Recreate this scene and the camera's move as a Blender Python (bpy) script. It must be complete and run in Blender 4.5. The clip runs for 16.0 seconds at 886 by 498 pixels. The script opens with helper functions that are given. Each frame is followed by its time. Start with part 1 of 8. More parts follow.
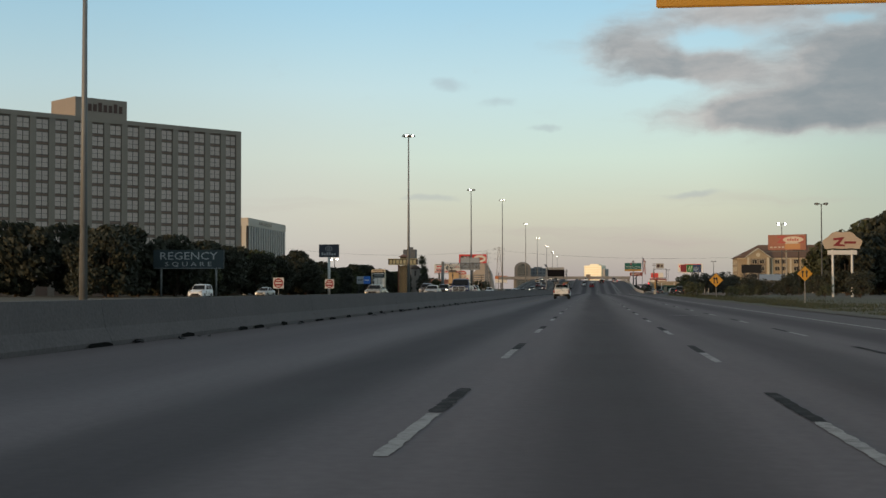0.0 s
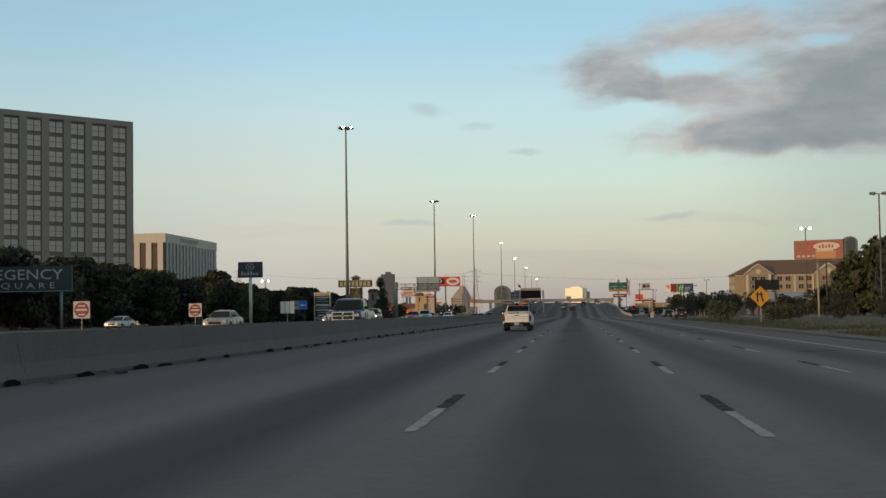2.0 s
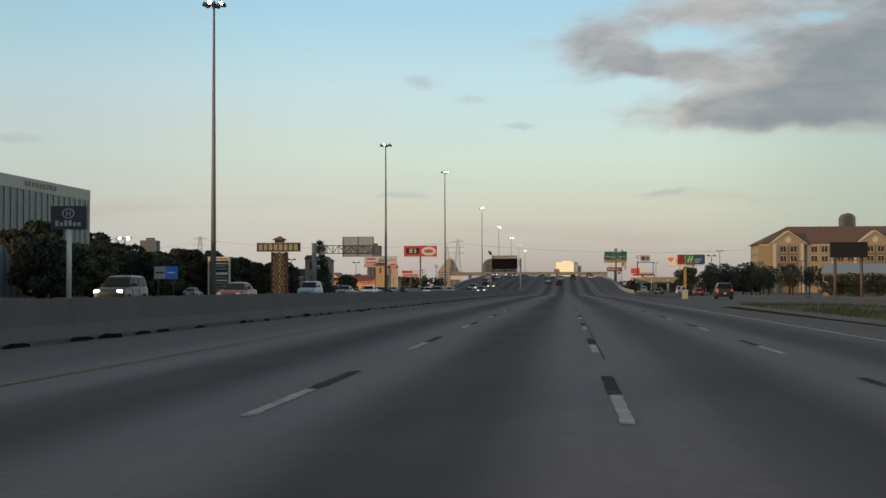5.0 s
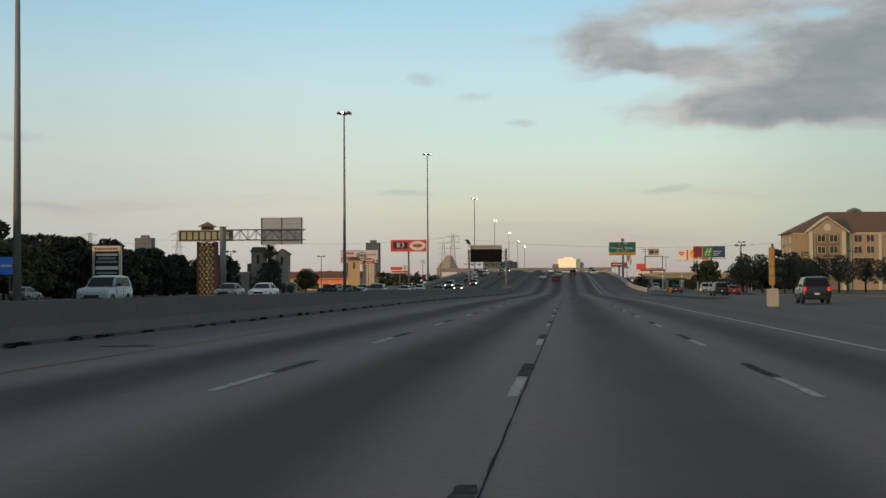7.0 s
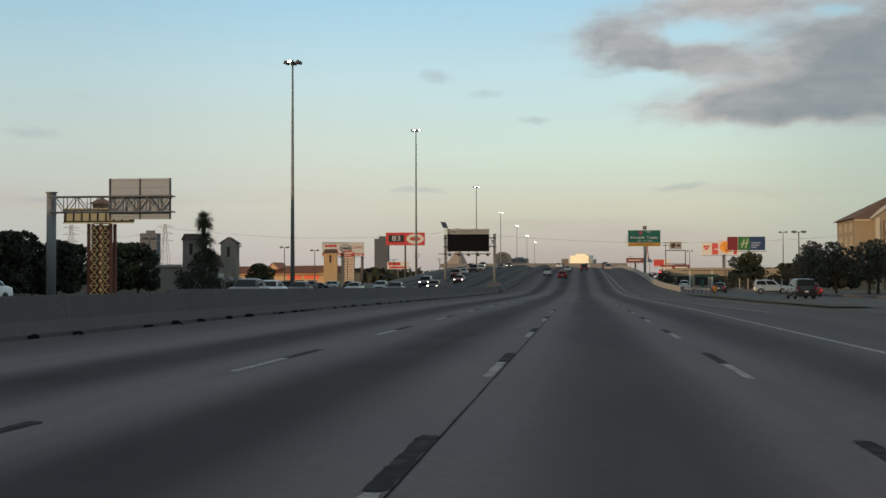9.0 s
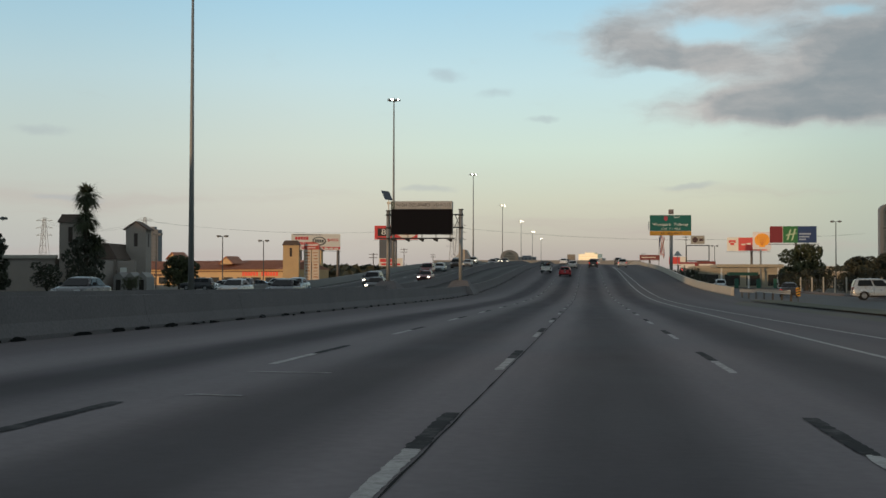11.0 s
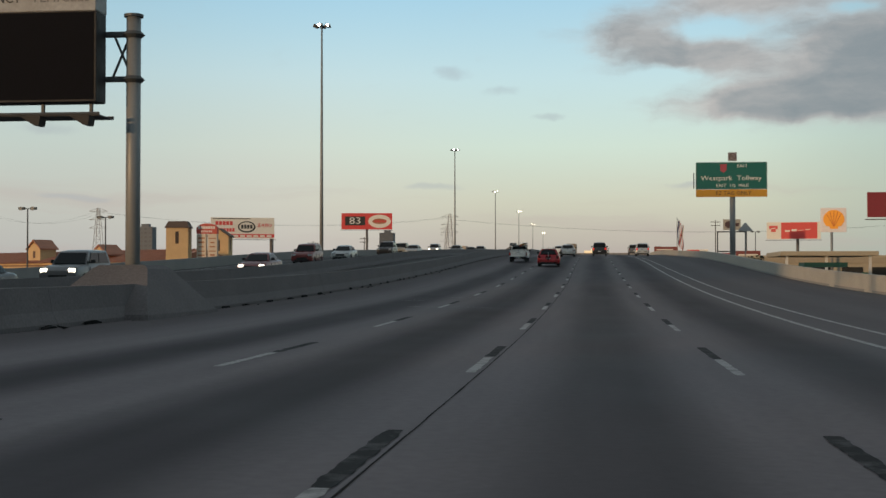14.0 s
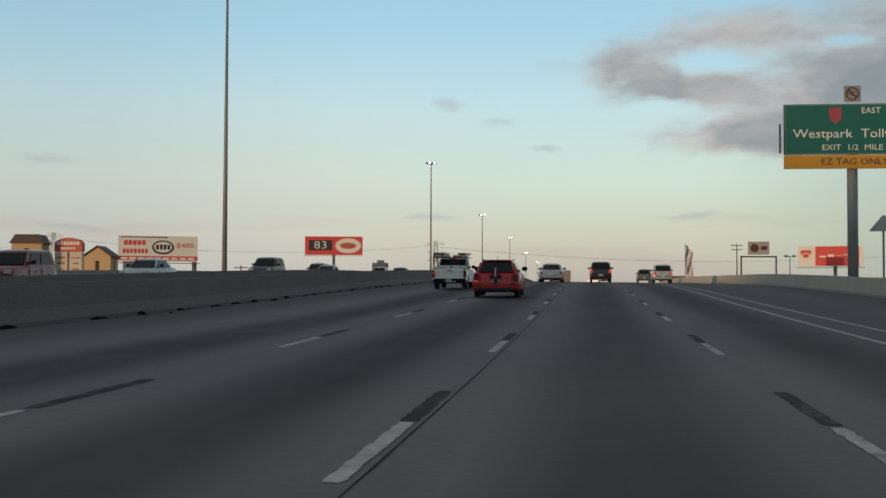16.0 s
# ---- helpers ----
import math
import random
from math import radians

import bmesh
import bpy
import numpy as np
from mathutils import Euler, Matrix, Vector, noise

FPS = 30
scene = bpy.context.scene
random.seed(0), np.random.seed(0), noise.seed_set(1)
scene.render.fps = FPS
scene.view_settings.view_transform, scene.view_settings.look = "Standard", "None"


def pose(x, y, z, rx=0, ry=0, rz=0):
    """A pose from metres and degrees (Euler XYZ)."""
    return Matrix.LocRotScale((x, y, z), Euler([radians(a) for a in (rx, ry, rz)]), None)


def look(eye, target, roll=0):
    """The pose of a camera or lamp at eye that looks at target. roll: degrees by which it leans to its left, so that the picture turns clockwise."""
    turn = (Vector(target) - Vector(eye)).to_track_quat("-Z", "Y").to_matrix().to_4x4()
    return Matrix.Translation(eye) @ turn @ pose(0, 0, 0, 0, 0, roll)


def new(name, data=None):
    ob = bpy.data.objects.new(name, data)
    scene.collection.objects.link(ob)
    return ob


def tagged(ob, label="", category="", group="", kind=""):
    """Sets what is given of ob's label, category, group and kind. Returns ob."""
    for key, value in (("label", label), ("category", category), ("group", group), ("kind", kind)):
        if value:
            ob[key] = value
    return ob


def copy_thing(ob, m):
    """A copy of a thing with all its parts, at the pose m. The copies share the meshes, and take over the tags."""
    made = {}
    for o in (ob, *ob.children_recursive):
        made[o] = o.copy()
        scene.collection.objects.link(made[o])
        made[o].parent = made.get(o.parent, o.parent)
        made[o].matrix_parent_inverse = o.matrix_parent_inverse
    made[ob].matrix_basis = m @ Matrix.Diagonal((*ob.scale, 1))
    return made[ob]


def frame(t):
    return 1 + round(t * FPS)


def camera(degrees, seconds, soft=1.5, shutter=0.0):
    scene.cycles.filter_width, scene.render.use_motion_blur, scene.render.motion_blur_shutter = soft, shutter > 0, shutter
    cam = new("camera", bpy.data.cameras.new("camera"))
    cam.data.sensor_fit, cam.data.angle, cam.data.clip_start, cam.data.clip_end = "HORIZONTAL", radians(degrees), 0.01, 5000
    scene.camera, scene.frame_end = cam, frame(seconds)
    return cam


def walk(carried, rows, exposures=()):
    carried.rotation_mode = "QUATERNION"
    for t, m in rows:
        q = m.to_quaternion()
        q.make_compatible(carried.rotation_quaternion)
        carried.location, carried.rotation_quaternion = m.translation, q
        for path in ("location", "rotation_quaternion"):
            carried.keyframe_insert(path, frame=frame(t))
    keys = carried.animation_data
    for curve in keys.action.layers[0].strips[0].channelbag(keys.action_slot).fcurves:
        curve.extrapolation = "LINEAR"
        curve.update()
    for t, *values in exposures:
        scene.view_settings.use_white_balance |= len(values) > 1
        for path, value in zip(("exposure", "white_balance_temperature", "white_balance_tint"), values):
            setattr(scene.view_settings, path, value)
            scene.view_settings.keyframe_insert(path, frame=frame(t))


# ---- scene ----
# camera: a car in the second lane, which moves one lane over to the right on the way
PATH = [
    (0.0, pose(0.10, 0.13, 1.30, 91.684, 0.068, 6.381)),
    (0.5, pose(0.12, 14.39, 1.31, 91.654, -0.119, 6.289)),
    (1.0, pose(0.15, 28.65, 1.31, 91.554, -0.062, 6.226)),
    (1.5, pose(0.20, 42.95, 1.31, 91.741, 0.044, 6.127)),
    (2.0, pose(0.28, 57.28, 1.32, 92.738, 0.825, 5.590)),
    (2.5, pose(0.40, 71.65, 1.32, 92.368, 0.176, 5.425)),
    (3.0, pose(0.54, 86.12, 1.31, 91.760, 0.211, 5.462)),
    (3.5, pose(0.71, 100.61, 1.31, 91.569, 0.263, 5.329)),
    (4.0, pose(0.92, 115.02, 1.32, 91.521, 0.062, 5.254)),
    (6.5, pose(2.36, 187.06, 1.33, 91.724, 0.299, 5.241)),
    (7.0, pose(2.59, 201.74, 1.29, 91.479, 0.290, 5.335)),
    (7.5, pose(2.80, 216.43, 1.26, 91.541, -0.276, 5.531)),
    (8.0, pose(2.96, 231.08, 1.23, 91.437, 0.030, 5.765)),
    (8.5, pose(3.08, 245.67, 1.19, 91.380, 0.143, 5.825)),
    (11.0, pose(3.25, 319.19, 1.04, 91.291, -0.160, 6.240)),
    (11.5, pose(3.31, 333.92, 0.96, 91.278, -0.192, 6.201)),
    (12.0, pose(3.33, 348.60, 0.88, 91.242, 0.124, 6.275)),
    (12.5, pose(3.36, 363.22, 0.83, 91.248, -0.225, 6.189)),
    (13.0, pose(3.40, 377.76, 0.75, 91.259, 0.135, 6.322)),
    (13.5, pose(3.45, 392.23, 0.70, 91.295, -0.022, 6.400)),
    (14.0, pose(3.49, 406.74, 0.63, 91.203, 0.003, 6.505)),
    (14.5, pose(3.44, 421.26, 0.61, 91.672, 0.159, 6.734)),
    (15.0, pose(3.38, 435.76, 0.68, 91.800, -0.249, 6.704)),
    (15.5, pose(3.32, 450.21, 0.87, 92.338, -0.260, 6.442)),
    (16.0, pose(3.30, 464.56, 1.08, 92.530, -0.235, 6.364)),
]
cam = camera(36.65, 16.0, soft=1.5)
walk(cam, PATH)

# ---- world: evening sky, sun low behind the camera ----
SUN_EL, SUN_AZ = 4.5, -140.0      # degrees; azimuth clockwise from the road's heading


def build_world():
    w = bpy.data.worlds.new("evening_sky")
    scene.world = w
    w.use_nodes = True
    nt = w.node_tree
    nt.nodes.clear()
    N, L = nt.nodes.new, nt.links.new

    def math_node(op, a, b=None, clamp=False):
        n = N("ShaderNodeMath")
        n.operation, n.use_clamp = op, clamp
        for i, v in enumerate((a, b)):
            if v is None:
                continue
            if isinstance(v, (int, float)):
                n.inputs[i].default_value = v
            else:
                L(v, n.inputs[i])
        return n.outputs[0]

    def smooth(v, lo, hi, a=0.0, b=1.0):
        n = N("ShaderNodeMapRange")
        n.interpolation_type = "SMOOTHSTEP"
        L(v, n.inputs[0])
        for i, x in enumerate((lo, hi, a, b)):
            n.inputs[i + 1].default_value = x
        return n.outputs[0]

    def mix(f, a, b):
        n = N("ShaderNodeMix")
        n.data_type = "RGBA"
        if isinstance(f, float):
            n.inputs[0].default_value = f
        else:
            L(f, n.inputs[0])
        for i, v in ((6, a), (7, b)):
            if isinstance(v, tuple):
                n.inputs[i].default_value = (*v, 1)
            else:
                L(v, n.inputs[i])
        return n.outputs[2]

    def noise_node(vec, scale, detail=5.0, rough=0.55):
        n = N("ShaderNodeTexNoise")
        n.inputs["Scale"].default_value, n.inputs["Detail"].default_value = scale, detail
        n.inputs["Roughness"].default_value = rough
        L(vec, n.inputs["Vector"])
        return n.outputs["Fac"]

    tc = N("ShaderNodeTexCoord")
    sep = N("ShaderNodeSeparateXYZ")
    L(tc.outputs["Generated"], sep.inputs[0])
    X, Y, Z = sep.outputs
    az = math_node("MULTIPLY", math_node("ARCTAN2", X, Y), 57.2958)
    el = math_node("MULTIPLY", math_node("ARCSINE", Z), 57.2958)
    # clear sky: Nishita air, tinted by an evening gradient with height
    sky = N("ShaderNodeTexSky")
    sky.sky_type, sky.sun_disc = "NISHITA", False
    sky.sun_elevation, sky.sun_rotation = radians(SUN_EL), radians(SUN_AZ)
    sky.dust_density = 2.0
    scaled = N("ShaderNodeVectorMath")
    scaled.operation = "SCALE"
    L(sky.outputs[0], scaled.inputs[0])
    scaled.inputs["Scale"].default_value = 0.12
    ramp = N("ShaderNodeValToRGB")
    L(math_node("MULTIPLY", math_node("ADD", el, 2.0), 1 / 92.0), ramp.inputs[0])
    stops = ((-2, (.40, .34, .33)), (0.4, (.49, .43, .41)), (1.6, (.59, .55, .48)), (3.2, (.69, .70, .57)), (5.5, (.70, .84, .74)),
             (8.5, (.61, .83, .88)), (12, (.43, .72, .90)), (22, (.36, .44, .50)), (60, (.34, .35, .36)))
    ramp.color_ramp.elements[0].position = 0
    while len(ramp.color_ramp.elements) < len(stops):
        ramp.color_ramp.elements.new(0.5)
    for e, (deg, c) in zip(ramp.color_ramp.elements, stops):
        e.position, e.color = (deg + 2) / 92, (*c, 1)
    clear = mix(0.85, scaled.outputs[0], ramp.outputs[0])
    # greener, yellower light low towards the right
    side = math_node("MULTIPLY", smooth(az, 2.0, 14.0), smooth(el, 9.0, 3.0))
    clear = mix(math_node("MULTIPLY", side, 0.35), clear, (.60, .66, .42))
    low_left = math_node("MULTIPLY", smooth(az, -2.0, -15.0), smooth(el, 11.0, 3.0))
    clear = mix(math_node("MULTIPLY", low_left, 0.45), clear, (.66, .63, .585))
    # the sky is darkened at both sides, standing in for lens falloff
    far_side = math_node("ADD", math_node("MULTIPLY", smooth(az, 4.0, 13.0), 0.36), math_node("MULTIPLY", smooth(az, -9.0, -24.0), 0.24))
    clear = mix(far_side, clear, (.27, .37, .40))
    # clouds, in degrees of azimuth and height
    raw = N("ShaderNodeCombineXYZ")
    L(az, raw.inputs[0]), L(el, raw.inputs[1])
    bend = N("ShaderNodeTexNoise")
    bend.inputs["Scale"].default_value, bend.inputs["Detail"].default_value = 0.55, 4
    L(raw.outputs[0], bend.inputs["Vector"])
    off = N("ShaderNodeVectorMath")
    off.operation = "MULTIPLY_ADD"
    L(bend.outputs["Color"], off.inputs[0])
    off.inputs[1].default_value, off.inputs[2].default_value = (2.0, .7, 0), (-1.0, -.35, 0)
    com = N("ShaderNodeVectorMath")
    com.operation = "ADD"
    L(raw.outputs[0], com.inputs[0]), L(off.outputs[0], com.inputs[1])
    flat = N("ShaderNodeVectorMath")
    flat.operation = "MULTIPLY"
    L(com.outputs[0], flat.inputs[0])
    flat.inputs[1].default_value = (0.35, 1.0, 1.0)
    n1 = noise_node(flat.outputs[0], 0.9, 6, 0.6)
    n2 = noise_node(flat.outputs[0], 0.33, 3, 0.5)
    n3 = noise_node(flat.outputs[0], 2.6, 5, 0.6)

    def blob(a, e, ra, re):
        n = N("ShaderNodeVectorMath")
        n.operation = "SUBTRACT"
        L(com.outputs[0], n.inputs[0])
        n.inputs[1].default_value = (a, e, 0)
        m = N("ShaderNodeVectorMath")
        m.operation = "DIVIDE"
        L(n.outputs[0], m.inputs[0])
        m.inputs[1].default_value = (ra, re, 1)
        k = N("ShaderNodeVectorMath")
        k.operation = "LENGTH"
        L(m.outputs[0], k.inputs[0])
        return smooth(k.outputs["Value"], 1.0, 0.0)

    body = None
    for b in ((1.6, 10.0, 4.2, 1.9), (6.2, 11.5, 7.0, 1.6), (9.6, 8.35, 6.8, 3.3), (16, 8.3, 8.0, 3.7), (6.0, 7.2, 6.2, 1.15), (4.6, 9.2, 3.6, 1.5), (22, 11, 9, 4), (14.5, 12.4, 7.0, 2.2), (13, 9.6, 6.5, 2.8), (8.6, 7.3, 5.0, 1.3), (12.5, 7.5, 5.0, 1.5), (17, 7.4, 6.0, 1.7)):
        g = blob(*b)
        body = g if body is None else math_node("ADD", body, g)
    for a, e, ra, re in ((4.6, 10.35, 2.1, .85), (3.2, 8.55, 2.5, .55), (10.6, 11.0, 1.3, .4)):
        body = math_node("SUBTRACT", body, math_node("MULTIPLY", blob(a, e, ra, re), 0.55))
    dens = math_node("ADD", body, math_node("MULTIPLY", math_node("SUBTRACT", n1, 0.5), 0.80))
    dens = math_node("ADD", dens, math_node("MULTIPLY", math_node("SUBTRACT", n3, 0.5), 0.40))
    cover = smooth(dens, 0.05, 1.0)
    heavy = math_node("MINIMUM", dens, 1.5)
    thick = smooth(math_node("ADD", math_node("MULTIPLY", heavy, 0.40), math_node("ADD", math_node("MULTIPLY", n2, 1.5), math_node("MULTIPLY", n1, 1.1))), 0.85, 2.35)
    small = None
    for b in ((-6.2, 8.6, 1.5, .55), (-4.2, 7.95, 1.9, .5), (-1.8, 6.9, 1.3, .35), (4.2, 3.95, 2.6, .26), (-23, 6.1, 2.6, .5), (-22, 3.3, 3.4, .3), (-7, 3.9, 2.4, .3)):
        g = blob(*b)
        small = g if small is None else math_node("ADD", small, g)
    wisp = math_node("MULTIPLY", smooth(math_node("ADD", small, math_node("MULTIPLY", math_node("SUBTRACT", n1, 0.5), 1.2)), 0.3, 1.1), 0.40)
    long_ = N("ShaderNodeVectorMath")
    long_.operation = "MULTIPLY"
    L(com.outputs[0], long_.inputs[0])
    long_.inputs[1].default_value = (0.07, 1.0, 1.0)
    bands = math_node("MULTIPLY", smooth(noise_node(long_.outputs[0], 0.75, 4, 0.5), 0.48, 0.70),
                      math_node("MULTIPLY", smooth(el, 0.0, 1.2), smooth(el, 5.0, 2.6)))
    c = mix(math_node("MULTIPLY", bands, 0.55), clear, (.50, .42, .39))
    c = mix(wisp, c, (.38, .42, .46))
    cloud_col = mix(thick, (.60, .56, .53), (.235, .275, .300))
    c = mix(math_node("MULTIPLY", cover, 0.95), c, cloud_col)
    bg = N("ShaderNodeBackground")
    L(c, bg.inputs[0])
    bg.inputs[1].default_value = 1.0
    out = N("ShaderNodeOutputWorld")
    L(bg.outputs[0], out.inputs[0])


build_world()
_az = radians(SUN_AZ)
sun_lamp = bpy.data.lights.new("sun", "SUN")
sun_lamp.energy, sun_lamp.angle, sun_lamp.color = 2.1, radians(1.5), (1.0, 0.64, 0.34)
sun = new("sun", sun_lamp)
sun.matrix_world = look((0, 0, 80), (-math.sin(_az) * 100, -math.cos(_az) * 100, 80 - 100 * math.tan(radians(SUN_EL))))
scene.view_settings.exposure = 0.0

# ---- materials ----
MATS = {}


def mat(name, color, rough=0.6, metal=0.0, var=0.12, scale=3.0, fine=40.0, bump=0.0, emit=None, power=0.0, coat=0.0, tint=None, per_object=0.0, spec=0.5):
    """A surface with coarse stains and fine grain, at real-world size."""
    if name in MATS:
        return MATS[name]
    m = bpy.data.materials.new(name)
    m.use_nodes = True
    nt = m.node_tree
    N, L = nt.nodes.new, nt.links.new
    b = nt.nodes["Principled BSDF"]
    b.inputs["Metallic"].default_value = metal
    b.inputs["Coat Weight"].default_value = coat
    b.inputs["Coat Roughness"].default_value = 0.06
    b.inputs["Specular IOR Level"].default_value = spec
    tc = N("ShaderNodeTexCoord")
    n1, n2 = N("ShaderNodeTexNoise"), N("ShaderNodeTexNoise")
    for n, s, d in ((n1, scale, 5.0), (n2, fine, 3.0)):
        n.inputs["Scale"].default_value, n.inputs["Detail"].default_value = s, d
        L(tc.outputs["Object"], n.inputs["Vector"])
    add = N("ShaderNodeMath")
    add.operation = "ADD"
    L(n1.outputs["Fac"], add.inputs[0]), L(n2.outputs["Fac"], add.inputs[1])
    fac = add.outputs[0]
    if per_object:
        oi = N("ShaderNodeObjectInfo")
        k = N("ShaderNodeMath")
        k.operation = "MULTIPLY_ADD"
        L(oi.outputs["Random"], k.inputs[0])
        k.inputs[1].default_value = per_object
        L(fac, k.inputs[2])
        fac = k.outputs[0]
    mr = N("ShaderNodeMapRange")
    L(fac, mr.inputs[0])
    mr.inputs[1].default_value, mr.inputs[2].default_value = 0.6, 1.4 + per_object
    mx = N("ShaderNodeMix")
    mx.data_type = "RGBA"
    L(mr.outputs[0], mx.inputs[0])
    lo = tint or tuple(c * (1 - var) for c in color)
    hi = tuple(min(1.0, c * (1 + var)) for c in color)
    mx.inputs[6].default_value, mx.inputs[7].default_value = (*lo, 1), (*hi, 1)
    L(mx.outputs[2], b.inputs["Base Color"])
    r = N("ShaderNodeMapRange")
    L(n1.outputs["Fac"], r.inputs[0])
    r.inputs[1].default_value, r.inputs[2].default_value = 0.3, 0.7
    r.inputs[3].default_value, r.inputs[4].default_value = max(0.02, rough - 0.08), min(1, rough + 0.08)
    L(r.outputs[0], b.inputs["Roughness"])
    if bump:
        bp = N("ShaderNodeBump")
        bp.inputs["Strength"].default_value, bp.inputs["Distance"].default_value = 0.6, bump
        L(n2.outputs["Fac"], bp.inputs["Height"])
        L(bp.outputs[0], b.inputs["Normal"])
    if emit:
        b.inputs["Emission Color"].default_value = (*emit, 1)
        b.inputs["Emission Strength"].default_value = power
    MATS[name] = m
    return m


def side_band(mth, N, L, x, a, b):
    """Rises from 0 at x = a to 1 at x = b."""
    n = N("ShaderNodeMapRange")
    n.interpolation_type = "SMOOTHSTEP"
    if a < b:
        L(x, n.inputs[0])
        n.inputs[1].default_value, n.inputs[2].default_value = a, b
    else:
        L(mth("MULTIPLY", x, -1.0), n.inputs[0])
        n.inputs[1].default_value, n.inputs[2].default_value = -a, -b
    return n.outputs[0]


def road_material(name, base, stain, first, width, streaks=True):
    """Worn concrete: darker oil band down the middle of each lane, fine cracks, patches."""
    m = mat(name, base, 0.88, var=0.14, scale=0.35, fine=9.0, bump=0.004, spec=0.135)
    nt = m.node_tree
    N, L = nt.nodes.new, nt.links.new
    b = nt.nodes["Principled BSDF"]
    old = b.inputs["Base Color"].links[0].from_socket
    tc = N("ShaderNodeTexCoord")
    sep = N("ShaderNodeSeparateXYZ")
    L(tc.outputs["Object"], sep.inputs[0])

    def mth(op, a, c=None, d=None):
        n = N("ShaderNodeMath")
        n.operation = op
        for i, v in enumerate((a, c, d)):
            if v is None:
                continue
            if isinstance(v, (int, float)):
                n.inputs[i].default_value = v
            else:
                L(v, n.inputs[i])
        return n.outputs[0]

    st = N("ShaderNodeVectorMath")
    st.operation = "MULTIPLY"
    L(tc.outputs["Object"], st.inputs[0])
    st.inputs[1].default_value = (0.5, 0.035, 1.0)
    nz = N("ShaderNodeTexNoise")
    nz.inputs["Scale"].default_value, nz.inputs["Detail"].default_value = 1.0, 3
    L(st.outputs[0], nz.inputs["Vector"])
    off = mth("MULTIPLY_ADD", nz.outputs["Fac"], 0.5, -0.25)
    u = mth("FRACT", mth("DIVIDE", mth("ADD", mth("ADD", sep.outputs[0], off), -first), width))
    dist = mth("ABSOLUTE", mth("SUBTRACT", u, 0.5))
    mr = N("ShaderNodeMapRange")
    mr.interpolation_type = "SMOOTHERSTEP"
    L(dist, mr.inputs[0])
    mr.inputs[1].default_value, mr.inputs[2].default_value = 0.44, 0.04
    mr.inputs[3].default_value, mr.inputs[4].default_value = 0.0, 1.0
    along = N("ShaderNodeMapRange")
    L(sep.outputs[1], along.inputs[0])
    for i, v in enumerate((60.0, 230.0, 0.66, 0.86)):
        along.inputs[i + 1].default_value = v
    lane = mth("MULTIPLY_ADD", side_band(mth, N, L, sep.outputs[0], 1.8, 2.2), -0.16, 1.08)
    if streaks:
        # the shoulders carry no wheel tracks
        lane = mth("MULTIPLY", lane, mth("MULTIPLY_ADD", mth("ADD", side_band(mth, N, L, sep.outputs[0], -4.3, -5.0), side_band(mth, N, L, sep.outputs[0], 8.2, 9.0)), -0.75, 1.0))
    f = mth("MULTIPLY", mth("MULTIPLY", mth("MULTIPLY", mr.outputs[0], lane), along.outputs[0]), mth("MULTIPLY_ADD", nz.outputs["Fac"], 0.7, 0.58))
    mx = N("ShaderNodeMix")
    mx.data_type, mx.clamp_factor = "RGBA", True
    L(f, mx.inputs[0]), L(old, mx.inputs[6])
    mx.inputs[7].default_value = (*stain, 1)
    # long pale streaks of worn surface
    st2 = N("ShaderNodeVectorMath")
    st2.operation = "MULTIPLY"
    L(tc.outputs["Object"], st2.inputs[0])
    st2.inputs[1].default_value = (2.2, 0.11, 1.0)
    nz2 = N("ShaderNodeTexNoise")
    nz2.inputs["Scale"].default_value, nz2.inputs["Detail"].default_value = 1.0, 6
    L(st2.outputs[0], nz2.inputs["Vector"])
    mul = N("ShaderNodeMix")
    mul.data_type, mul.blend_type = "RGBA", "MULTIPLY"
    mul.inputs[0].default_value = 1.0
    mr2 = N("ShaderNodeMapRange")
    L(nz2.outputs["Fac"], mr2.inputs[0])
    mr2.inputs[1].default_value, mr2.inputs[2].default_value = 0.25, 0.75
    mr2.inputs[3].default_value, mr2.inputs[4].default_value = 0.91, 1.08
    L(mx.outputs[2], mul.inputs[6]), L(mr2.outputs[0], mul.inputs[7])
    # oil and dirt on shoulders and outer lane, plus painted lens edge darkening
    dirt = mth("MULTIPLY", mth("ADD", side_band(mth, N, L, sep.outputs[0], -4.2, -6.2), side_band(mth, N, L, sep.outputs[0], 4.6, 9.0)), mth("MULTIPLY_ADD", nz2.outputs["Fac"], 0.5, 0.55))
    dirt_falloff = N("ShaderNodeMix")
    dirt_falloff.data_type, dirt_falloff.clamp_factor = "RGBA", True
    L(mth("MULTIPLY", dirt, 0.34), dirt_falloff.inputs[0]), L(mul.outputs[2], dirt_falloff.inputs[6])
    dirt_falloff.inputs[7].default_value = (.045, .041, .042, 1)
    # the deck of the rise is a darker mix
    deck = N("ShaderNodeMapRange")
    L(sep.outputs[1], deck.inputs[0])
    for i, v in enumerate((424.0, 456.0, 1.0, 0.85)):
        deck.inputs[i + 1].default_value = v
    mix_deck = N("ShaderNodeMix")
    mix_deck.data_type, mix_deck.blend_type = "RGBA", "MULTIPLY"
    mix_deck.inputs[0].default_value = 1.0
    L(dirt_falloff.outputs[2], mix_deck.inputs[6]), L(deck.outputs[0], mix_deck.inputs[7])
    L(mix_deck.outputs[2], b.inputs["Base Color"])
    return m


def glass_mat(name="window_glass", color=(.010, .012, .014), rough=0.05):
    m = mat(name, color, rough, var=0.05, spec=0.16)
    return m


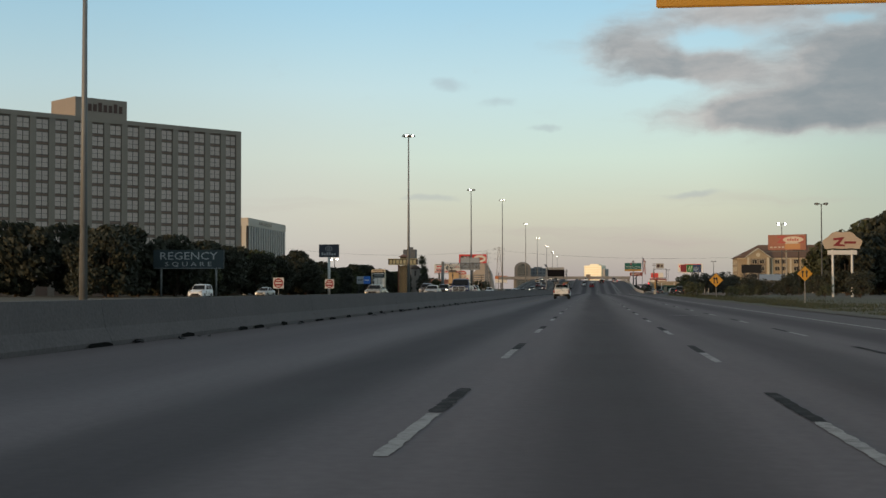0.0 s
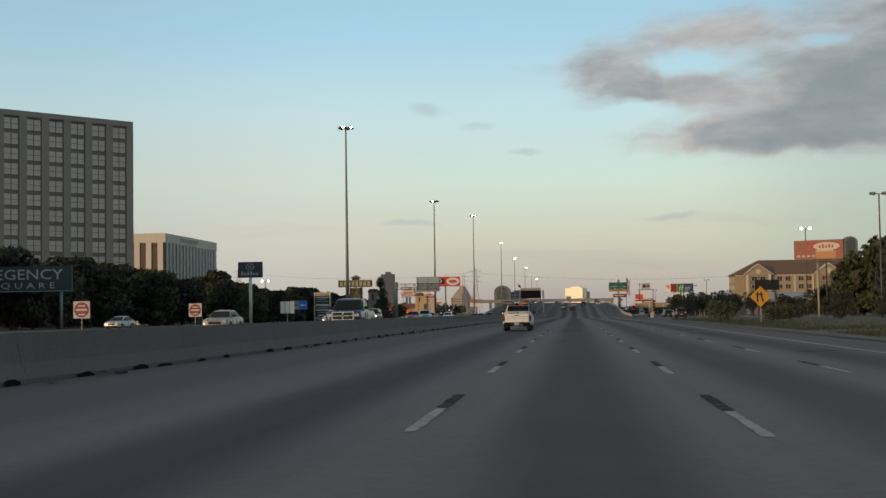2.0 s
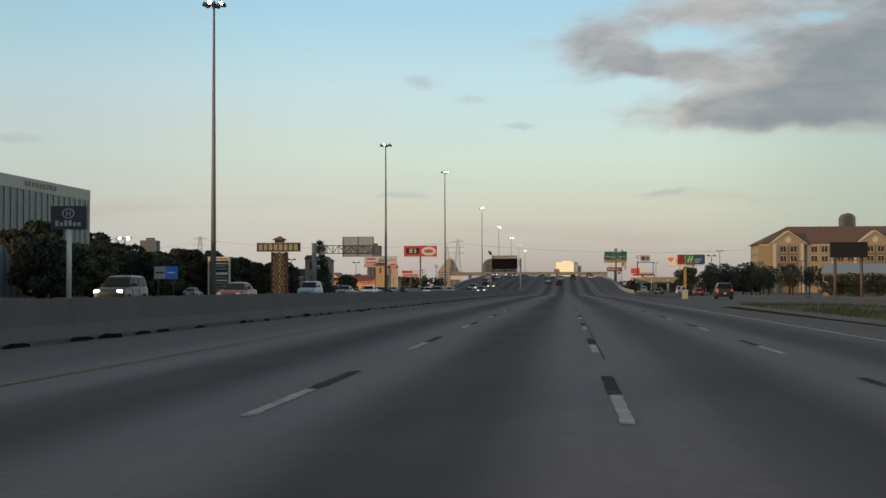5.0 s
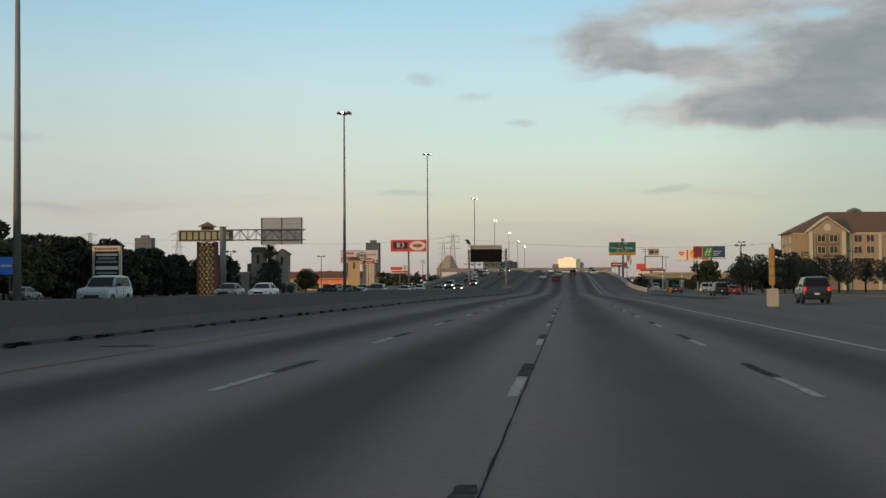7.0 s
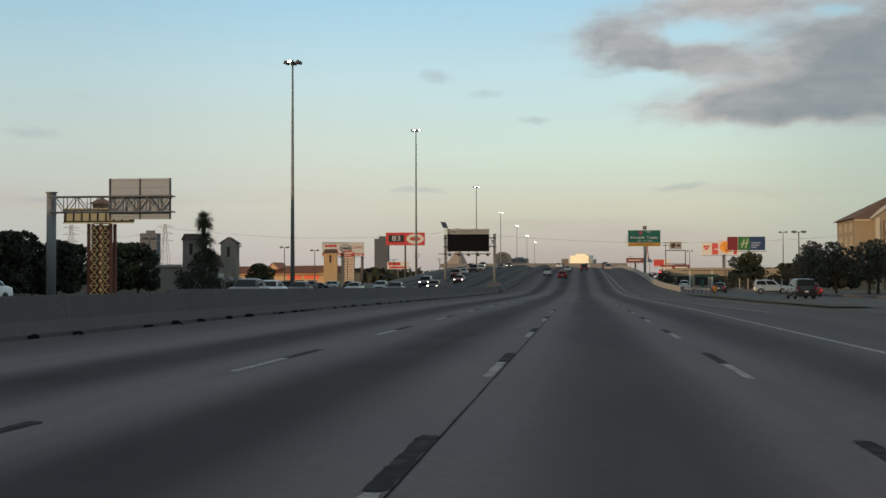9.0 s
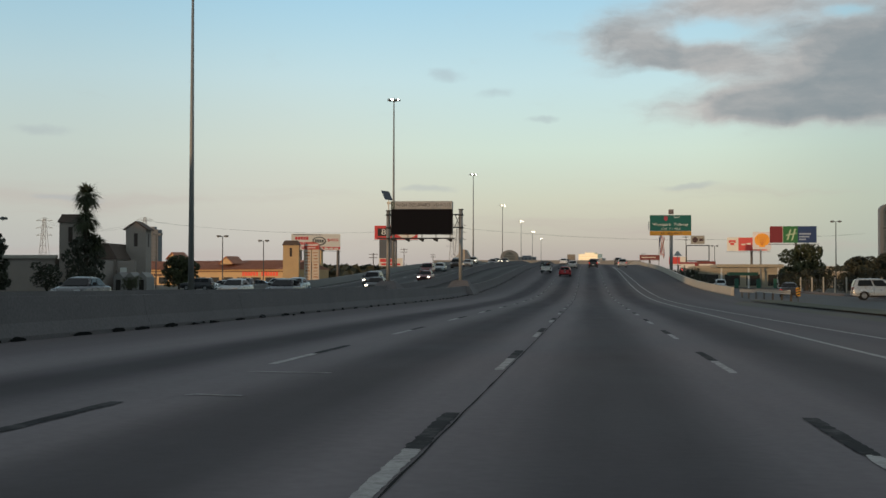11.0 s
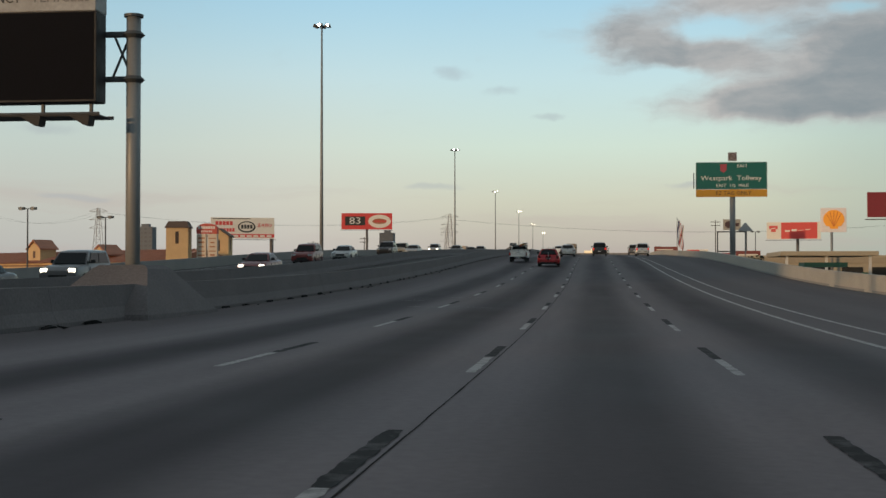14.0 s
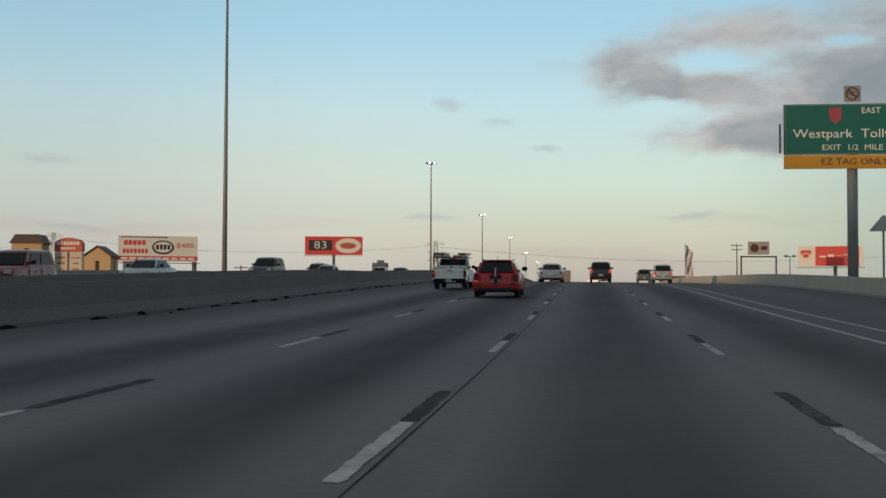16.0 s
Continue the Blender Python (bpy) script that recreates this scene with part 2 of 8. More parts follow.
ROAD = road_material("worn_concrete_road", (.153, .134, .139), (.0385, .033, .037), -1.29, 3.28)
ROAD_FAR = road_material("worn_concrete_oncoming", (.120, .115, .113), (.060, .057, .058), -26.0, 3.35, False)
STREET = mat("asphalt_street", (.060, .058, .058), 0.85, var=0.2, scale=0.5, fine=14, bump=0.004)
GROUND = mat("dry_ground", (.072, .066, .05), 0.95, var=0.35, scale=0.06, fine=1.5)
GRASSY = mat("grass_soil", (.050, .050, .026), 0.95, var=0.55, scale=0.4, fine=6)
BARRIER = mat("barrier_concrete", (.106, .095, .096), 0.9, var=0.34, scale=0.6, fine=16, bump=0.004)
CONC_L = mat("pale_concrete", (.36, .33, .28), 0.85, var=0.16, scale=0.7, fine=14, bump=0.003)
CONC_M = mat("grey_concrete", (.22, .21, .20), 0.85, var=0.16, scale=0.7, fine=14, bump=0.003)


def worn_paint(name, paint, under, lo, hi, spec=.1):
    """Thin road paint through which the surface beneath shows in flakes and along the wheel tracks."""
    m = mat(name, paint, 0.85, var=0.28, scale=2.0, fine=18, spec=spec)
    nt = m.node_tree
    N, L = nt.nodes.new, nt.links.new
    b = nt.nodes["Principled BSDF"]
    old = b.inputs["Base Color"].links[0].from_socket
    tc = N("ShaderNodeTexCoord")
    n = N("ShaderNodeTexNoise")
    n.inputs["Scale"].default_value, n.inputs["Detail"].default_value, n.inputs["Roughness"].default_value = 3.2, 8, .68
    L(tc.outputs["Object"], n.inputs["Vector"])
    r = N("ShaderNodeMapRange")
    L(n.outputs["Fac"], r.inputs[0])
    r.inputs[1].default_value, r.inputs[2].default_value = lo, hi
    mx = N("ShaderNodeMix")
    mx.data_type = "RGBA"
    L(r.outputs[0], mx.inputs[0]), L(old, mx.inputs[6])
    mx.inputs[7].default_value = (*under, 1)
    L(mx.outputs[2], b.inputs["Base Color"])
    return m


PAINT_W = worn_paint("road_paint_white", (.34, .325, .315), (.135, .126, .126), .50, .72)
PAINT_Y = worn_paint("road_paint_yellow", (.21, .135, .06), (.125, .115, .112), .42, .60)
PAINT_K = worn_paint("black_contrast_mark", (.024, .023, .024), (.105, .098, .10), .50, .74, .08)
SEAL = mat("tar_sealant", (.022, .021, .021), 1.0, var=0.3, spec=0.04)
SLOT_SHADE = mat("slot_shade", (.012, .012, .012), 1.0, var=0.2, spec=0.02)
RAIL_P = mat("weathered_rail", (.30, .28, .25), 0.6, 0.1, var=0.25)
STEEL = mat("galvanised_steel", (.205, .208, .205), 0.55, 0.25, var=0.15, scale=1.0, fine=30)
STEEL_D = mat("weathered_steel", (.075, .078, .08), 0.6, 0.3, var=0.2)
BLACK = mat("black_plastic", (.013, .013, .014), 0.6, var=0.2, spec=.3)
RUBBER = mat("tyre_rubber", (.012, .012, .012), 0.85, var=0.2, fine=60)
CHROME = mat("bright_metal", (.55, .55, .55), 0.25, 0.9, var=0.1)
ALLOY = mat("alloy_rim", (.30, .31, .32), 0.35, 0.8, var=0.12)
GLASS = glass_mat("dark_glass")
RED_LENS = mat("red_lens", (.10, .007, .007), 0.2, var=0.2, coat=0.5)
RED_LIT = mat("lit_red_lens", (.5, .02, .02), 0.2, emit=(1, .05, .02), power=.45)
AMBER = mat("lit_amber_lamp", (.6, .3, .05), 0.3, emit=(1, .55, .12), power=4)
HEAD_LIT = mat("lit_headlamp", (.9, .9, .85), 0.2, emit=(1, .88, .68), power=3.0)
HEAD = mat("clear_headlamp", (.45, .46, .47), 0.15, 0.2, coat=0.6)
LAMP = mat("lit_floodlight", (.9, .88, .8), 0.3, emit=(1, .86, .64), power=16)
LAMP_OFF = mat("floodlight_glass", (.16, .16, .155), 0.3)
WHITE = mat("white_sign_face", (.62, .61, .58), 0.5, var=0.06)
PLATE = mat("plate_white", (.5, .5, .5), 0.5, var=0.1)
BARK = mat("bark", (.06, .045, .032), 0.95, var=0.35, scale=6, fine=30, bump=0.02)
BRICKRED = mat("terracotta_tile", (.34, .15, .095), 0.8, var=0.28, scale=0.9, fine=9)
STUCCO = mat("ochre_stucco", (.50, .34, .18), 0.9, var=0.14, scale=0.5, fine=12, bump=0.003)
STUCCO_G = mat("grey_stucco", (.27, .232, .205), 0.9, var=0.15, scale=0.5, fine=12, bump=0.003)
CREAM = mat("cream_siding", (.33, .26, .17), 0.85, var=0.12, scale=0.5, fine=9)


def car_paint(name, color, metal=0.15, rough=0.32):
    return mat("car_paint_" + name, color, rough, metal, var=0.06, scale=1.5, coat=0.25)


def leaf_mat(name, color, var=0.5):
    m = mat(name, color, 0.7, var=var, scale=0.8, fine=5)
    return m


LEAF_D = leaf_mat("dark_leaves", (.027, .030, .016))
LEAF_M = leaf_mat("green_leaves", (.052, .058, .022))
LEAF_G = leaf_mat("grey_green_leaves", (.060, .058, .040))
LEAF_P = leaf_mat("palm_leaves", (.045, .052, .022))
GRASS = leaf_mat("grass_blades", (.036, .044, .020))

# ---- building helpers ----
def link(name, bm, material, smooth=False):
    if smooth == "auto":
        bm.normal_update()
        for e in bm.edges:
            e.smooth = len(e.link_faces) == 2 and e.calc_face_angle(0) < 0.62
        for f in bm.faces:
            f.smooth = True
    me = bpy.data.meshes.new(name)
    bm.to_mesh(me)
    bm.free()
    for k in (material if isinstance(material, (list, tuple)) else [material]):
        me.materials.append(k)
    if smooth is True:
        me.polygons.foreach_set("use_smooth", [True] * len(me.polygons))
    return new(name, me)


def part(name, bm, material, parent, label="", smooth=False, at=None):
    ob = link(name, bm, material, smooth)
    ob.parent = parent
    if at is not None:
        ob.matrix_basis = at
    if label:
        tagged(ob, label)
    return ob


def share(name, mesh, parent, at):
    ob = new(name, mesh)
    ob.parent = parent
    ob.matrix_basis = at
    return ob


def thing(name, m, label, category, group="", kind=""):
    e = new(name)
    e.empty_display_size = 0.3
    e.matrix_basis = m
    return tagged(e, label, category, group, kind)


def box(bm, x0, x1, y0, y1, z0, z1, bevel=0.0, mi=0):
    vs = [bm.verts.new(p) for p in ((x0, y0, z0), (x1, y0, z0), (x1, y1, z0), (x0, y1, z0), (x0, y0, z1), (x1, y0, z1), (x1, y1, z1), (x0, y1, z1))]
    fs = [bm.faces.new([vs[i] for i in f]) for f in ((3, 2, 1, 0), (4, 5, 6, 7), (0, 1, 5, 4), (1, 2, 6, 5), (2, 3, 7, 6), (3, 0, 4, 7))]
    for f in fs:
        f.material_index = mi
    if bevel:
        es = list({e for f in fs for e in f.edges})
        bmesh.ops.bevel(bm, geom=es, offset=bevel, segments=2, affect="EDGES")
    return bm


def mk(*boxes, bevel=0.0):
    bm = bmesh.new()
    for b in boxes:
        box(bm, *b, bevel=bevel)
    return bm


def tube(bm, pts, radii, seg=8, cap=True):
    """A round bar along a line of points."""
    pts = [Vector(p) for p in pts]
    if isinstance(radii, (int, float)):
        radii = [radii] * len(pts)
    rings = []
    for i, p in enumerate(pts):
        d = (pts[min(i + 1, len(pts) - 1)] - pts[max(i - 1, 0)]).normalized()
        a = d.orthogonal().normalized() if abs(d.z) > 0.9 else Vector((0, 0, 1)).cross(d).normalized()
        b = d.cross(a)
        rings.append([bm.verts.new(p + radii[i] * (math.cos(2 * math.pi * k / seg) * a + math.sin(2 * math.pi * k / seg) * b)) for k in range(seg)])
    for r0, r1 in zip(rings, rings[1:]):
        for k in range(seg):
            bm.faces.new((r0[k], r0[(k + 1) % seg], r1[(k + 1) % seg], r1[k]))
    if cap:
        bm.faces.new(rings[0][::-1])
        bm.faces.new(rings[-1])
    return bm


def prism(bm, poly, axis, a, b):
    """A polygon in the plane across an axis, pulled from a to b along it. axis x: (y, z); y: (x, z); z: (x, y)."""
    def p3(p, k):
        return {"x": (k, p[0], p[1]), "y": (p[0], k, p[1]), "z": (p[0], p[1], k)}[axis]
    A, B = [bm.verts.new(p3(p, a)) for p in poly], [bm.verts.new(p3(p, b)) for p in poly]
    fs = [bm.faces.new(A), bm.faces.new(B[::-1])]
    n = len(poly)
    for i in range(n):
        fs.append(bm.faces.new((A[i], B[i], B[(i + 1) % n], A[(i + 1) % n])))
    bmesh.ops.recalc_face_normals(bm, faces=fs)
    return bm


def text_part(words, size, material, parent, at, name="lettering", extrude=0.004, width=None, slant=0.0, label=""):
    """Words in the built-in font, as a mesh that lies in its own x-y plane."""
    cu = bpy.data.curves.new("letters", "FONT")
    cu.body, cu.size, cu.extrude, cu.shear = words, size, extrude, slant
    cu.align_x, cu.align_y, cu.resolution_u = "CENTER", "CENTER", 2
    tmp = bpy.data.objects.new("letters", cu)
    scene.collection.objects.link(tmp)
    dg = bpy.context.evaluated_depsgraph_get()
    me = bpy.data.meshes.new_from_object(tmp.evaluated_get(dg))
    bpy.data.objects.remove(tmp)
    if width:
        xs = [v.co.x for v in me.vertices]
        k = width / max(1e-6, max(xs) - min(xs))
        for v in me.vertices:
            v.co.x *= k
    me.materials.clear()
    me.materials.append(material)
    ob = new(name, me)
    ob.parent = parent
    ob.matrix_basis = at
    return tagged(ob, label) if label else ob


def rot_face(x, y, z, yaw=0):
    return pose(x, y, z, 90, 0, yaw)


def spline(knots):
    """A smooth height function through knots (y, z)."""
    ys = np.array([k[0] for k in knots], float)
    zs = np.array([k[1] for k in knots], float)
    g = np.arange(-400, 3001, 4.0)
    v = np.interp(g, ys, zs)
    ker = np.exp(-0.5 * (np.arange(-24, 25, 4) / 9.0) ** 2)
    v = np.convolve(np.pad(v, 6, mode="edge"), ker / ker.sum(), mode="valid")
    return lambda y: float(np.interp(y, g, v))


zr = spline([(-400, .15), (187, .17), (201, .13), (246, .03), (319, -.12), (348, -.28), (378, -.41), (407, -.53), (421, -.56), (436, -.53), (450, -.34), (465, -.08), (484, .41),
             (496, .80), (508, 1.19), (520, 1.62), (532, 2.06), (560, 2.90), (600, 3.72), (640, 4.6), (680, 5.2), (720, 5.3), (760, 5.0), (850, 3.0), (950, .6), (1000, 0), (3000, 0)])
barrier_x = spline([(-400, -8.5), (60, -8.6), (125, -8.4), (230, -7.5), (3000, -7.4)])
edge_x = spline([(-400, 11.4), (235, 11.4), (290, 14.6), (330, 15.4), (3000, 15.4)])


def cross(x):
    """The carriageway falls a little to the right."""
    return -.01 * (max(-8.5, min(15.5, x)) - 2)


# the lanes bend a little to the left on the rise
lane_dx = spline([(-400, 0), (430, 0), (460, -.04), (484, -.08), (508, -.17), (532, -.25), (600, -.3), (3000, -.3)])
mid_dx = spline([(-400, 0), (400, 0), (440, -.07), (3000, -.07)])


def strip(bm, x0, x1, y0, y1, dz=0.0, step=None, zf=None, mi=0):
    """A sheet along the road from x0(y) to x1(y)."""
    zf = zf or zr
    f0 = x0 if callable(x0) else (lambda y: x0)
    f1 = x1 if callable(x1) else (lambda y: x1)
    n = max(1, round((y1 - y0) / (step or 8)))
    row = None
    for i in range(n + 1):
        y = y0 + (y1 - y0) * i / n
        z = zf(y) + dz
        c0, c1 = (cross(f0(y)), cross(f1(y))) if zf is zr else (0, 0)
        cur = (bm.verts.new((f0(y), y, z + c0)), bm.verts.new((f1(y), y, z + c1)))
        if row:
            bm.faces.new((row[0], row[1], cur[1], cur[0])).material_index = mi
        row = cur
    return bm


def sweep(bm, poly, xf, y0, y1, step=8.0, zf=None):
    """A cross-section (x, z) swept along the road."""
    zf = zf or zr
    n = max(1, round((y1 - y0) / step))
    rings = []
    for i in range(n + 1):
        y = y0 + (y1 - y0) * i / n
        c = cross(xf(y)) if zf is zr else 0
        rings.append([bm.verts.new((xf(y) + p[0], y, zf(y) + c + p[1])) for p in poly])
    k = len(poly)
    fs = []
    for a, b in zip(rings, rings[1:]):
        for j in range(k):
            fs.append(bm.faces.new((a[j], b[j], b[(j + 1) % k], a[(j + 1) % k])))
    fs += [bm.faces.new(rings[0]), bm.faces.new(rings[-1][::-1])]
    bmesh.ops.recalc_face_normals(bm, faces=fs)
    return bm

# ---- ground, freeway, barriers ----
west_x = spline([(-400, -31.9), (360, -31.9), (445, -27.7), (3000, -27.7)])
wall_x = spline([(-400, 17.1), (449, 17.1), (470, 15.9), (490, 15.55), (3000, 15.55)])


def ground_z(y):
    return min(zr(y), 0.14) - 0.12 if y < 440 else (-0.67 if y < 900 else -0.12)


def build_ground():
    bm = bmesh.new()
    ys = [-300, -150, -60] + [i * 20 for i in range(0, 50)] + [1100, 1400, 2000, 4000]
    xs = (-4000, -400, -120, -34, -20, 0, 20, 60, 140, 500, 4000)
    rows = [[bm.verts.new((x, y, ground_z(y))) for x in xs] for y in ys]
    for a, b in zip(rows, rows[1:]):
        for i in range(len(xs) - 1):
            bm.faces.new((a[i], a[i + 1], b[i + 1], b[i]))
    tagged(link("ground", bm, GROUND), "dry grey-brown earth and lots beside a freeway", "ground", kind="structure")


build_ground()
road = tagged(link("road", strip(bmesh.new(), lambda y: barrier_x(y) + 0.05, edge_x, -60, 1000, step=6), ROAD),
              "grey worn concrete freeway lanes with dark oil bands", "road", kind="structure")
road_far = tagged(link("road_oncoming", strip(bmesh.new(), lambda y: west_x(y) + .1, lambda y: barrier_x(y) - 0.6, -60, 1000, step=6), ROAD_FAR),
                  "worn concrete lanes for oncoming traffic", "road", kind="structure")
shoulder = tagged(link("pavement_shoulder", strip(bmesh.new(), 15.38, lambda y: max(15.45, wall_x(y)), 425, 500, 0.0, 4, lambda y: zr(y) - .135), STREET), "grey asphalt shoulder beside the ramp", "road", kind="structure")
road_end = tagged(link("road_distant", strip(bmesh.new(), -31.6, 12.0, 1000, 2600, 0.02, 80), ROAD), "distant grey freeway", "road", kind="structure")


def dash(mesh_name, x, y0, length, width, material, parent, dz=0.006, ragged=0.0):
    """One painted mark, with worn edges and ends, that follows the bend of its lane."""
    bm = bmesh.new()
    n = 26 if ragged else 4
    row = None
    y0 += random.uniform(-.08, .08) if ragged else 0
    for i in range(n + 1):
        y = y0 + length * i / n
        xc = x + lane_dx(y) + (mid_dx(y) if abs(x - 2.0) < .2 else 0)
        e0, e1 = (random.uniform(-ragged, ragged) for _ in range(2))
        w = width * (.82 if ragged and i in (0, n) else 1.0)
        cur = [bm.verts.new((px, y + random.uniform(-ragged, ragged) * (i in (0, n)), zr(y) + cross(px) + dz)) for px in (xc - w / 2 + e0, xc, xc + w / 2 + e1)]
        if row:
            bm.faces.new((row[0], row[1], cur[1], cur[0]))
            bm.faces.new((row[1], row[2], cur[2], cur[1]))
        row = cur
    part(mesh_name, bm, material, parent)


PERIOD = 12.19
for line, first in ((-1.29, 8.9), (2.0, 8.65), (5.25, 8.96)):
    for k in range(-2, 66):
        y = first + PERIOD * k
        dash("lane_dash", line, y, 3.05, 0.125, PAINT_W, road, ragged=0.012)
        dash("contrast_mark", line, y + 3.1, random.uniform(2.5, 3.2), 0.15, PAINT_K, road, ragged=0.013)
for line, f in ((-19.2, 4.0), (-22.6, 6.0)):
    for k in range(4, 62):
        dash("lane_dash", line, f + PERIOD * k, 3.05, 0.15, PAINT_W, road_far)


def solid_line(x, y0, y1, w, material, parent, name="edge_line"):
    fx = x if callable(x) else (lambda y: x)
    part(name, strip(bmesh.new(), lambda y: fx(y) + lane_dx(y) - w / 2, lambda y: fx(y) + lane_dx(y) + w / 2, y0, y1, 0.007, 4), material, parent)


solid_line(-4.75, 92, 250, 0.11, PAINT_Y, road)
solid_line(8.4, -40, 600, 0.15, PAINT_W, road)
solid_line(spline([(-400, 11.6), (300, 11.6), (350, 10.4), (405, 9.5), (500, 9.4), (600, 8.7), (3000, 8.7)]), 318, 600, 0.14, PAINT_W, road)
solid_line(-16.0, -40, 900, 0.15, PAINT_Y, road_far)
solid_line(-26.2, -40, 900, 0.15, PAINT_W, road_far)
# tarred seams between the slabs
seam_x = spline([(-400, 2.09), (310, 2.09), (400, 2.13), (3000, 2.13)])
for x in (2.09,):
    part("slab_seam", strip(bmesh.new(), lambda y: seam_x(y) + lane_dx(y) + mid_dx(y) - 0.009 + 0.012 * noise.noise((y * .9, 3, 0)), lambda y: seam_x(y) + lane_dx(y) + mid_dx(y) + 0.009 + 0.012 * noise.noise((y * .9, 7, 0)), 165, 760, 0.004, .5), SEAL, road)
# black cracks and patches on the carriageway
for x, y, a, l in ((-2.9, 212, 85, .7), (3.9, 57, 80, 1.3), (-6.2, 64, 20, 1.2), (-5.6, 226, 70, 0.9),
                   (6.6, 130, 70, 2.2), (7.0, 95, 60, 1.6)):
    bm = bmesh.new()
    pts = []
    for i in range(9):
        s = (i / 8 - 0.5) * l
        pts.append((x + s * math.sin(radians(a)) + random.uniform(-.05, .05), y + s * math.cos(radians(a)) + random.uniform(-.06, .06)))
    top = [bm.verts.new((p[0], p[1] + 0.10 + random.uniform(0, .05), zr(y) + cross(x) + 0.012)) for p in pts]
    bot = [bm.verts.new((p[0], p[1] - 0.10 - random.uniform(0, .05), zr(y) + cross(x) + 0.012)) for p in pts]
    for i in range(8):
        bm.faces.new((bot[i], bot[i + 1], top[i + 1], top[i]))
    part("road_patch", bm, random.choice((PAINT_K, PAINT_W, SEAL)), road)

# spalled pale joints across the slabs
for x0, x1, y in ((-2.4, .26, 448.5), (-2.0, .8, 457.6), (-3.45, -2.6, 454.0), (-1.2, -.1, 336.4), (-.9, -.3, 332.7)):
    bm = bmesh.new()
    row = None
    for i in range(7):
        x = x0 + (x1 - x0) * i / 6
        j = random.uniform(-.05, .05)
        z = zr(y) + cross(x) + .009
        c = (bm.verts.new((x, y + j - .035, z)), bm.verts.new((x, y + j + .03 + random.uniform(0, .03), z)))
        if row:
            bm.faces.new((row[0], c[0], c[1], row[1]))
        row = c
    part("slab_joint", bm, PAINT_W, road)

# median barrier in cast lengths, with dark drain slots at its foot
JERSEY = [(.30, -.1), (.30, .08), (.17, .33), (.08, .83), (-.08, .83), (-.17, .33), (-.30, .08), (-.30, -.1)]
median = thing("median_barrier", pose(0, 0, 0), "stained grey concrete median barrier with drain slots", "barrier", kind="structure")
y = -40.0
while y < 900:
    s = 9.1
    part("barrier_length", sweep(bmesh.new(), JERSEY, lambda v: barrier_x(v) - .30, y, y + s - 0.012, 3.0), BARRIER, median)
    y += s
rnd = random.Random(4)
y = -19.4
while y < 620:
    # black broken-edged strip, standing for the shade in gaps under the barrier's toe
    w = rnd.uniform(.5, 1.25)
    bm = bmesh.new()
    x = barrier_x(y)
    zs = zr(y) + cross(x)
    n, h = 6, rnd.uniform(.05, .105)
    lo = [bm.verts.new((x + .045, y + w * i / n, zs - .02)) for i in range(n + 1)]
    hi = [bm.verts.new((x + .03 + rnd.uniform(0, .02), y + w * i / n + rnd.uniform(-.03, .03), zs + h * (.45 + .55 * math.sin(math.pi * (i + .3) / (n + .6))) + rnd.uniform(-.012, .012))) for i in range(n + 1)]
    bk = [bm.verts.new((x - .1, v.co.y, v.co.z)) for v in hi]
    for i in range(n):
        bm.faces.new((lo[i], lo[i + 1], hi[i + 1], hi[i]))
        bm.faces.new((hi[i], hi[i + 1], bk[i + 1], bk[i]))
    part("drain_slot", bm, SLOT_SHADE, median)
    y += rnd.choice((1.52, 2.3, 2.3, 3.04, 3.04, 4.56))
debris = thing("road_debris", pose(0, 0, 0), "dark scraps of tyre and dirt lying along the median barrier", "debris", kind="stuff")
bm = bmesh.new()
for i in range(260):
    y = rnd.uniform(5, 560)
    x = barrier_x(y) + rnd.uniform(.15, .5)
    s = rnd.choice((.05, .07, .10, .16))
    vs = [bm.verts.new((x + rnd.uniform(-s, s), y + rnd.uniform(-s, s) * 1.6, zr(y) + .1 + rnd.uniform(0, s * .6))) for _ in range(5)]
    bmesh.ops.convex_hull(bm, input=vs)
part("scraps", bm, BLACK, debris)

lane_wall = thing("lane_barrier", pose(0, 0, 0), "grey concrete barrier on the far side of the median lane", "barrier", kind="structure")
y = 318.0
while y < 900:
    part("barrier_length", sweep(bmesh.new(), JERSEY, lambda v: -15.0, y, y + 9.075, 3.0), BARRIER, lane_wall)
    y += 9.1

# far parapet of the oncoming side and the retaining walls of the rise
PARAPET = [(.14, -.12), (.14, .80), (-.14, .80), (-.14, -.12)]
far_wall = tagged(link("parapet_oncoming", sweep(bmesh.new(), PARAPET, west_x, 440, 960, 6), CONC_M), "grey concrete parapet beyond the oncoming lanes", "barrier", kind="structure")
right_wall = thing("parapet_ramp", pose(0, 0, 0), "pale concrete parapet beside the ramp lane", "barrier", kind="structure")
y = 449.5
while y < 940:
    part("parapet_length", sweep(bmesh.new(), [(.15, -.12), (.15, .10), (.15, .82), (-.12, .82), (-.15, .10), (-.15, -.12)], wall_x, y, min(940, y + 12.17), 4), CONC_L, right_wall)
    y += 12.2


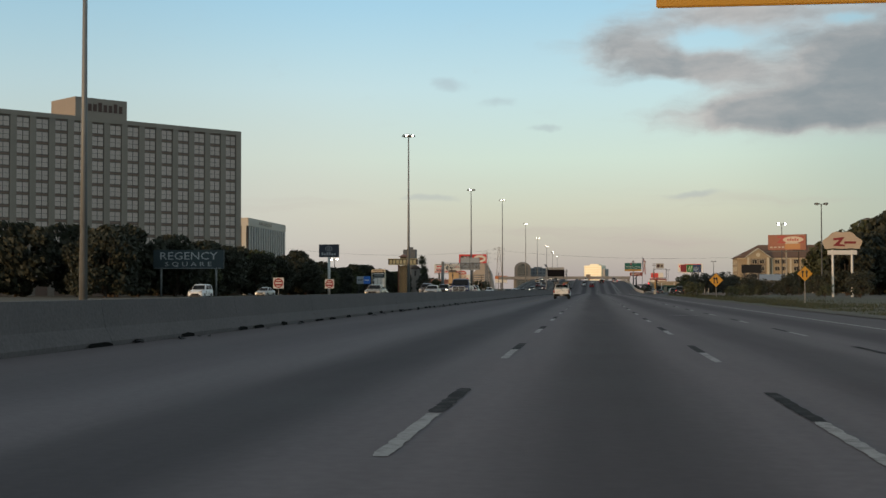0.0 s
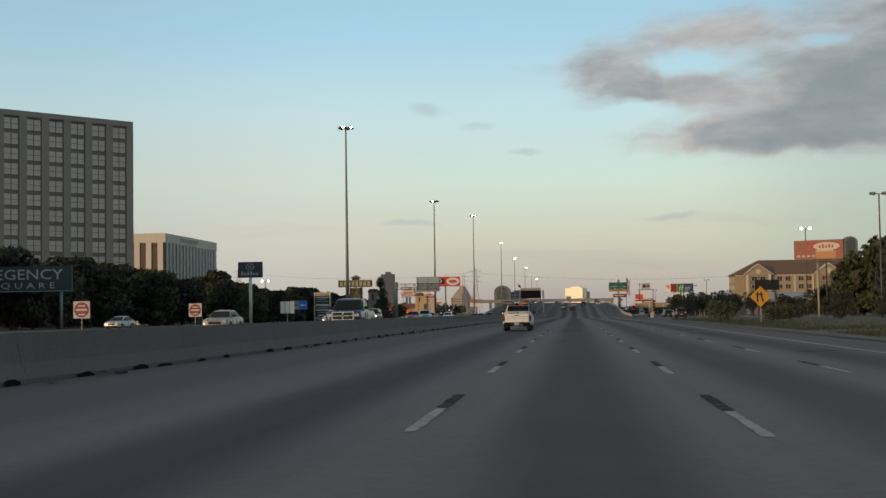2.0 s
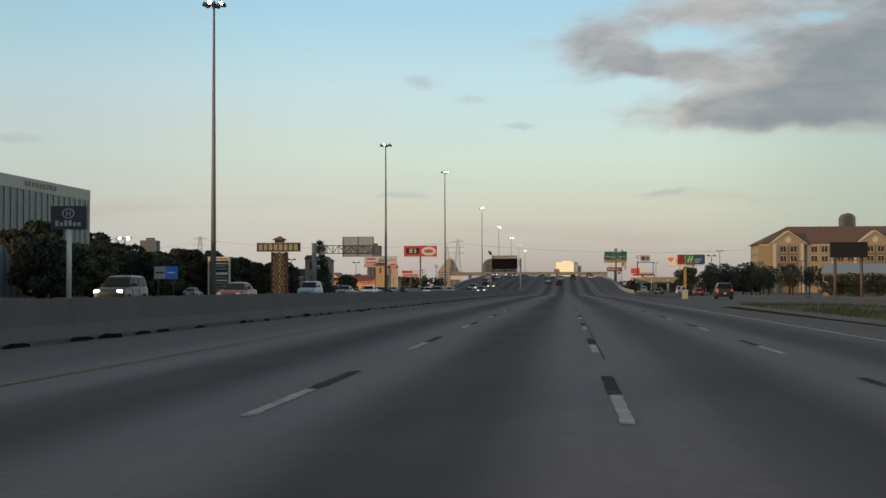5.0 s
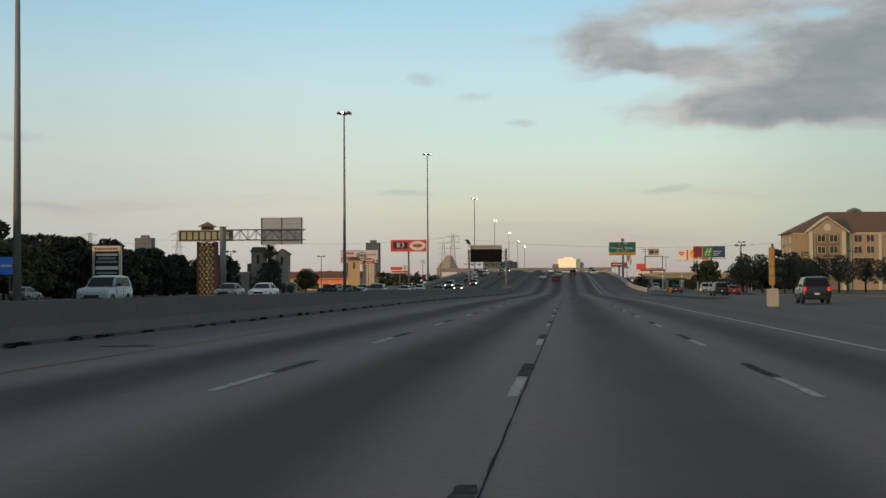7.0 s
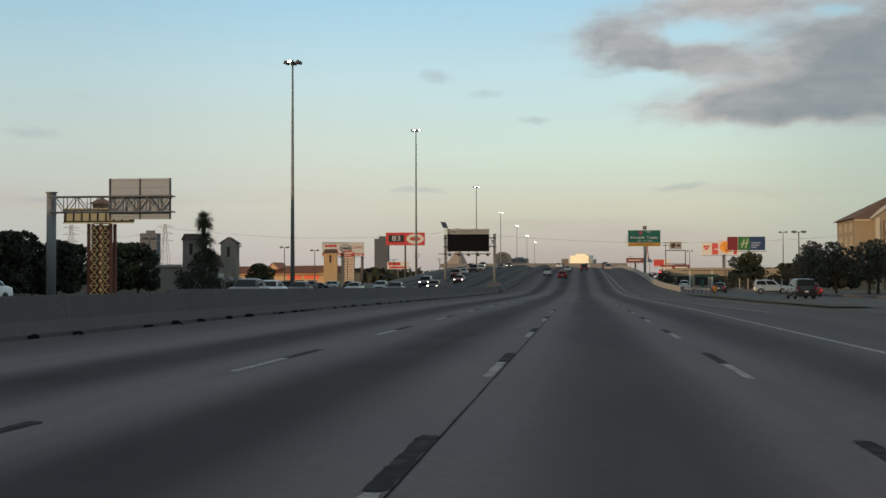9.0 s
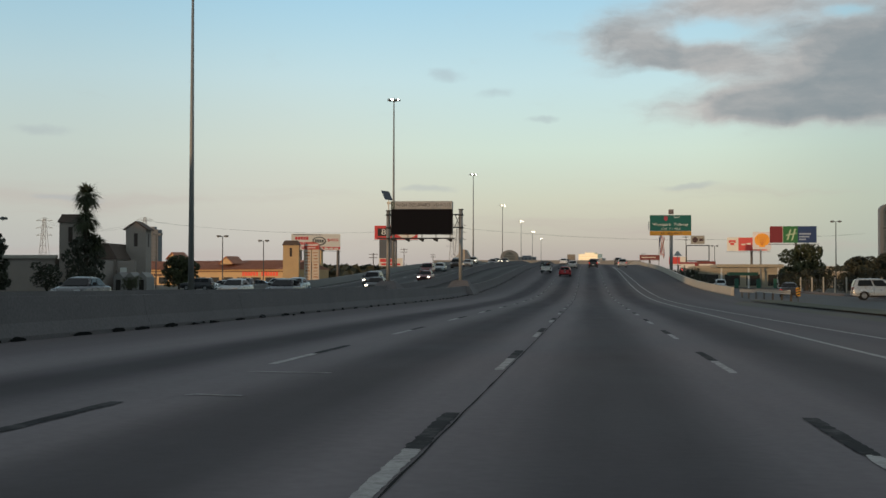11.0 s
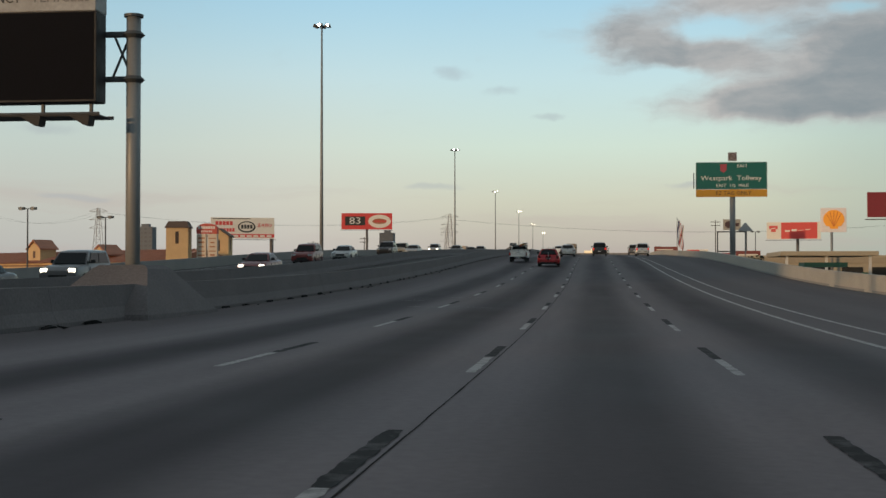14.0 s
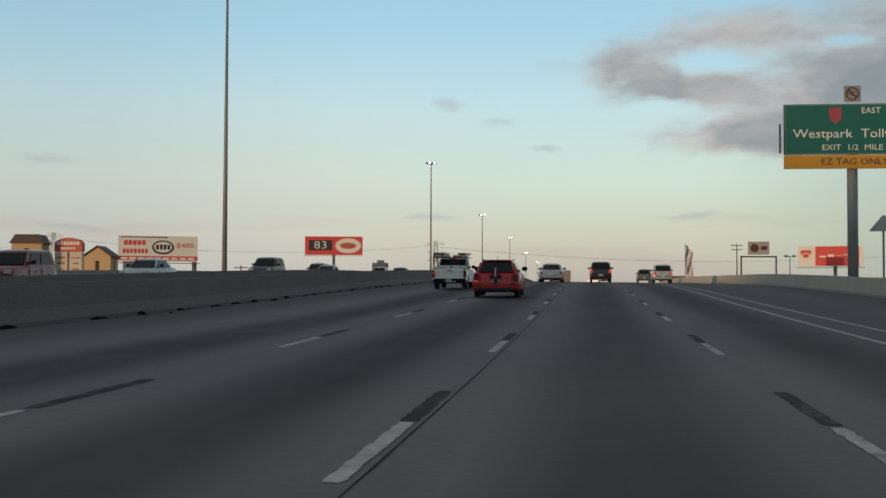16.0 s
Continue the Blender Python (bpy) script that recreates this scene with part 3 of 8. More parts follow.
def retaining(name, fx, y0, y1):
    bm = bmesh.new()
    n = round((y1 - y0) / 8)
    rows = []
    for i in range(n + 1):
        y = y0 + (y1 - y0) * i / n
        zt, zb = zr(y) - 0.02, -0.9
        rows.append([bm.verts.new(p) for p in ((fx(y) - .2, y, zt), (fx(y) + .2, y, zt), (fx(y) + .2, y, zb), (fx(y) - .2, y, zb))])
    for a, b in zip(rows, rows[1:]):
        for j in range(4):
            bm.faces.new((a[j], b[j], b[(j + 1) % 4], a[(j + 1) % 4]))
    bm.faces.new(rows[0]), bm.faces.new(rows[-1][::-1])
    bmesh.ops.recalc_face_normals(bm, faces=bm.faces)
    tagged(link(name, bm, CONC_M), "grey concrete retaining wall of the rising freeway", "wall", kind="structure")


retaining("wall_retaining_east", lambda y: wall_x(y) + .04, 450, 960)
retaining("wall_retaining_west", west_x, 440, 960)

# guard rail before the parapet
rail = thing("guard_rail", pose(0, 0, 0), "galvanised steel guard rail on short posts", "guard rail", kind="structure")
W_BEAM = [(0, .45), (.05, .50), (.05, .56), (.0, .60), (.05, .64), (.05, .70), (.0, .75), (-.03, .75), (.02, .70), (.02, .65), (-.03, .60), (.02, .55), (.02, .51), (-.03, .45)]
rail_x = spline([(-400, 19.2), (424, 19.2), (450, 17.2), (3000, 17.2)])
part("rail_beam", sweep(bmesh.new(), W_BEAM, rail_x, 426, 449.3, 2.0, lambda y: ground_z(y) + .12), RAIL_P, rail)
for i in range(7):
    y = 426.3 + i * 3.7
    x = rail_x(y) + .12
    part("rail_post", mk((x - .07, x + .07, y - .08, y + .08, ground_z(y) - .1, ground_z(y) + .82)), BARK if i < 3 else STEEL_D, rail)

# ---- frontage road, kerbs and verge ----
frontage = tagged(link("pavement_frontage", strip(bmesh.new(), lambda y: edge_x(y) + .02, 30.0, 232, 700, 0.014, 8, ground_z), STREET), "grey asphalt frontage road beside the freeway", "road", kind="structure")
frontage_w = tagged(link("pavement_west", strip(bmesh.new(), -56.0, -43.5, 40, 900, 0.05, 10, ground_z), STREET), "asphalt frontage road across the freeway", "road", kind="structure")
solid_line(15.4, 245, 420, 0.14, PAINT_W, frontage)


def kerb(x, y0, y1, name="kerb_island"):
    tagged(link(name, sweep(bmesh.new(), [(-.35, -.1), (-.35, .12), (-.30, .16), (.30, .16), (.35, .12), (.35, -.1)], lambda v: x, y0, y1, 4, lambda v: ground_z(v) + .12), BARRIER),
           "low grey concrete kerb island", "kerb", kind="structure")


kerb(30.4, 240, 520, "kerb_frontage")
island = tagged(link("ground_island", strip(bmesh.new(), 15.9, 18.4, 330, 428, 0.10, 8, ground_z), GRASSY), "strip of dry grass between the ramp and the frontage road", "grass", kind="structure")
verge = tagged(link("ground_verge", strip(bmesh.new(), lambda y: edge_x(y), 31.0, -40, 232, 0.06, 10, lambda y: .03), GRASSY), "rough green and brown grass verge", "grass", kind="structure")


dirt = tagged(link("ground_dirt", strip(bmesh.new(), lambda y: edge_x(y) - .25, lambda y: edge_x(y) + 1.1 + .35 * math.sin(y * .11) + .2 * math.sin(y * .37), -40, 228, 0.075, 2, lambda y: .03), GROUND), "worn strip of pale dirt beside the road", "ground", kind="structure")


def build_grass():
    r = random.Random(7)
    verts, faces = [], []
    for i in range(26000):
        y = r.uniform(60, 232)
        x = 12.6 + abs(r.gauss(0, 1)) * 4.0
        if x > 26:
            continue
        dens = noise.noise(Vector((x * .25, y * .12, 0)))
        if dens < r.uniform(-.5, .3):
            continue
        h = r.uniform(.05, .20) * (1 + max(0, dens))
        a = r.uniform(0, 6.28)
        dx, dy = math.cos(a) * .03, math.sin(a) * .03
        lx, ly = r.uniform(-.1, .1), r.uniform(-.1, .1)
        k = len(verts)
        verts += [(x - dx, y - dy, .08), (x + dx, y + dy, .08), (x + lx + dx * .3, y + ly, .08 + h)]
        faces.append((k, k + 1, k + 2))
    me = bpy.data.meshes.new("grass")
    me.from_pydata(verts, [], faces)
    me.materials.append(GRASS)
    tagged(new("grass", me), "sparse tufts of long grass on the verge", "grass", kind="stuff")


build_grass()

# ---- tall light masts on the far side ----
def light_mast(x, y, top, lit, heads=4):
    z0 = ground_z(y)
    e = thing("light_mast", pose(x, y, z0), "tall tapered steel light mast with floodlights" + (", lit" if lit else ", mostly unlit"), "light mast", "light masts along the freeway")
    h = top - z0
    part("pole", tube(bmesh.new(), [(0, 0, 0), (0, 0, h * .45), (0, 0, h)], [.36, .25, .13], 12), STEEL, e, smooth=True)
    part("base_flange", tube(bmesh.new(), [(0, 0, 0), (0, 0, .12)], .6, 12), STEEL_D, e)
    bm = bmesh.new()
    tube(bm, [(-1.25, 0, h - .5), (1.25, 0, h - .5)], .06, 6)
    tube(bm, [(0, -1.0, h - .5), (0, 1.0, h - .5)], .06, 6)
    tube(bm, [(0, 0, h - .9), (0, 0, h - .3)], .28, 10)
    part("lamp_ring", bm, STEEL_D, e)
    for i in range(6):
        a = radians(20 + 60 * i)
        dx, dy = 1.18 * math.cos(a), 1.0 * math.sin(a)
        hd = part("floodlight", tube(bmesh.new(), [(0, .30, .10), (0, .12, .12), (0, -.26, 0)], [.16, .27, .33], 10), mat("lamp_housing", (.16, .14, .12), .6), e, smooth="auto", at=pose(dx, dy, h - .55, -32, 0, math.degrees(a) + 90))
        on = i in ((4, 5) if lit else (4,))
        part("lens", tube(bmesh.new(), [(0, -.262, 0), (0, -.31, 0)], [.31, .26], 10), LAMP if on else LAMP_OFF, hd)
        part("arm", tube(bmesh.new(), [(dx * .2, dy * .2, h - .5), (dx, dy, h - .47)], .04, 5), STEEL_D, e)
    return e


for x, y, top, lit in ((-42.4, 108.4, 37, 1), (-42.3, 307.5, 37.2, 1), (-42.35, 469.2, 36.4, 0), (-41.8, 625.5, 43.0, 1), (-41.2, 832.3, 41.8, 1), (-41.1, 1005.4, 39.4, 1),
                       (-39.2, 1157, 37.8, 1), (-39, 1320, 37, 1), (-39, 1500, 37, 1)):
    light_mast(x, y, top, lit)

# ---- message sign over the median ----
def message_sign():
    y, zb = 439.6, zr(439.6)
    e = thing("message_sign", pose(0, y, zb), "blank black electronic message sign on posts with a solar panel", "road sign")
    for x, top in ((-15.0, 7.70), (-8.35, 7.80)):
        ps = part("post", tube(bmesh.new(), [(x, .45, -.1), (x, .45, top)], .185, 14), STEEL, e, smooth=True)
        part("post_cap", tube(bmesh.new(), [(x, .45, top), (x, .45, top + .07)], .25, 14), STEEL_D, ps)
        for z in (6.18, 7.34):
            part("collar", tube(bmesh.new(), [(x, .45, z - .09), (x, .45, z), (x, .45, z + .09)], [.20, .29, .20], 14), STEEL_D, ps)
        part("footing", mk((x - .3, x + .3, .25, .65, -.05, .5), bevel=.05), BARRIER, e)
    part("cabinet", mk((-14.65, -9.05, -.35, .35, 5.54, 7.83), bevel=.02), BLACK, e)
    dp = part("display", mk((-14.60, -9.10, -.37, -.355, 5.58, 7.80)), mat("black_display", (.008, .008, .010), .85, var=.2, fine=25, spec=.06), e, "unlit black display")
    part("display_frame", mk((-14.66, -9.04, -.385, -.372, 5.53, 5.58), (-14.66, -14.61, -.385, -.372, 5.58, 7.80), (-9.09, -9.04, -.385, -.372, 5.58, 7.80)), BLACK, dp)
    hdr = part("header_panel", mk((-14.3, -9.05, -.38, .38, 7.835, 8.55), bevel=.015), mat("grey_header", (.30, .30, .295), .7, var=.22, scale=1.2, fine=9), e, "weathered grey header panel")
    bmk = mat("faded_lettering", (.035, .035, .037), .7)
    text_part("HIGH", .40, bmk, hdr, rot_face(-13.66, -.386, 8.19), width=.90)
    text_part("OCCUPANCY", .40, bmk, hdr, rot_face(-12.03, -.386, 8.19), width=1.98)
    text_part("VEHICLES", .40, mat("peeled_lettering", (.15, .15, .15), .8, var=.5, scale=3), hdr, rot_face(-9.98, -.386, 8.19), width=1.56, label="half peeled lettering")
    em = part("emblem_plate", mk((-14.65, -14.305, -.38, .38, 7.835, 8.55)), mat("dark_emblem", (.03, .045, .035), .5), e)
    part("diamond", prism(bmesh.new(), [(-14.61, 8.19), (-14.48, 7.93), (-14.35, 8.19), (-14.48, 8.45)], "y", -.395, -.382), mat("pale_diamond", (.30, .34, .30), .5), em)
    part("diamond_core", prism(bmesh.new(), [(-14.55, 8.19), (-14.48, 8.04), (-14.41, 8.19), (-14.48, 8.34)], "y", -.40, -.396), BLACK, em)
    bm = bmesh.new()
    tube(bm, [(-15.9, -.5, 5.2), (-8.9, -.5, 5.2)], .05, 6)
    tube(bm, [(-15.9, .5, 5.2), (-8.9, .5, 5.2)], .05, 6)
    box(bm, -15.2, -8.9, -.5, .5, 5.15, 5.18)
    part("catwalk", bm, STEEL_D, e)
    for i in range(5):
        x = -14.4 + i * 1.28
        part("hanger", mk((x - .035, x + .035, -.1, .0, 5.16, 5.56)), STEEL_D, e)
        part("sign_lamp", prism(bmesh.new(), [(x - .28, 5.12), (x + .26, 5.12), (x + .22, 4.88), (x + .10, 4.88)], "y", -.85, -.45), BLACK, e, "wedge-shaped sign lamp")
    for z in (6.14, 7.30):
        part("bracket", mk((-15.1, -8.2, .355, .58, z, z + .12)), STEEL_D, e)
    for x in (-8.4, -8.9):
        part("brace", tube(bmesh.new(), [(x, .45, 6.25), (x + (.45 if x < -8.6 else -.45), .45, 7.3)], .035, 6), STEEL_D, e)
    across, up = Vector((.80, .73, -.08)).normalized(), Vector((-.42, .55, .80)).normalized()
    tilt = Matrix((across, up, across.cross(up))).transposed().to_4x4()
    part("solar_panel", mk((-.42, .42, -.55, .55, -.03, .03), bevel=.01), mat("solar_cells", (.012, .016, .03), .2, coat=.5), e, "tilted dark solar panel",
              at=Matrix.Translation((-15.1, .2, 9.12)) @ tilt)
    part("panel_pole", tube(bmesh.new(), [(-14.98, .45, 7.7), (-14.98, .45, 8.75), (-15.05, .3, 9.0)], .055, 8), WHITE, e, "thin pale pole")
    part("cable_box", mk((-15.12, -14.72, .2, .36, 8.32, 8.5), bevel=.02), WHITE, e)


message_sign()


def concrete_mound():
    # flared concrete shield round each post of the sign
    for x, top in ((-15.0, 1.24), (-8.35, 1.30)):
        bm = bmesh.new()
        rings = []
        for z, hx, hy in ((-.15, 1.45, 3.0), (.10, 1.40, 2.9), (.5, 1.15, 2.2), (top - .10, .72, .95), (top, .58, .8)):
            rings.append([bm.verts.new((sx * hx, sy * hy, z)) for sx, sy in ((-1, -1), (1, -1), (1, 1), (-1, 1))])
        for a, b in zip(rings, rings[1:]):
            for i in range(4):
                bm.faces.new((a[i], a[(i + 1) % 4], b[(i + 1) % 4], b[i]))
        bm.faces.new(rings[-1])
        bmesh.ops.recalc_face_normals(bm, faces=bm.faces)
        ob = link("sign_footing", bm, BARRIER)
        ob.matrix_basis = pose(x, 440.05, zr(440) + .09)
        tagged(ob, "flared grey concrete footing round a sign post", "footing")


concrete_mound()


# ---- green exit sign on a single post ----
SIGN_G = mat("green_sign_sheet", (.004, .10, .082), .45, var=.08, scale=2)
SIGN_Y = mat("yellow_sign_sheet", (.50, .25, .02), .5, var=.06)
SIGN_W = mat("white_sign_letters", (.62, .64, .60), .5, var=.05)


def exit_sign():
    y = 531.8
    e = thing("exit_sign", pose(0, y, 0), "green exit sign with a yellow strip on one thick steel post", "road sign")
    part("post", tube(bmesh.new(), [(16.05, .35, -.7), (16.05, .35, 11.0)], .26, 14), STEEL, e, smooth=True)
    pan = part("panel", mk((12.7, 19.15, -.04, .04, 8.70, 11.2), bevel=.02), SIGN_G, e)
    bm = bmesh.new()
    for b in ((12.76, 19.09, 8.74, 8.765), (12.76, 19.09, 11.135, 11.16), (12.76, 12.785, 8.765, 11.135), (19.065, 19.09, 8.765, 11.135)):
        box(bm, b[0], b[1], -.047, -.041, b[2], b[3])
    part("border", bm, mat("dull_border", (.16, .24, .21), .6), pan)
    text_part("Westpark  Tollway", .62, SIGN_W, pan, rot_face(15.90, -.05, 9.72), width=5.5)
    text_part("EXIT  1/2  MILE", .40, SIGN_W, pan, rot_face(16.0, -.05, 9.04), width=2.9)
    text_part("EAST", .42, SIGN_W, pan, rot_face(16.9, -.05, 10.85))
    part("route_shield", prism(bmesh.new(), [(14.9, 11.02), (15.5, 11.02), (15.48, 10.45), (15.2, 10.22), (14.92, 10.45)], "y", -.055, -.042), mat("route_shield", (.30, .05, .07), .5), pan, "dark red route shield")
    low = part("lower_panel", mk((12.7, 19.15, -.045, .04, 8.0, 8.68), bevel=.02), SIGN_Y, e, "yellow strip")
    text_part("EZ TAG ONLY", .46, mat("black_letters", (.02, .02, .02), .6), low, rot_face(16.1, -.055, 8.34), width=3.2)
    rc = part("top_plate", mk((15.62, 16.42, -.03, .03, 11.3, 12.1), bevel=.02), mat("grey_plate", (.22, .21, .215), .6), e, "square grey plate with a ringed mark")
    bm = bmesh.new()
    for i in range(24):
        a0, a1 = 2 * math.pi * i / 24, 2 * math.pi * (i + 1) / 24
        q = [(16.02 + r * math.cos(a), -.036, 11.7 + r * math.sin(a)) for a, r in ((a0, .26), (a1, .26), (a1, .33), (a0, .33))]
        bm.faces.new([bm.verts.new(p) for p in q])
    part("ring", bm, mat("dark_mark", (.06, .03, .03), .6), rc)
    text_part("HC", .36, MATS["dark_mark"], rc, rot_face(16.02, -.037, 11.7))
    part("slash", prism(bmesh.new(), [(15.78, 11.90), (15.84, 11.95), (16.26, 11.50), (16.20, 11.45)], "y", -.042, -.038), MATS["dark_mark"], rc)
    bm = bmesh.new()
    for z in (8.9, 9.9, 10.9):
        box(bm, 12.75, 19.0, .06, .16, z, z + .1)
    box(bm, 12.48, 12.54, -.3, .1, 8.8, 10.2)
    part("backing_frame", bm, STEEL_D, e)


exit_sign()


def triangle_sign():
    e = thing("triangle_sign", pose(16.85, 529.0, ground_z(529)), "grey triangular sign back on a thin post", "road sign")
    h = 5.5 - ground_z(529)
    part("post", tube(bmesh.new(), [(0, 0, 0), (0, 0, h - .1)], .05, 8), STEEL, e)
    part("plate", prism(bmesh.new(), [(-.68, h - .75), (.68, h - .75), (.06, h), (-.06, h)], "y", -.07, -.05), mat("dull_sign_back", (.36, .36, .35), .7), e)


triangle_sign()


# ---- gantry with the back of a sign, oncoming side ----
def cantilever_gantry():
    y = 369.0
    e = thing("sign_gantry", pose(0, y, ground_z(y)), "grey steel cantilever gantry carrying the back of a sign", "road sign")
    part("column", tube(bmesh.new(), [(-41.2, 0, -.2), (-41.2, 0, 9.1)], .40, 16), STEEL, e, smooth=True)
    blue = mat("blue_grey_steel", (.12, .13, .145), .6, .1)
    part("column_cap", tube(bmesh.new(), [(-41.2, 0, 9.1), (-41.2, 0, 9.18)], .50, 16), blue, e)
    bm = bmesh.new()
    for z in (7.45, 8.75):
        for dy in (-.4, .4):
            tube(bm, [(-41.2, dy, z), (-30.6, dy, z)], .07, 6)
    part("chord", bm, blue, e)
    for dy in (-.4, .4):
        bm = bmesh.new()
        for i in range(10):
            x = -41.0 + i * 1.02
            tube(bm, [(x, dy, 7.45 if i % 2 else 8.75), (x + 1.02, dy, 8.75 if i % 2 else 7.45)], .04, 5)
            tube(bm, [(x, dy, 7.45), (x, dy, 8.75)], .035, 5)
        part("lattice", bm, blue, e)
    bk = part("sign_back", mk((-36.4, -31.0, .5, .56, 6.85, 10.3)), mat("aluminium_sign_back", (.29, .33, .37), .6, .1, var=.12), e, "bare aluminium sign back")
    for x in (-36.3, -33.7, -31.1):
        part("stiffener", mk((x - .05, x + .05, .42, .50, 6.85, 10.3)), STEEL_D, bk)
    for z in (7.1, 7.7, 8.3, 8.9, 9.5, 10.1):
        part("rib", mk((-36.24, -33.76, .46, .50, z, z + .03), (-33.64, -31.16, .46, .50, z, z + .03)), STEEL, bk)


cantilever_gantry()


# ---- small roadside signs ----
def diamond_sign(x, y, z, mark, s=.83):
    g = ground_z(y) + .06
    e = thing("warning_sign", pose(x, y, g), "yellow diamond warning sign with black arrows on a thin post", "road sign", "yellow warning signs")
    h = z - g
    part("post", tube(bmesh.new(), [(0, .04, -.1), (0, .04, h + .5)], .04, 6), STEEL, e)
    pl = part("plate", prism(bmesh.new(), [(-s, h), (0, h - s), (s, h), (0, h + s)], "y", -.015, .015), SIGN_Y, e)
    k = mat("black_letters", (.02, .02, .02), .6)
    bm = bmesh.new()
    for cx, lean in ((-.24, 0.0), (.20, -.16 if mark else 0.0)):
        q = s / .83
        prism(bm, [(q * a, h + q * c) for a, c in ((cx - .065, -.40), (cx + .065, -.40), (cx + .065 + lean, .15), (cx - .065 + lean, .15))], "y", -.024, -.016)
        prism(bm, [(q * a, h + q * c) for a, c in ((cx + lean - .17, .12), (cx + lean + .17, .12), (cx + lean, .42))], "y", -.024, -.016)
    part("arrows", bm, k, pl)


diamond_sign(15.0, 165.2, 2.25, True)
diamond_sign(15.7, 101.4, 2.35, False, .56)


def square_sign(x, y, z, w, h, faces, label, post=True):
    g = ground_z(y)
    e = thing("small_sign", pose(x, y, g), label, "road sign")
    part("post", tube(bmesh.new(), [(0, .05, 0), (0, .05, z - g + h * .4)], .05, 6), STEEL, e)
    pl = part("plate", mk((-w / 2, w / 2, -.02, .02, z - g - h / 2, z - g + h / 2), bevel=.01), faces[0], e)
    for m, x0, x1, z0, z1 in faces[1:]:
        part("marking", mk((x0, x1, -.028, -.021, z - g + z0, z - g + z1)), m, pl)


RED_S = mat("red_sign_sheet", (.20, .014, .018), .5, var=.06)


def no_entry_sign(x, y, z):
    g = ground_z(y)
    e = thing("no_entry_sign", pose(x, y, g), "white square sign with a red no-entry disc on a post", "road sign", "no-entry signs")
    h = z - g
    part("post", tube(bmesh.new(), [(0, .05, -.1), (0, .05, h + .5)], .05, 6), STEEL, e)
    pl = part("plate", mk((-.65, .65, -.02, .02, h - .65, h + .65), bevel=.01), mat("dull_white_sheet", (.42, .42, .42), .6), e)
    disc = [(.58 * math.cos(radians(a)), h + .58 * math.sin(radians(a))) for a in range(0, 360, 15)]
    dc = part("disc", prism(bmesh.new(), disc, "y", -.03, -.021), RED_S, pl)
    part("bar", mk((-.42, .42, -.036, -.031, h - .075, h + .075)), MATS["dull_white_sheet"], dc)
    for zz in (.30, -.36):
        part("letter_bar", mk((-.26, .26, -.036, -.031, h + zz - .05, h + zz + .05)), MATS["dull_white_sheet"], dc)


for x, y in ((-36.8, 186), (-37.0, 156)):
    no_entry_sign(x, y, 1.95)
square_sign(-35.6, 223, 2.3, 1.75, 1.5, (WHITE, (STEEL_D, -.32, -.26, -.75, .75), (STEEL_D, .26, .32, -.75, .75)), "bare metal back of a sign on posts")

# ---- buildings across the oncoming side ----
def frame_at(p, q):
    """A pose with its x axis from p to q on plan; its -y side faces out to the left of the way back."""
    d = Vector((q[0] - p[0], q[1] - p[1]))
    return pose(p[0], p[1], 0, 0, 0, math.degrees(math.atan2(d.y, d.x))), d.length


def shared_window(w, h, frame_m, pane_m, bars=1, cross=True, depth=.12):
    bm = bmesh.new()
    t = .09
    xs, zs = [-w / 2, -w / 2 + t], [0, t]
    for i in range(bars):
        x = -w / 2 + w * (i + 1) / (bars + 1)
        xs += [x - .035, x + .035]
    xs += [w / 2 - t, w / 2]
    if cross:
        zs += [h * .5 - .03, h * .5 + .03]
    zs += [h - t, h]
    vs = [[bm.verts.new((x, -.05, z)) for z in zs] for x in xs]
    bars_f = [bm.faces.new((vs[i][j], vs[i + 1][j], vs[i + 1][j + 1], vs[i][j + 1])) for i in range(len(xs) - 1) for j in range(len(zs) - 1) if i % 2 == 0 or j % 2 == 0]
    got = bmesh.ops.extrude_face_region(bm, geom=bars_f)
    bmesh.ops.translate(bm, vec=(0, .05 + depth, 0), verts=[v for v in got["geom"] if isinstance(v, bmesh.types.BMVert)])
    bmesh.ops.recalc_face_normals(bm, faces=bm.faces)
    fr = bpy.data.meshes.new("window")
    bm.to_mesh(fr), bm.free()
    fr.materials.append(frame_m)
    bm = bmesh.new()
    box(bm, -w / 2 + t, w / 2 - t, .05, .08, t, h - t)
    pn = bpy.data.meshes.new("pane")
    bm.to_mesh(pn), bm.free()
    pn.materials.append(pane_m)
    return fr, pn


def add_window(pair, parent, at):
    o = share("window", pair[0], parent, at)
    share("pane", pair[1], o, Matrix())
    return o


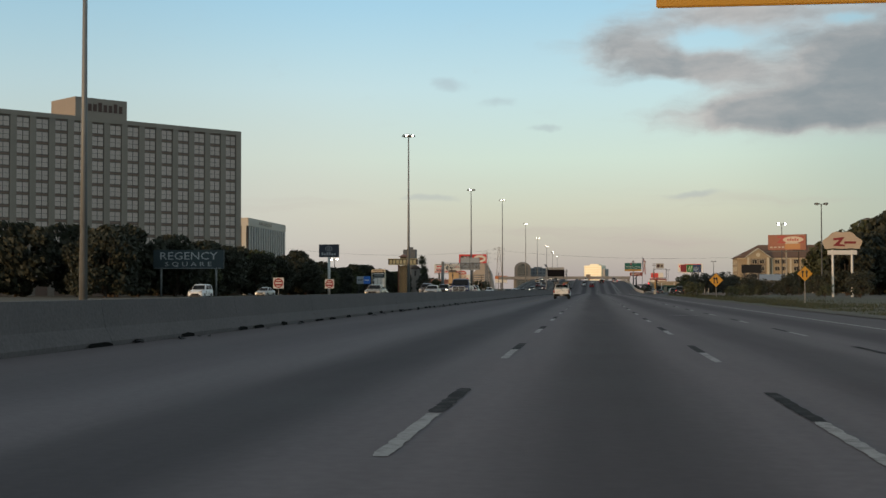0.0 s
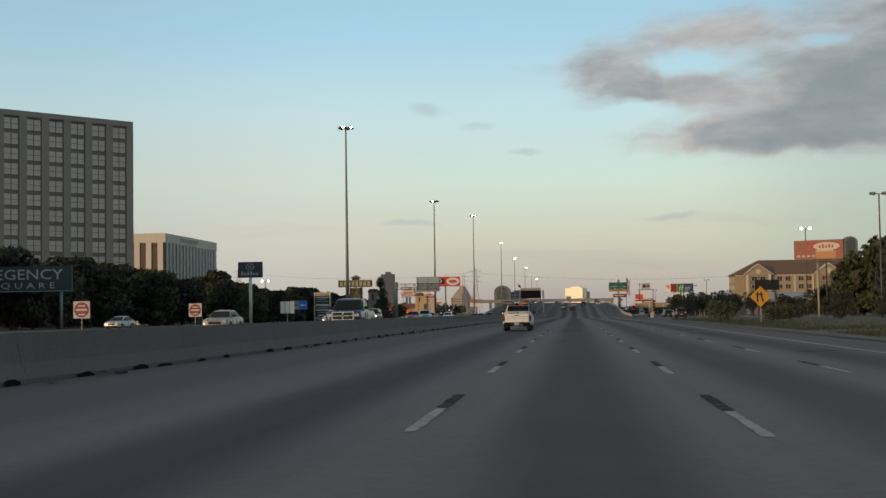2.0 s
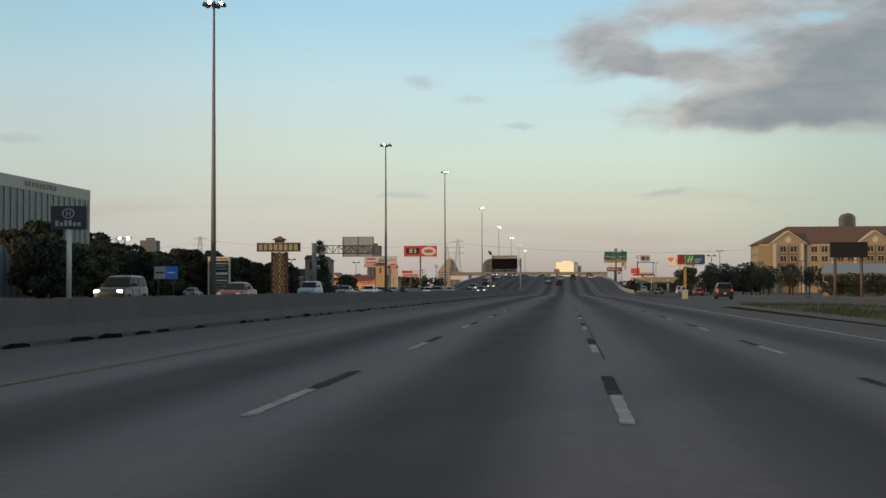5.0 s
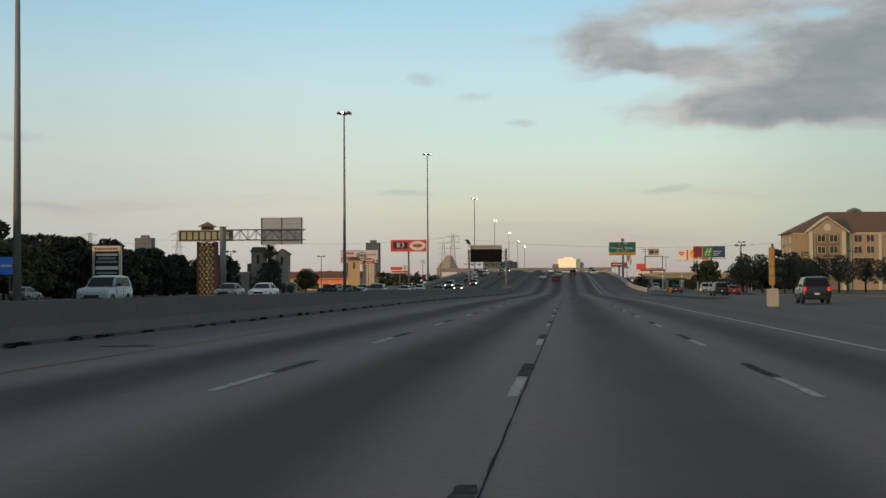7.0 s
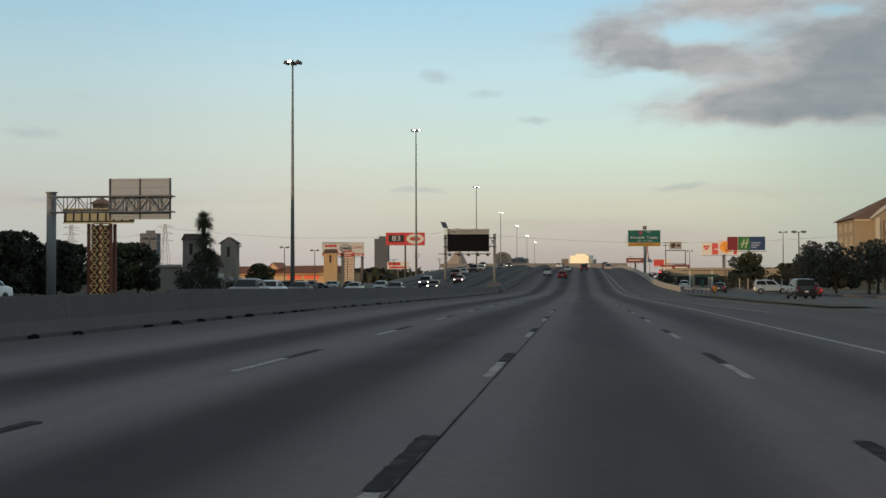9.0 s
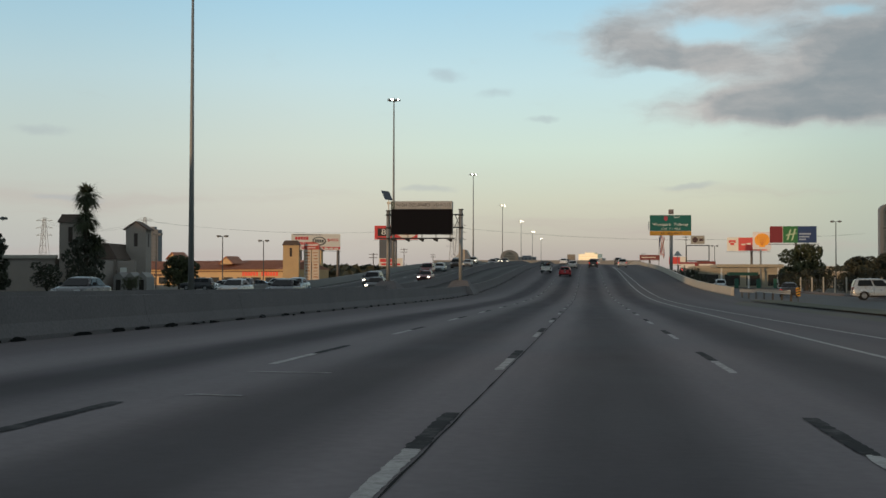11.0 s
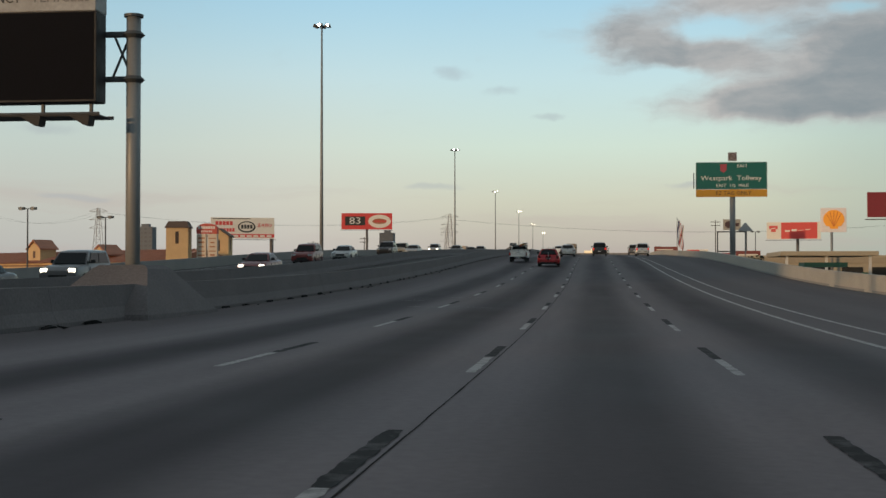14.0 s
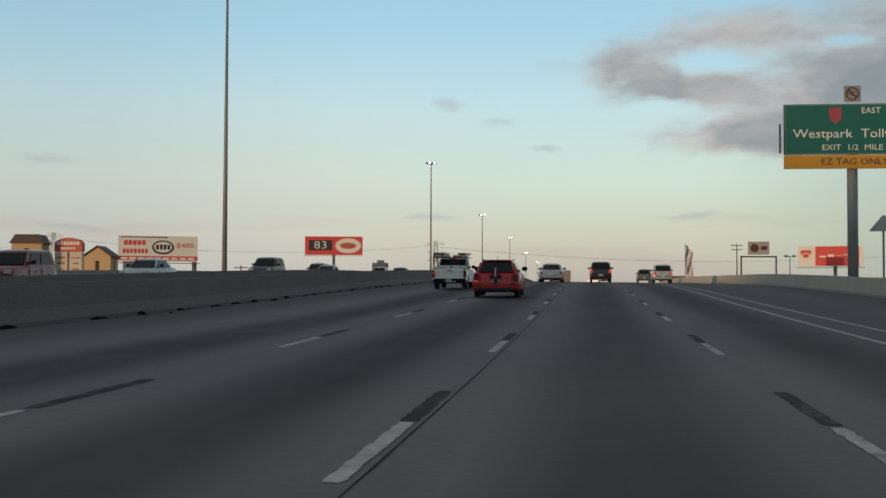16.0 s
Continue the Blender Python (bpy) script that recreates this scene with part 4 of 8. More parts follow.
def tower_hotel():
    m, L = frame_at((-124, 224.3), (-75.5, 282))
    z0, top = ground_z(260), 35.2
    e = thing("hotel_tower", m @ pose(0, 0, z0), "broad grey-brown concrete hotel tower with rows of pale windows", "building")
    H = top - z0
    conc = mat("hotel_concrete", (.29, .25, .21), .85, var=.12, scale=.25, fine=5)
    span = mat("hotel_spandrel", (.24, .165, .13), .85, var=.12)
    curtain = mat("curtained_pane", (.60, .49, .43), .35, var=.14, scale=.5, fine=3, per_object=.5)
    bronze = mat("hotel_window_bars", (.13, .115, .105), .6, var=.1)
    part("core", mk((0, L, .25, 17, 0, H)), conc, e)
    pitch, floors, fh = 3.95, 13, 2.47
    pier_w = 1.30
    n = int(L / pitch)
    for i in range(n + 1):
        x = L - .0 - i * pitch
        part("pier", mk((max(0, x - pier_w), x, -.35, .25, 0, H - .9)), conc, e)
    part("roof_band", mk((0, L, -.36, .25, H - .9, H)), conc, e)
    pair = shared_window(2.65, 1.98, bronze, curtain, bars=1)
    for i in range(n):
        x = L - pier_w - i * pitch - 1.325
        if x < 1.4:
            continue
        part("spandrel_strip", mk((x - 1.325, x + 1.325, .0, .25, 0, H - .9)), span, e)
        for k in range(floors):
            add_window(pair, e, pose(x, -.06, H - .9 - (k + 1) * fh + .22))
    bx = part("roof_sign_house", mk((L - 38, L - 26.5, 2, 12, H, H + 4.2)), conc, e, "plain plant house on the roof")
    dk = mat("dark_rust_letters", (.09, .05, .04), .7)
    for i in range(8):
        x = L - 36.4 + i * 1.15
        part("sign_letter", mk((x, x + .75, 1.9, 1.99, H + 1.6, H + (3.0 if i % 3 else 3.4))), dk, bx)


tower_hotel()


def striped_office():
    z0 = ground_z(380)
    H = 21.0 - z0
    e = thing("office_block", pose(-94.8, 362.9, z0), "white office block with vertical stripes of fins and dark glass", "building")
    fin = mat("white_fins", (.55, .50, .43), .7, var=.06)
    fin_shade = mat("shaded_fins", (.10, .112, .13), .25, var=.1)
    dark = mat("bronze_glass", (.07, .045, .035), .3, var=.15)
    part("core", mk((-48, -.3, .3, 45, 0, H - 2.2)), dark, e)
    part("roof_band", mk((-48.2, 0, 0, 45.3, H - 2.2, H), bevel=.05), fin, e, "plain white parapet band")
    for i in range(17):
        x = -1.2 - i * 2.8
        part("fin", mk((x - .75, x + .55, -.02, .3, 0, H - 2.2)), fin, e)
    # this side faces away from the sun; its shade is in these greyer colours
    for i in range(16):
        y = .6 + i * 2.8
        part("side_fin", mk((-.3, .0, y, y + .9, 0, H - 2.2)), fin_shade, e)
        part("side_pane", mk((-.3, -.12, y + .95, y + 2.75, 0, H - 2.2)), mat("shaded_blue_pane", (.125, .14, .16), .35, var=.1), e)
    for i in range(9):
        part("roof_letter", mk((.01, .09, 12 + i * 1.7, 13.1 + i * 1.7, H - 1.5, H - .6)), dark, e)


striped_office()


def plain_tower(x, y, w, d, top, label, color=(.25, .23, .22), rows=6, cols=4):
    z0 = ground_z(y)
    e = thing("far_building", pose(x, y, z0), label, "building")
    m = mat("far_wall_%d" % round(color[2] * 1000), color, .85, var=.08, scale=.1)
    H = top - z0
    part("wall", mk((-w / 2, w / 2, 0, d, 0, H)), m, e)
    g = mat("far_pane", (.085, .09, .10), .35, var=.3, per_object=.4)
    cw, rh = w / cols, H / rows
    for i in range(cols):
        for k in range(rows):
            part("window", mk((-w / 2 + cw * (i + .18), -w / 2 + cw * (i + .82), -.25, -.01, rh * (k + .3), rh * (k + .75))), g, e)
    part("roof_plant", mk((-w * .2, w * .25, d * .3, d * .7, H, H + H * .06)), m, e)


plain_tower(-1035, 3400, 42, 30, 117, "slim grey tower block far off", (.13, .14, .155), 12)
plain_tower(-467, 3400, 32, 28, 101, "dark slim tower far behind a billboard", (.095, .105, .12), 12, 3)
plain_tower(-125, 3050, 40, 24, 47, "grey office block in the distance", (.22, .22, .23), 6, 5)


def arched_tower(x, y, w, d, top, floors=16, step=9.5):
    """Office tower with a rounded top: dark glass in a pale frame."""
    z0 = ground_z(y)
    e = thing("far_building", pose(x, y, z0), "tall grey glass office tower with an arched top", "building")
    H, h = top - z0, w / 2
    arc = [(h * math.cos(math.pi * i / 12), H - h * .8 + h * .8 * math.sin(math.pi * i / 12)) for i in range(13)]
    part("wall", prism(bmesh.new(), [(-h, 0), (h, 0)] + arc, "y", 0, d), mat("pale_frame", (.135, .14, .145), .7, var=.1, scale=.1), e)
    q = .62
    arc = [(h * q * math.cos(math.pi * i / 12), H - h * .95 + h * .7 * math.sin(math.pi * i / 12)) for i in range(13)]
    part("curtain_wall", prism(bmesh.new(), [(-h * q, 0), (h * q, 0)] + arc, "y", -1.2, -.05), mat("tower_glass", (.06, .07, .072), .3, var=.3, scale=.12), e)
    for k in range(floors):
        part("floor_band", mk((-h * .95, h * .95, -1.5, -1.25, step * (2 + k * .85), step * (2 + k * .85) + step * .16)), MATS["pale_frame"], e)


arched_tower(776, 3900, 40, 30, 200)
arched_tower(-156, 3000, 36, 24, 60, 9, 5.5)


def sloped_block(x, y, w, top):
    """Office block whose roof falls away in one long slope, its near face pale."""
    z0 = ground_z(y)
    e = thing("far_building", pose(x, y, z0), "pale office block with a sloping dark side, far off", "building")
    H, h = top - z0, w / 2
    # pale wall and dark slope carry the sunlit and shaded sides in their colours
    dark = mat("slope_shade_panes", (.12, .13, .145), .5, var=.15, scale=.1)
    part("wall", prism(bmesh.new(), [(-h, 0), (h * .15, 0), (h * .15, H), (-h * .1, H), (-h, H * .55)], "y", 0, 26), mat("sunlit_office_wall", (.36, .31, .26), .8, var=.1, scale=.1), e)
    part("sloped_side", prism(bmesh.new(), [(h * .16, 0), (h, 0), (h * .8, H * .55), (h * .3, H * .98), (h * .16, H)], "y", .5, 26), dark, e)
    for k in range(6):
        part("window_band", mk((-h * .92, h * .12, -.4, -.01, 4 + k * H * .085, 5.6 + k * H * .085)), dark, e)


sloped_block(-212, 2600, 42, 52)


def gold_block():
    e = thing("sunlit_building", pose(4.0, 3000, -.1, 0, 0, -22), "pale office block lit gold by the low sun", "building")
    # the sun's gold glint is put into the wall and pane colours
    m = mat("sun_gold_facade", (.96, .90, .70), .5, var=.06, scale=.05)
    part("wall", mk((-24, 17, 0, 25, 0, 52)), m, e)
    part("side_wing", mk((17, 24, 4, 25, 0, 44)), mat("grey_wing", (.35, .33, .31), .7), e)
    part("roof_plant", mk((-12, 9, 4, 18, 52, 55)), m, e)
    for k in range(9):
        part("window_band", mk((-22.5, 15.5, -.3, -.01, 5 + k * 5.2, 6.6 + k * 5.2)), mat("sun_glint_panes", (.92, .80, .56), .3, var=.1), e)


gold_block()


def far_overpass():
    y = 862.0
    e = thing("overpass_far", pose(0, y, 0), "grey concrete overpass crossing the freeway in the distance", "bridge", kind="structure")
    part("deck", mk((-60, 24, 0, 12, 7.0, 8.0)), CONC_M, e)
    part("railing", mk((-60, 24, -.02, .25, 8.003, 8.8)), CONC_M, e)
    for x in (-50, -33, -7.9, 14.0, 23):
        part("pier", mk((x - .7, x + .7, 4, 8, -.6, 7.0), bevel=.05), CONC_M, e)


far_overpass()


def tiled_tower(x, y, w, top, mw, label, roof="hip", yaw=0.0, eave=1.1):
    z0 = ground_z(y)
    e = thing("tiled_tower", pose(x, y, z0, 0, 0, yaw), label, "tower", "tiled towers of the shops")
    H = top - z0
    h = w / 2
    part("wall", mk((-h, h, -h, h, 0, H - eave)), mw, e)
    bm = bmesh.new()
    o = h + .25
    if roof == "hip":
        base = [bm.verts.new(p) for p in ((-o, -o, H - eave), (o, -o, H - eave), (o, o, H - eave), (-o, o, H - eave))]
        tp = [bm.verts.new(p) for p in ((-o * .72, -o * .72, H), (o * .72, -o * .72, H), (o * .72, o * .72, H), (-o * .72, o * .72, H))]
        bm.faces.new(base[::-1]), bm.faces.new(tp)
        for i in range(4):
            bm.faces.new((base[i], base[(i + 1) % 4], tp[(i + 1) % 4], tp[i]))
    else:
        part("gable_wall", prism(bmesh.new(), [(-h, H - eave), (h, H - eave), (0, H - .2)], "y", -h, h), mw, e)
        prism(bm, [(-o - .1, H - eave - .12), (0, H - .16), (o + .1, H - eave - .12), (o + .1, H - eave + .06), (0, H), (-o - .1, H - eave + .06)], "y", -o, o)
    part("roof", bm, mat("brown_tile", (.085, .058, .045), .8, var=.3), e, "weathered brown tile roof")
    sl = part("slit_window", mk((-.28, .28, -h - .015, -h + .1, H - eave - 2.6, H - eave - .6)), mat("slit_shadow", (.05, .035, .03), .9), e)
    part("side_slit", mk((h - .1, h + .015, -.28, .28, H - eave - 2.6, H - eave - .6)), MATS["slit_shadow"], e)


def arcade_shops():
    """Long ochre shop front under a tiled roof."""
    p, q = (-128.5, 666.5), (-66.5, 623)
    m, L = frame_at(p, q)
    z0 = ground_z(630)
    e = thing("shopping_arcade", m @ pose(0, 0, z0), "long ochre stucco shop row under a red tile roof", "building")
    part("front_wall", mk((0, L, 0, .5, 0, 4.0)), STUCCO, e)
    part("side_wall", mk((0, .5, .5, 15, 0, 3.9)), STUCCO, e)
    part("side_wall", mk((L - 2, L - 1.5, .5, 15, 0, 3.9)), STUCCO, e)
    rf = part("roof", prism(bmesh.new(), [(-.7, 3.9), (8, 6.1), (16, 3.9)], "x", -.5, L - 1.5), BRICKRED, e, "red clay tile roof")
    for i in range(int((L - 2) / .9)):
        x = .2 + i * .9
        bm = bmesh.new()
        tube(bm, [(x, -.72, 3.95), (x, 8, 6.16)], .13, 5)
        part("tile_course", bm, BRICKRED, rf)
    part("eave_band", mk((0, L, -.12, 0, 3.3, 3.55)), mat("brown_trim", (.16, .09, .05), .8), e)
    # letters also emit a little red
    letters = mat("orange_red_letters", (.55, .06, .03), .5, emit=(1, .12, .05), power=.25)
    for i in range(13):
        if i == 6:
            continue
        x = L - 15.5 + i * 1.0
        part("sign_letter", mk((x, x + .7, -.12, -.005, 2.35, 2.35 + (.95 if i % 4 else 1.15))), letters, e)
    for i in range(10):
        x = L - 52 + i * .9
        part("sign_letter", mk((x, x + .6, -.1, -.005, 2.3, 2.9)), mat("dark_rust_letters", (.09, .05, .04), .7), e)
    dk = mat("shop_glass", (.03, .028, .025), .2)
    for i in range(14):
        x = 2 + i * (L - 4) / 14
        part("shop_window", mk((x, x + 3.4, -.06, -.005, .3, 2.0)), dk, e)
    for s in (.42, .70):
        g = part("gable", prism(bmesh.new(), [(L * s - 2.1, 3.9), (L * s + 2.1, 3.9), (L * s + 2.1, 6.6), (L * s, 8.0), (L * s - 2.1, 6.6)] if s < .5 else
                                [(L * s - 2.4, 5.2), (L * s + 2.4, 5.2), (L * s, 6.9)], "y", 1.0, 4.4), STUCCO, e)
        if s < .5:
            part("gable_opening", mk((L * s - .4, L * s + .4, .98, 1.05, 4.9, 6.2)), MATS["dark_rust_letters"], g)
    part("gable_roof", prism(bmesh.new(), [(L * .70 - 2.7, 5.15), (L * .70, 6.85), (L * .70 + 2.7, 5.15), (L * .70 + 2.7, 5.4), (L * .70, 7.15), (L * .70 - 2.7, 5.4)], "y", .8, 4.7), BRICKRED, e)
    part("gable_roof", prism(bmesh.new(), [(L * .42 - 2.5, 6.45), (L * .42, 8.1), (L * .42 + 2.5, 6.45), (L * .42 + 2.5, 6.7), (L * .42, 8.4), (L * .42 - 2.5, 6.7)], "y", .7, 4.7), BRICKRED, e)


arcade_shops()
tiled_tower(-64.8, 621, 3.6, 9.8, STUCCO, "square ochre stucco tower with a hipped tile roof", yaw=8)
tiled_tower(-63.6, 641.5, 3.6, 9.4, STUCCO, "small ochre stucco tower with a gabled roof", "gable", yaw=4, eave=1.5)


def mission_shops():
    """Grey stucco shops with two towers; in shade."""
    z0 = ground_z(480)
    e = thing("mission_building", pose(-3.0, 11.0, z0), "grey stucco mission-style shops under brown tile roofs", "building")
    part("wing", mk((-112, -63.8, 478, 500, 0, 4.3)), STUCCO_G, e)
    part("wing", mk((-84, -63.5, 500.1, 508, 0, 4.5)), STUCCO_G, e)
    # tile colour is darkened for the shade these roofs stand in
    br = mat("brown_tile", (.085, .058, .045), .8, var=.3)
    part("roof", prism(bmesh.new(), [(-69.5, 4.5), (-63.2, 4.5), (-64.6, 6.9), (-69.5, 6.9)], "y", 499.8, 508.5), br, e)
    part("roof_edge", mk((-112, -63.5, 477.7, 478.3, 4.3, 4.75)), CONC_L, e)
    for i in range(3):
        x = -62.6 + i * 1.75
        pr = part("porch", prism(bmesh.new(), [(x, 0), (x + 1.5, 0), (x + 1.5, 1.9), (x + .75, 2.6), (x, 1.9)], "y", 496.5, 500.0), CONC_M, e, "pale gabled porch")
        part("porch_opening", mk((x + .4, x + 1.1, 496.44, 496.5, 0, 1.5)), mat("shop_glass", (.03, .028, .025), .2), pr)
    for i in range(2):
        y = 501.5 + i * 3.4
        part("shop_window", mk((-63.52, -63.44, y, y + 2.4, .4, 2.6)), mat("shop_glass", (.03, .028, .025), .2), e)
    part("low_wall", mk((-63.4, -60.6, 500.2, 500.6, 0, 4.3)), STUCCO_G, e)
    part("shop_board", mk((-62.9, -61.9, 500.1, 500.19, 2.6, 3.3)), WHITE, e, "small white shop board")


mission_shops()
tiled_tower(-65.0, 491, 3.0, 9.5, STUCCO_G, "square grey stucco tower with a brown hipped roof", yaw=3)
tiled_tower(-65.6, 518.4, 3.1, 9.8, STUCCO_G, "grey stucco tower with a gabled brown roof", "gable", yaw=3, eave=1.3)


# ---- signs across the oncoming side ----
def box_sign(name, x, y, zc, w, h, d, face, label, category="sign", posts=((0, .25),), yaw=0.0, post_m=None, cap=None):
    g = ground_z(y)
    e = thing(name, pose(x, y, g, 0, 0, yaw), label, category)
    zb = zc - g - h / 2
    for px, r in posts:
        part("post", tube(bmesh.new(), [(px, d / 2, -.2), (px, d / 2, zb + h * .4)], r, 10), post_m or STEEL, e, smooth=True)
    cab = part("cabinet", mk((-w / 2, w / 2, 0, d, zb, zb + h), bevel=.06), face, e)
    return e, cab, zb


def blue_ring_sign():
    e, cab, zb = box_sign("hotel_sign", -61.2, 308.0, 10.1, 4.7, 3.0, .7, mat("navy_sign_face", (.028, .032, .05), .4), "dark navy box sign with a pale ring on a white post", posts=((0, .32),), post_m=WHITE)
    pale = mat("pale_marking", (.35, .36, .38), .5)
    bm = bmesh.new()
    for i in range(24):
        a0, a1 = 2 * math.pi * i / 24, 2 * math.pi * (i + 1) / 24
        q = [(r * 1.25 * math.cos(a), -.012, zb + 2.05 + r * math.sin(a)) for a, r in ((a0, .52), (a1, .52), (a1, .64), (a0, .64))]
        bm.faces.new([bm.verts.new(p) for p in q])
    for dx in (-.28, .12):
        box(bm, dx, dx + .16, -.02, -.005, zb + 1.75, zb + 2.35)
    part("ring_mark", bm, pale, cab)
    for i in range(6):
        part("letter_shape", mk((-1.7 + i * .58, -1.3 + i * .58, -.02, -.005, zb + .45, zb + (1.15 if i in (0, 2, 3) else .9))), pale, cab)


blue_ring_sign()


def regency_sign():
    e, cab, zb = box_sign("plaza_sign", -65.2, 211.6, 6.05, 11.6, 3.1, .6, mat("slate_sign_face", (.026, .042, .048), .6), "long dark teal sign with pale letters", posts=((-4.5, .18), (4.5, .18)), yaw=4)
    pale = mat("pale_letters", (.38, .40, .41), .5)
    text_part("REGENCY", 1.75, pale, cab, rot_face(0, -.02, zb + 2.05), width=9.4)
    text_part("S Q U A R E", 1.0, pale, cab, rot_face(0, -.02, zb + .75), width=7.6)
    part("rule", mk((-5.6, 5.6, -.012, -.002, zb + .08, zb + .14)), pale, cab)


regency_sign()


def two_tone_sign():
    y = 341.3
    g = ground_z(y)
    e = thing("shop_sign", pose(-58.7, y, g), "low shop sign, half pale grey and half bright blue, on posts", "sign")
    z = 3.45 - g
    for x in (-1.2, 1.2):
        part("post", tube(bmesh.new(), [(x, .12, -.1), (x, .12, z)], .09, 8), STEEL_D, e)
    a = part("pale_panel", mk((-1.78, -.02, 0, .24, z - .95, z + .95), bevel=.03), mat("pale_panel_face", (.34, .36, .38), .5, var=.1), e, "pale grey panel")
    for x0, w in ((-1.5, .55), (-.9, .6)):
        part("letter_bar", mk((x0, x0 + w, -.012, -.002, z - .1, z + .14)), BLACK, a)
    b = part("blue_panel", mk((.02, 1.78, 0, .24, z - .95, z + .95), bevel=.03), mat("blue_panel_face", (.02, .09, .32), .4, var=.1, emit=(.05, .25, .9), power=.08), e, "bright blue panel")
    part("letter_bar", mk((.25, 1.45, -.012, -.002, z - .12, z + .12)), WHITE, b)


two_tone_sign()


def pylon_list_sign():
    y = 383.5
    e = thing("pylon_sign", pose(-61.6, y, ground_z(y)), "tall black shop pylon sign in a white frame with pale rows", "sign")
    wf = mat("cream_frame", (.52, .45, .33), .6)
    for x in (-2.05, 1.75):
        part("frame_post", mk((x, x + .3, 0, .6, 0, 6.6)), wf, e)
    hd = part("header", mk((-2.05, 2.05, -.05, .65, 6.6, 7.35), bevel=.05), wf, e)
    for i in range(9):
        part("letter_shape", mk((-1.7 + i * .38, -1.45 + i * .38, -.07, -.052, 6.78, 7.1)), mat("dark_rust_letters", (.09, .05, .04), .7), hd)
    part("panel", mk((-1.74, 1.74, .1, .5, .2, 6.58)), BLACK, e)
    for z, w in ((6.15, 3.1), (5.65, 2.6), (5.15, 3.0), (4.2, 3.2), (3.6, 2.9), (3.05, 3.1), (2.5, 2.5), (1.95, 2.9), (1.4, 2.4)):
        part("tenant_panel", mk((-w / 2, w / 2, .07, .095, z - .18, z + (.1 if z not in (4.2,) else .3))), WHITE if z in (4.2, 6.15, 3.05) else mat("grey_row", (.25, .25, .24), .5), e)


pylon_list_sign()


def rustic_sign():
    y = 437.3
    e = thing("rustic_sign", pose(-61.9, y, ground_z(y)), "red lattice pylon with a gold-lettered brown board", "sign")
    rust = mat("rust_red_steel", (.24, .085, .055), .7, var=.25)
    bm = bmesh.new()
    for x in (-1.55, 1.55):
        for dy in (-.8, .8):
            part("corner_post", mk((x - .19, x + .19, dy - .19, dy + .19, 0, 9.6), bevel=.03), rust, e)
    part("centre_post", mk((-.2, .2, -.5, -.25, 0, 9.6), bevel=.03), rust, e)
    for sx in (-.78, .78):
        for i in range(8):
            z = i * 1.2
            tube(bm, [(sx - .55, -.8, z), (sx + .55, -.8, z + 1.2)], .05, 5)
            tube(bm, [(sx + .55, -.8, z), (sx - .55, -.8, z + 1.2)], .05, 5)
            tube(bm, [(sx - .55, -.8, z), (sx + .55, -.8, z)], .04, 5)
    # gold given slight emission to look brightly lit
    part("lattice", bm, mat("glowing_gold", (.70, .50, .24), .5, emit=(1, .62, .25), power=.10), e, "gilded lattice")
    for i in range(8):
        part("gold_rosette", prism(bmesh.new(), [(-.3, i * 1.2 + .6), (0, i * 1.2 + .3), (.3, i * 1.2 + .6), (0, i * 1.2 + .9)], "y", -.56, -.51), mat("glowing_gold", (.70, .50, .24), .5, emit=(1, .62, .25), power=.10), e)
    part("core_panel", mk((-1.3, 1.3, -.2, .2, 0, 9.4)), mat("dark_panel", (.075, .035, .03), .8), e)
    part("upper_house", mk((-.95, .95, -.9, .9, 9.6, 12.3)), mat("dark_gold_frame", (.26, .15, .07), .6), e)
    bm = bmesh.new()
    b = [bm.verts.new(p) for p in ((-1.5, -1.4, 12.3), (1.5, -1.4, 12.3), (1.5, 1.4, 12.3), (-1.5, 1.4, 12.3))]
    t = bm.verts.new((0, 0, 13.2))
    bm.faces.new(b[::-1])
    for i in range(4):
        bm.faces.new((b[i], b[(i + 1) % 4], t))
    part("cap", bm, BRICKRED, e)
    bd = part("board", mk((-4.9, 4.9, -1.35, -.95, 9.7, 11.6), bevel=.06), mat("brown_board", (.12, .065, .04), .5), e)
    part("board_rim", mk((-5.0, 5.0, -1.42, -1.36, 11.5, 11.68), (-5.0, 5.0, -1.42, -1.36, 9.62, 9.78)), MATS["glowing_gold"], bd)
    for i in range(8):
        part("letter_shape", mk((-4.45 + i * 1.13, -3.62 + i * 1.13, -1.40, -1.355, 9.98, 11.3), (-4.20 + i * 1.13, -3.87 + i * 1.13, -1.405, -1.40, 10.3, 10.95)), mat("glowing_gold", (.70, .50, .24), .5, emit=(1, .62, .25), power=.10), bd)


rustic_sign()


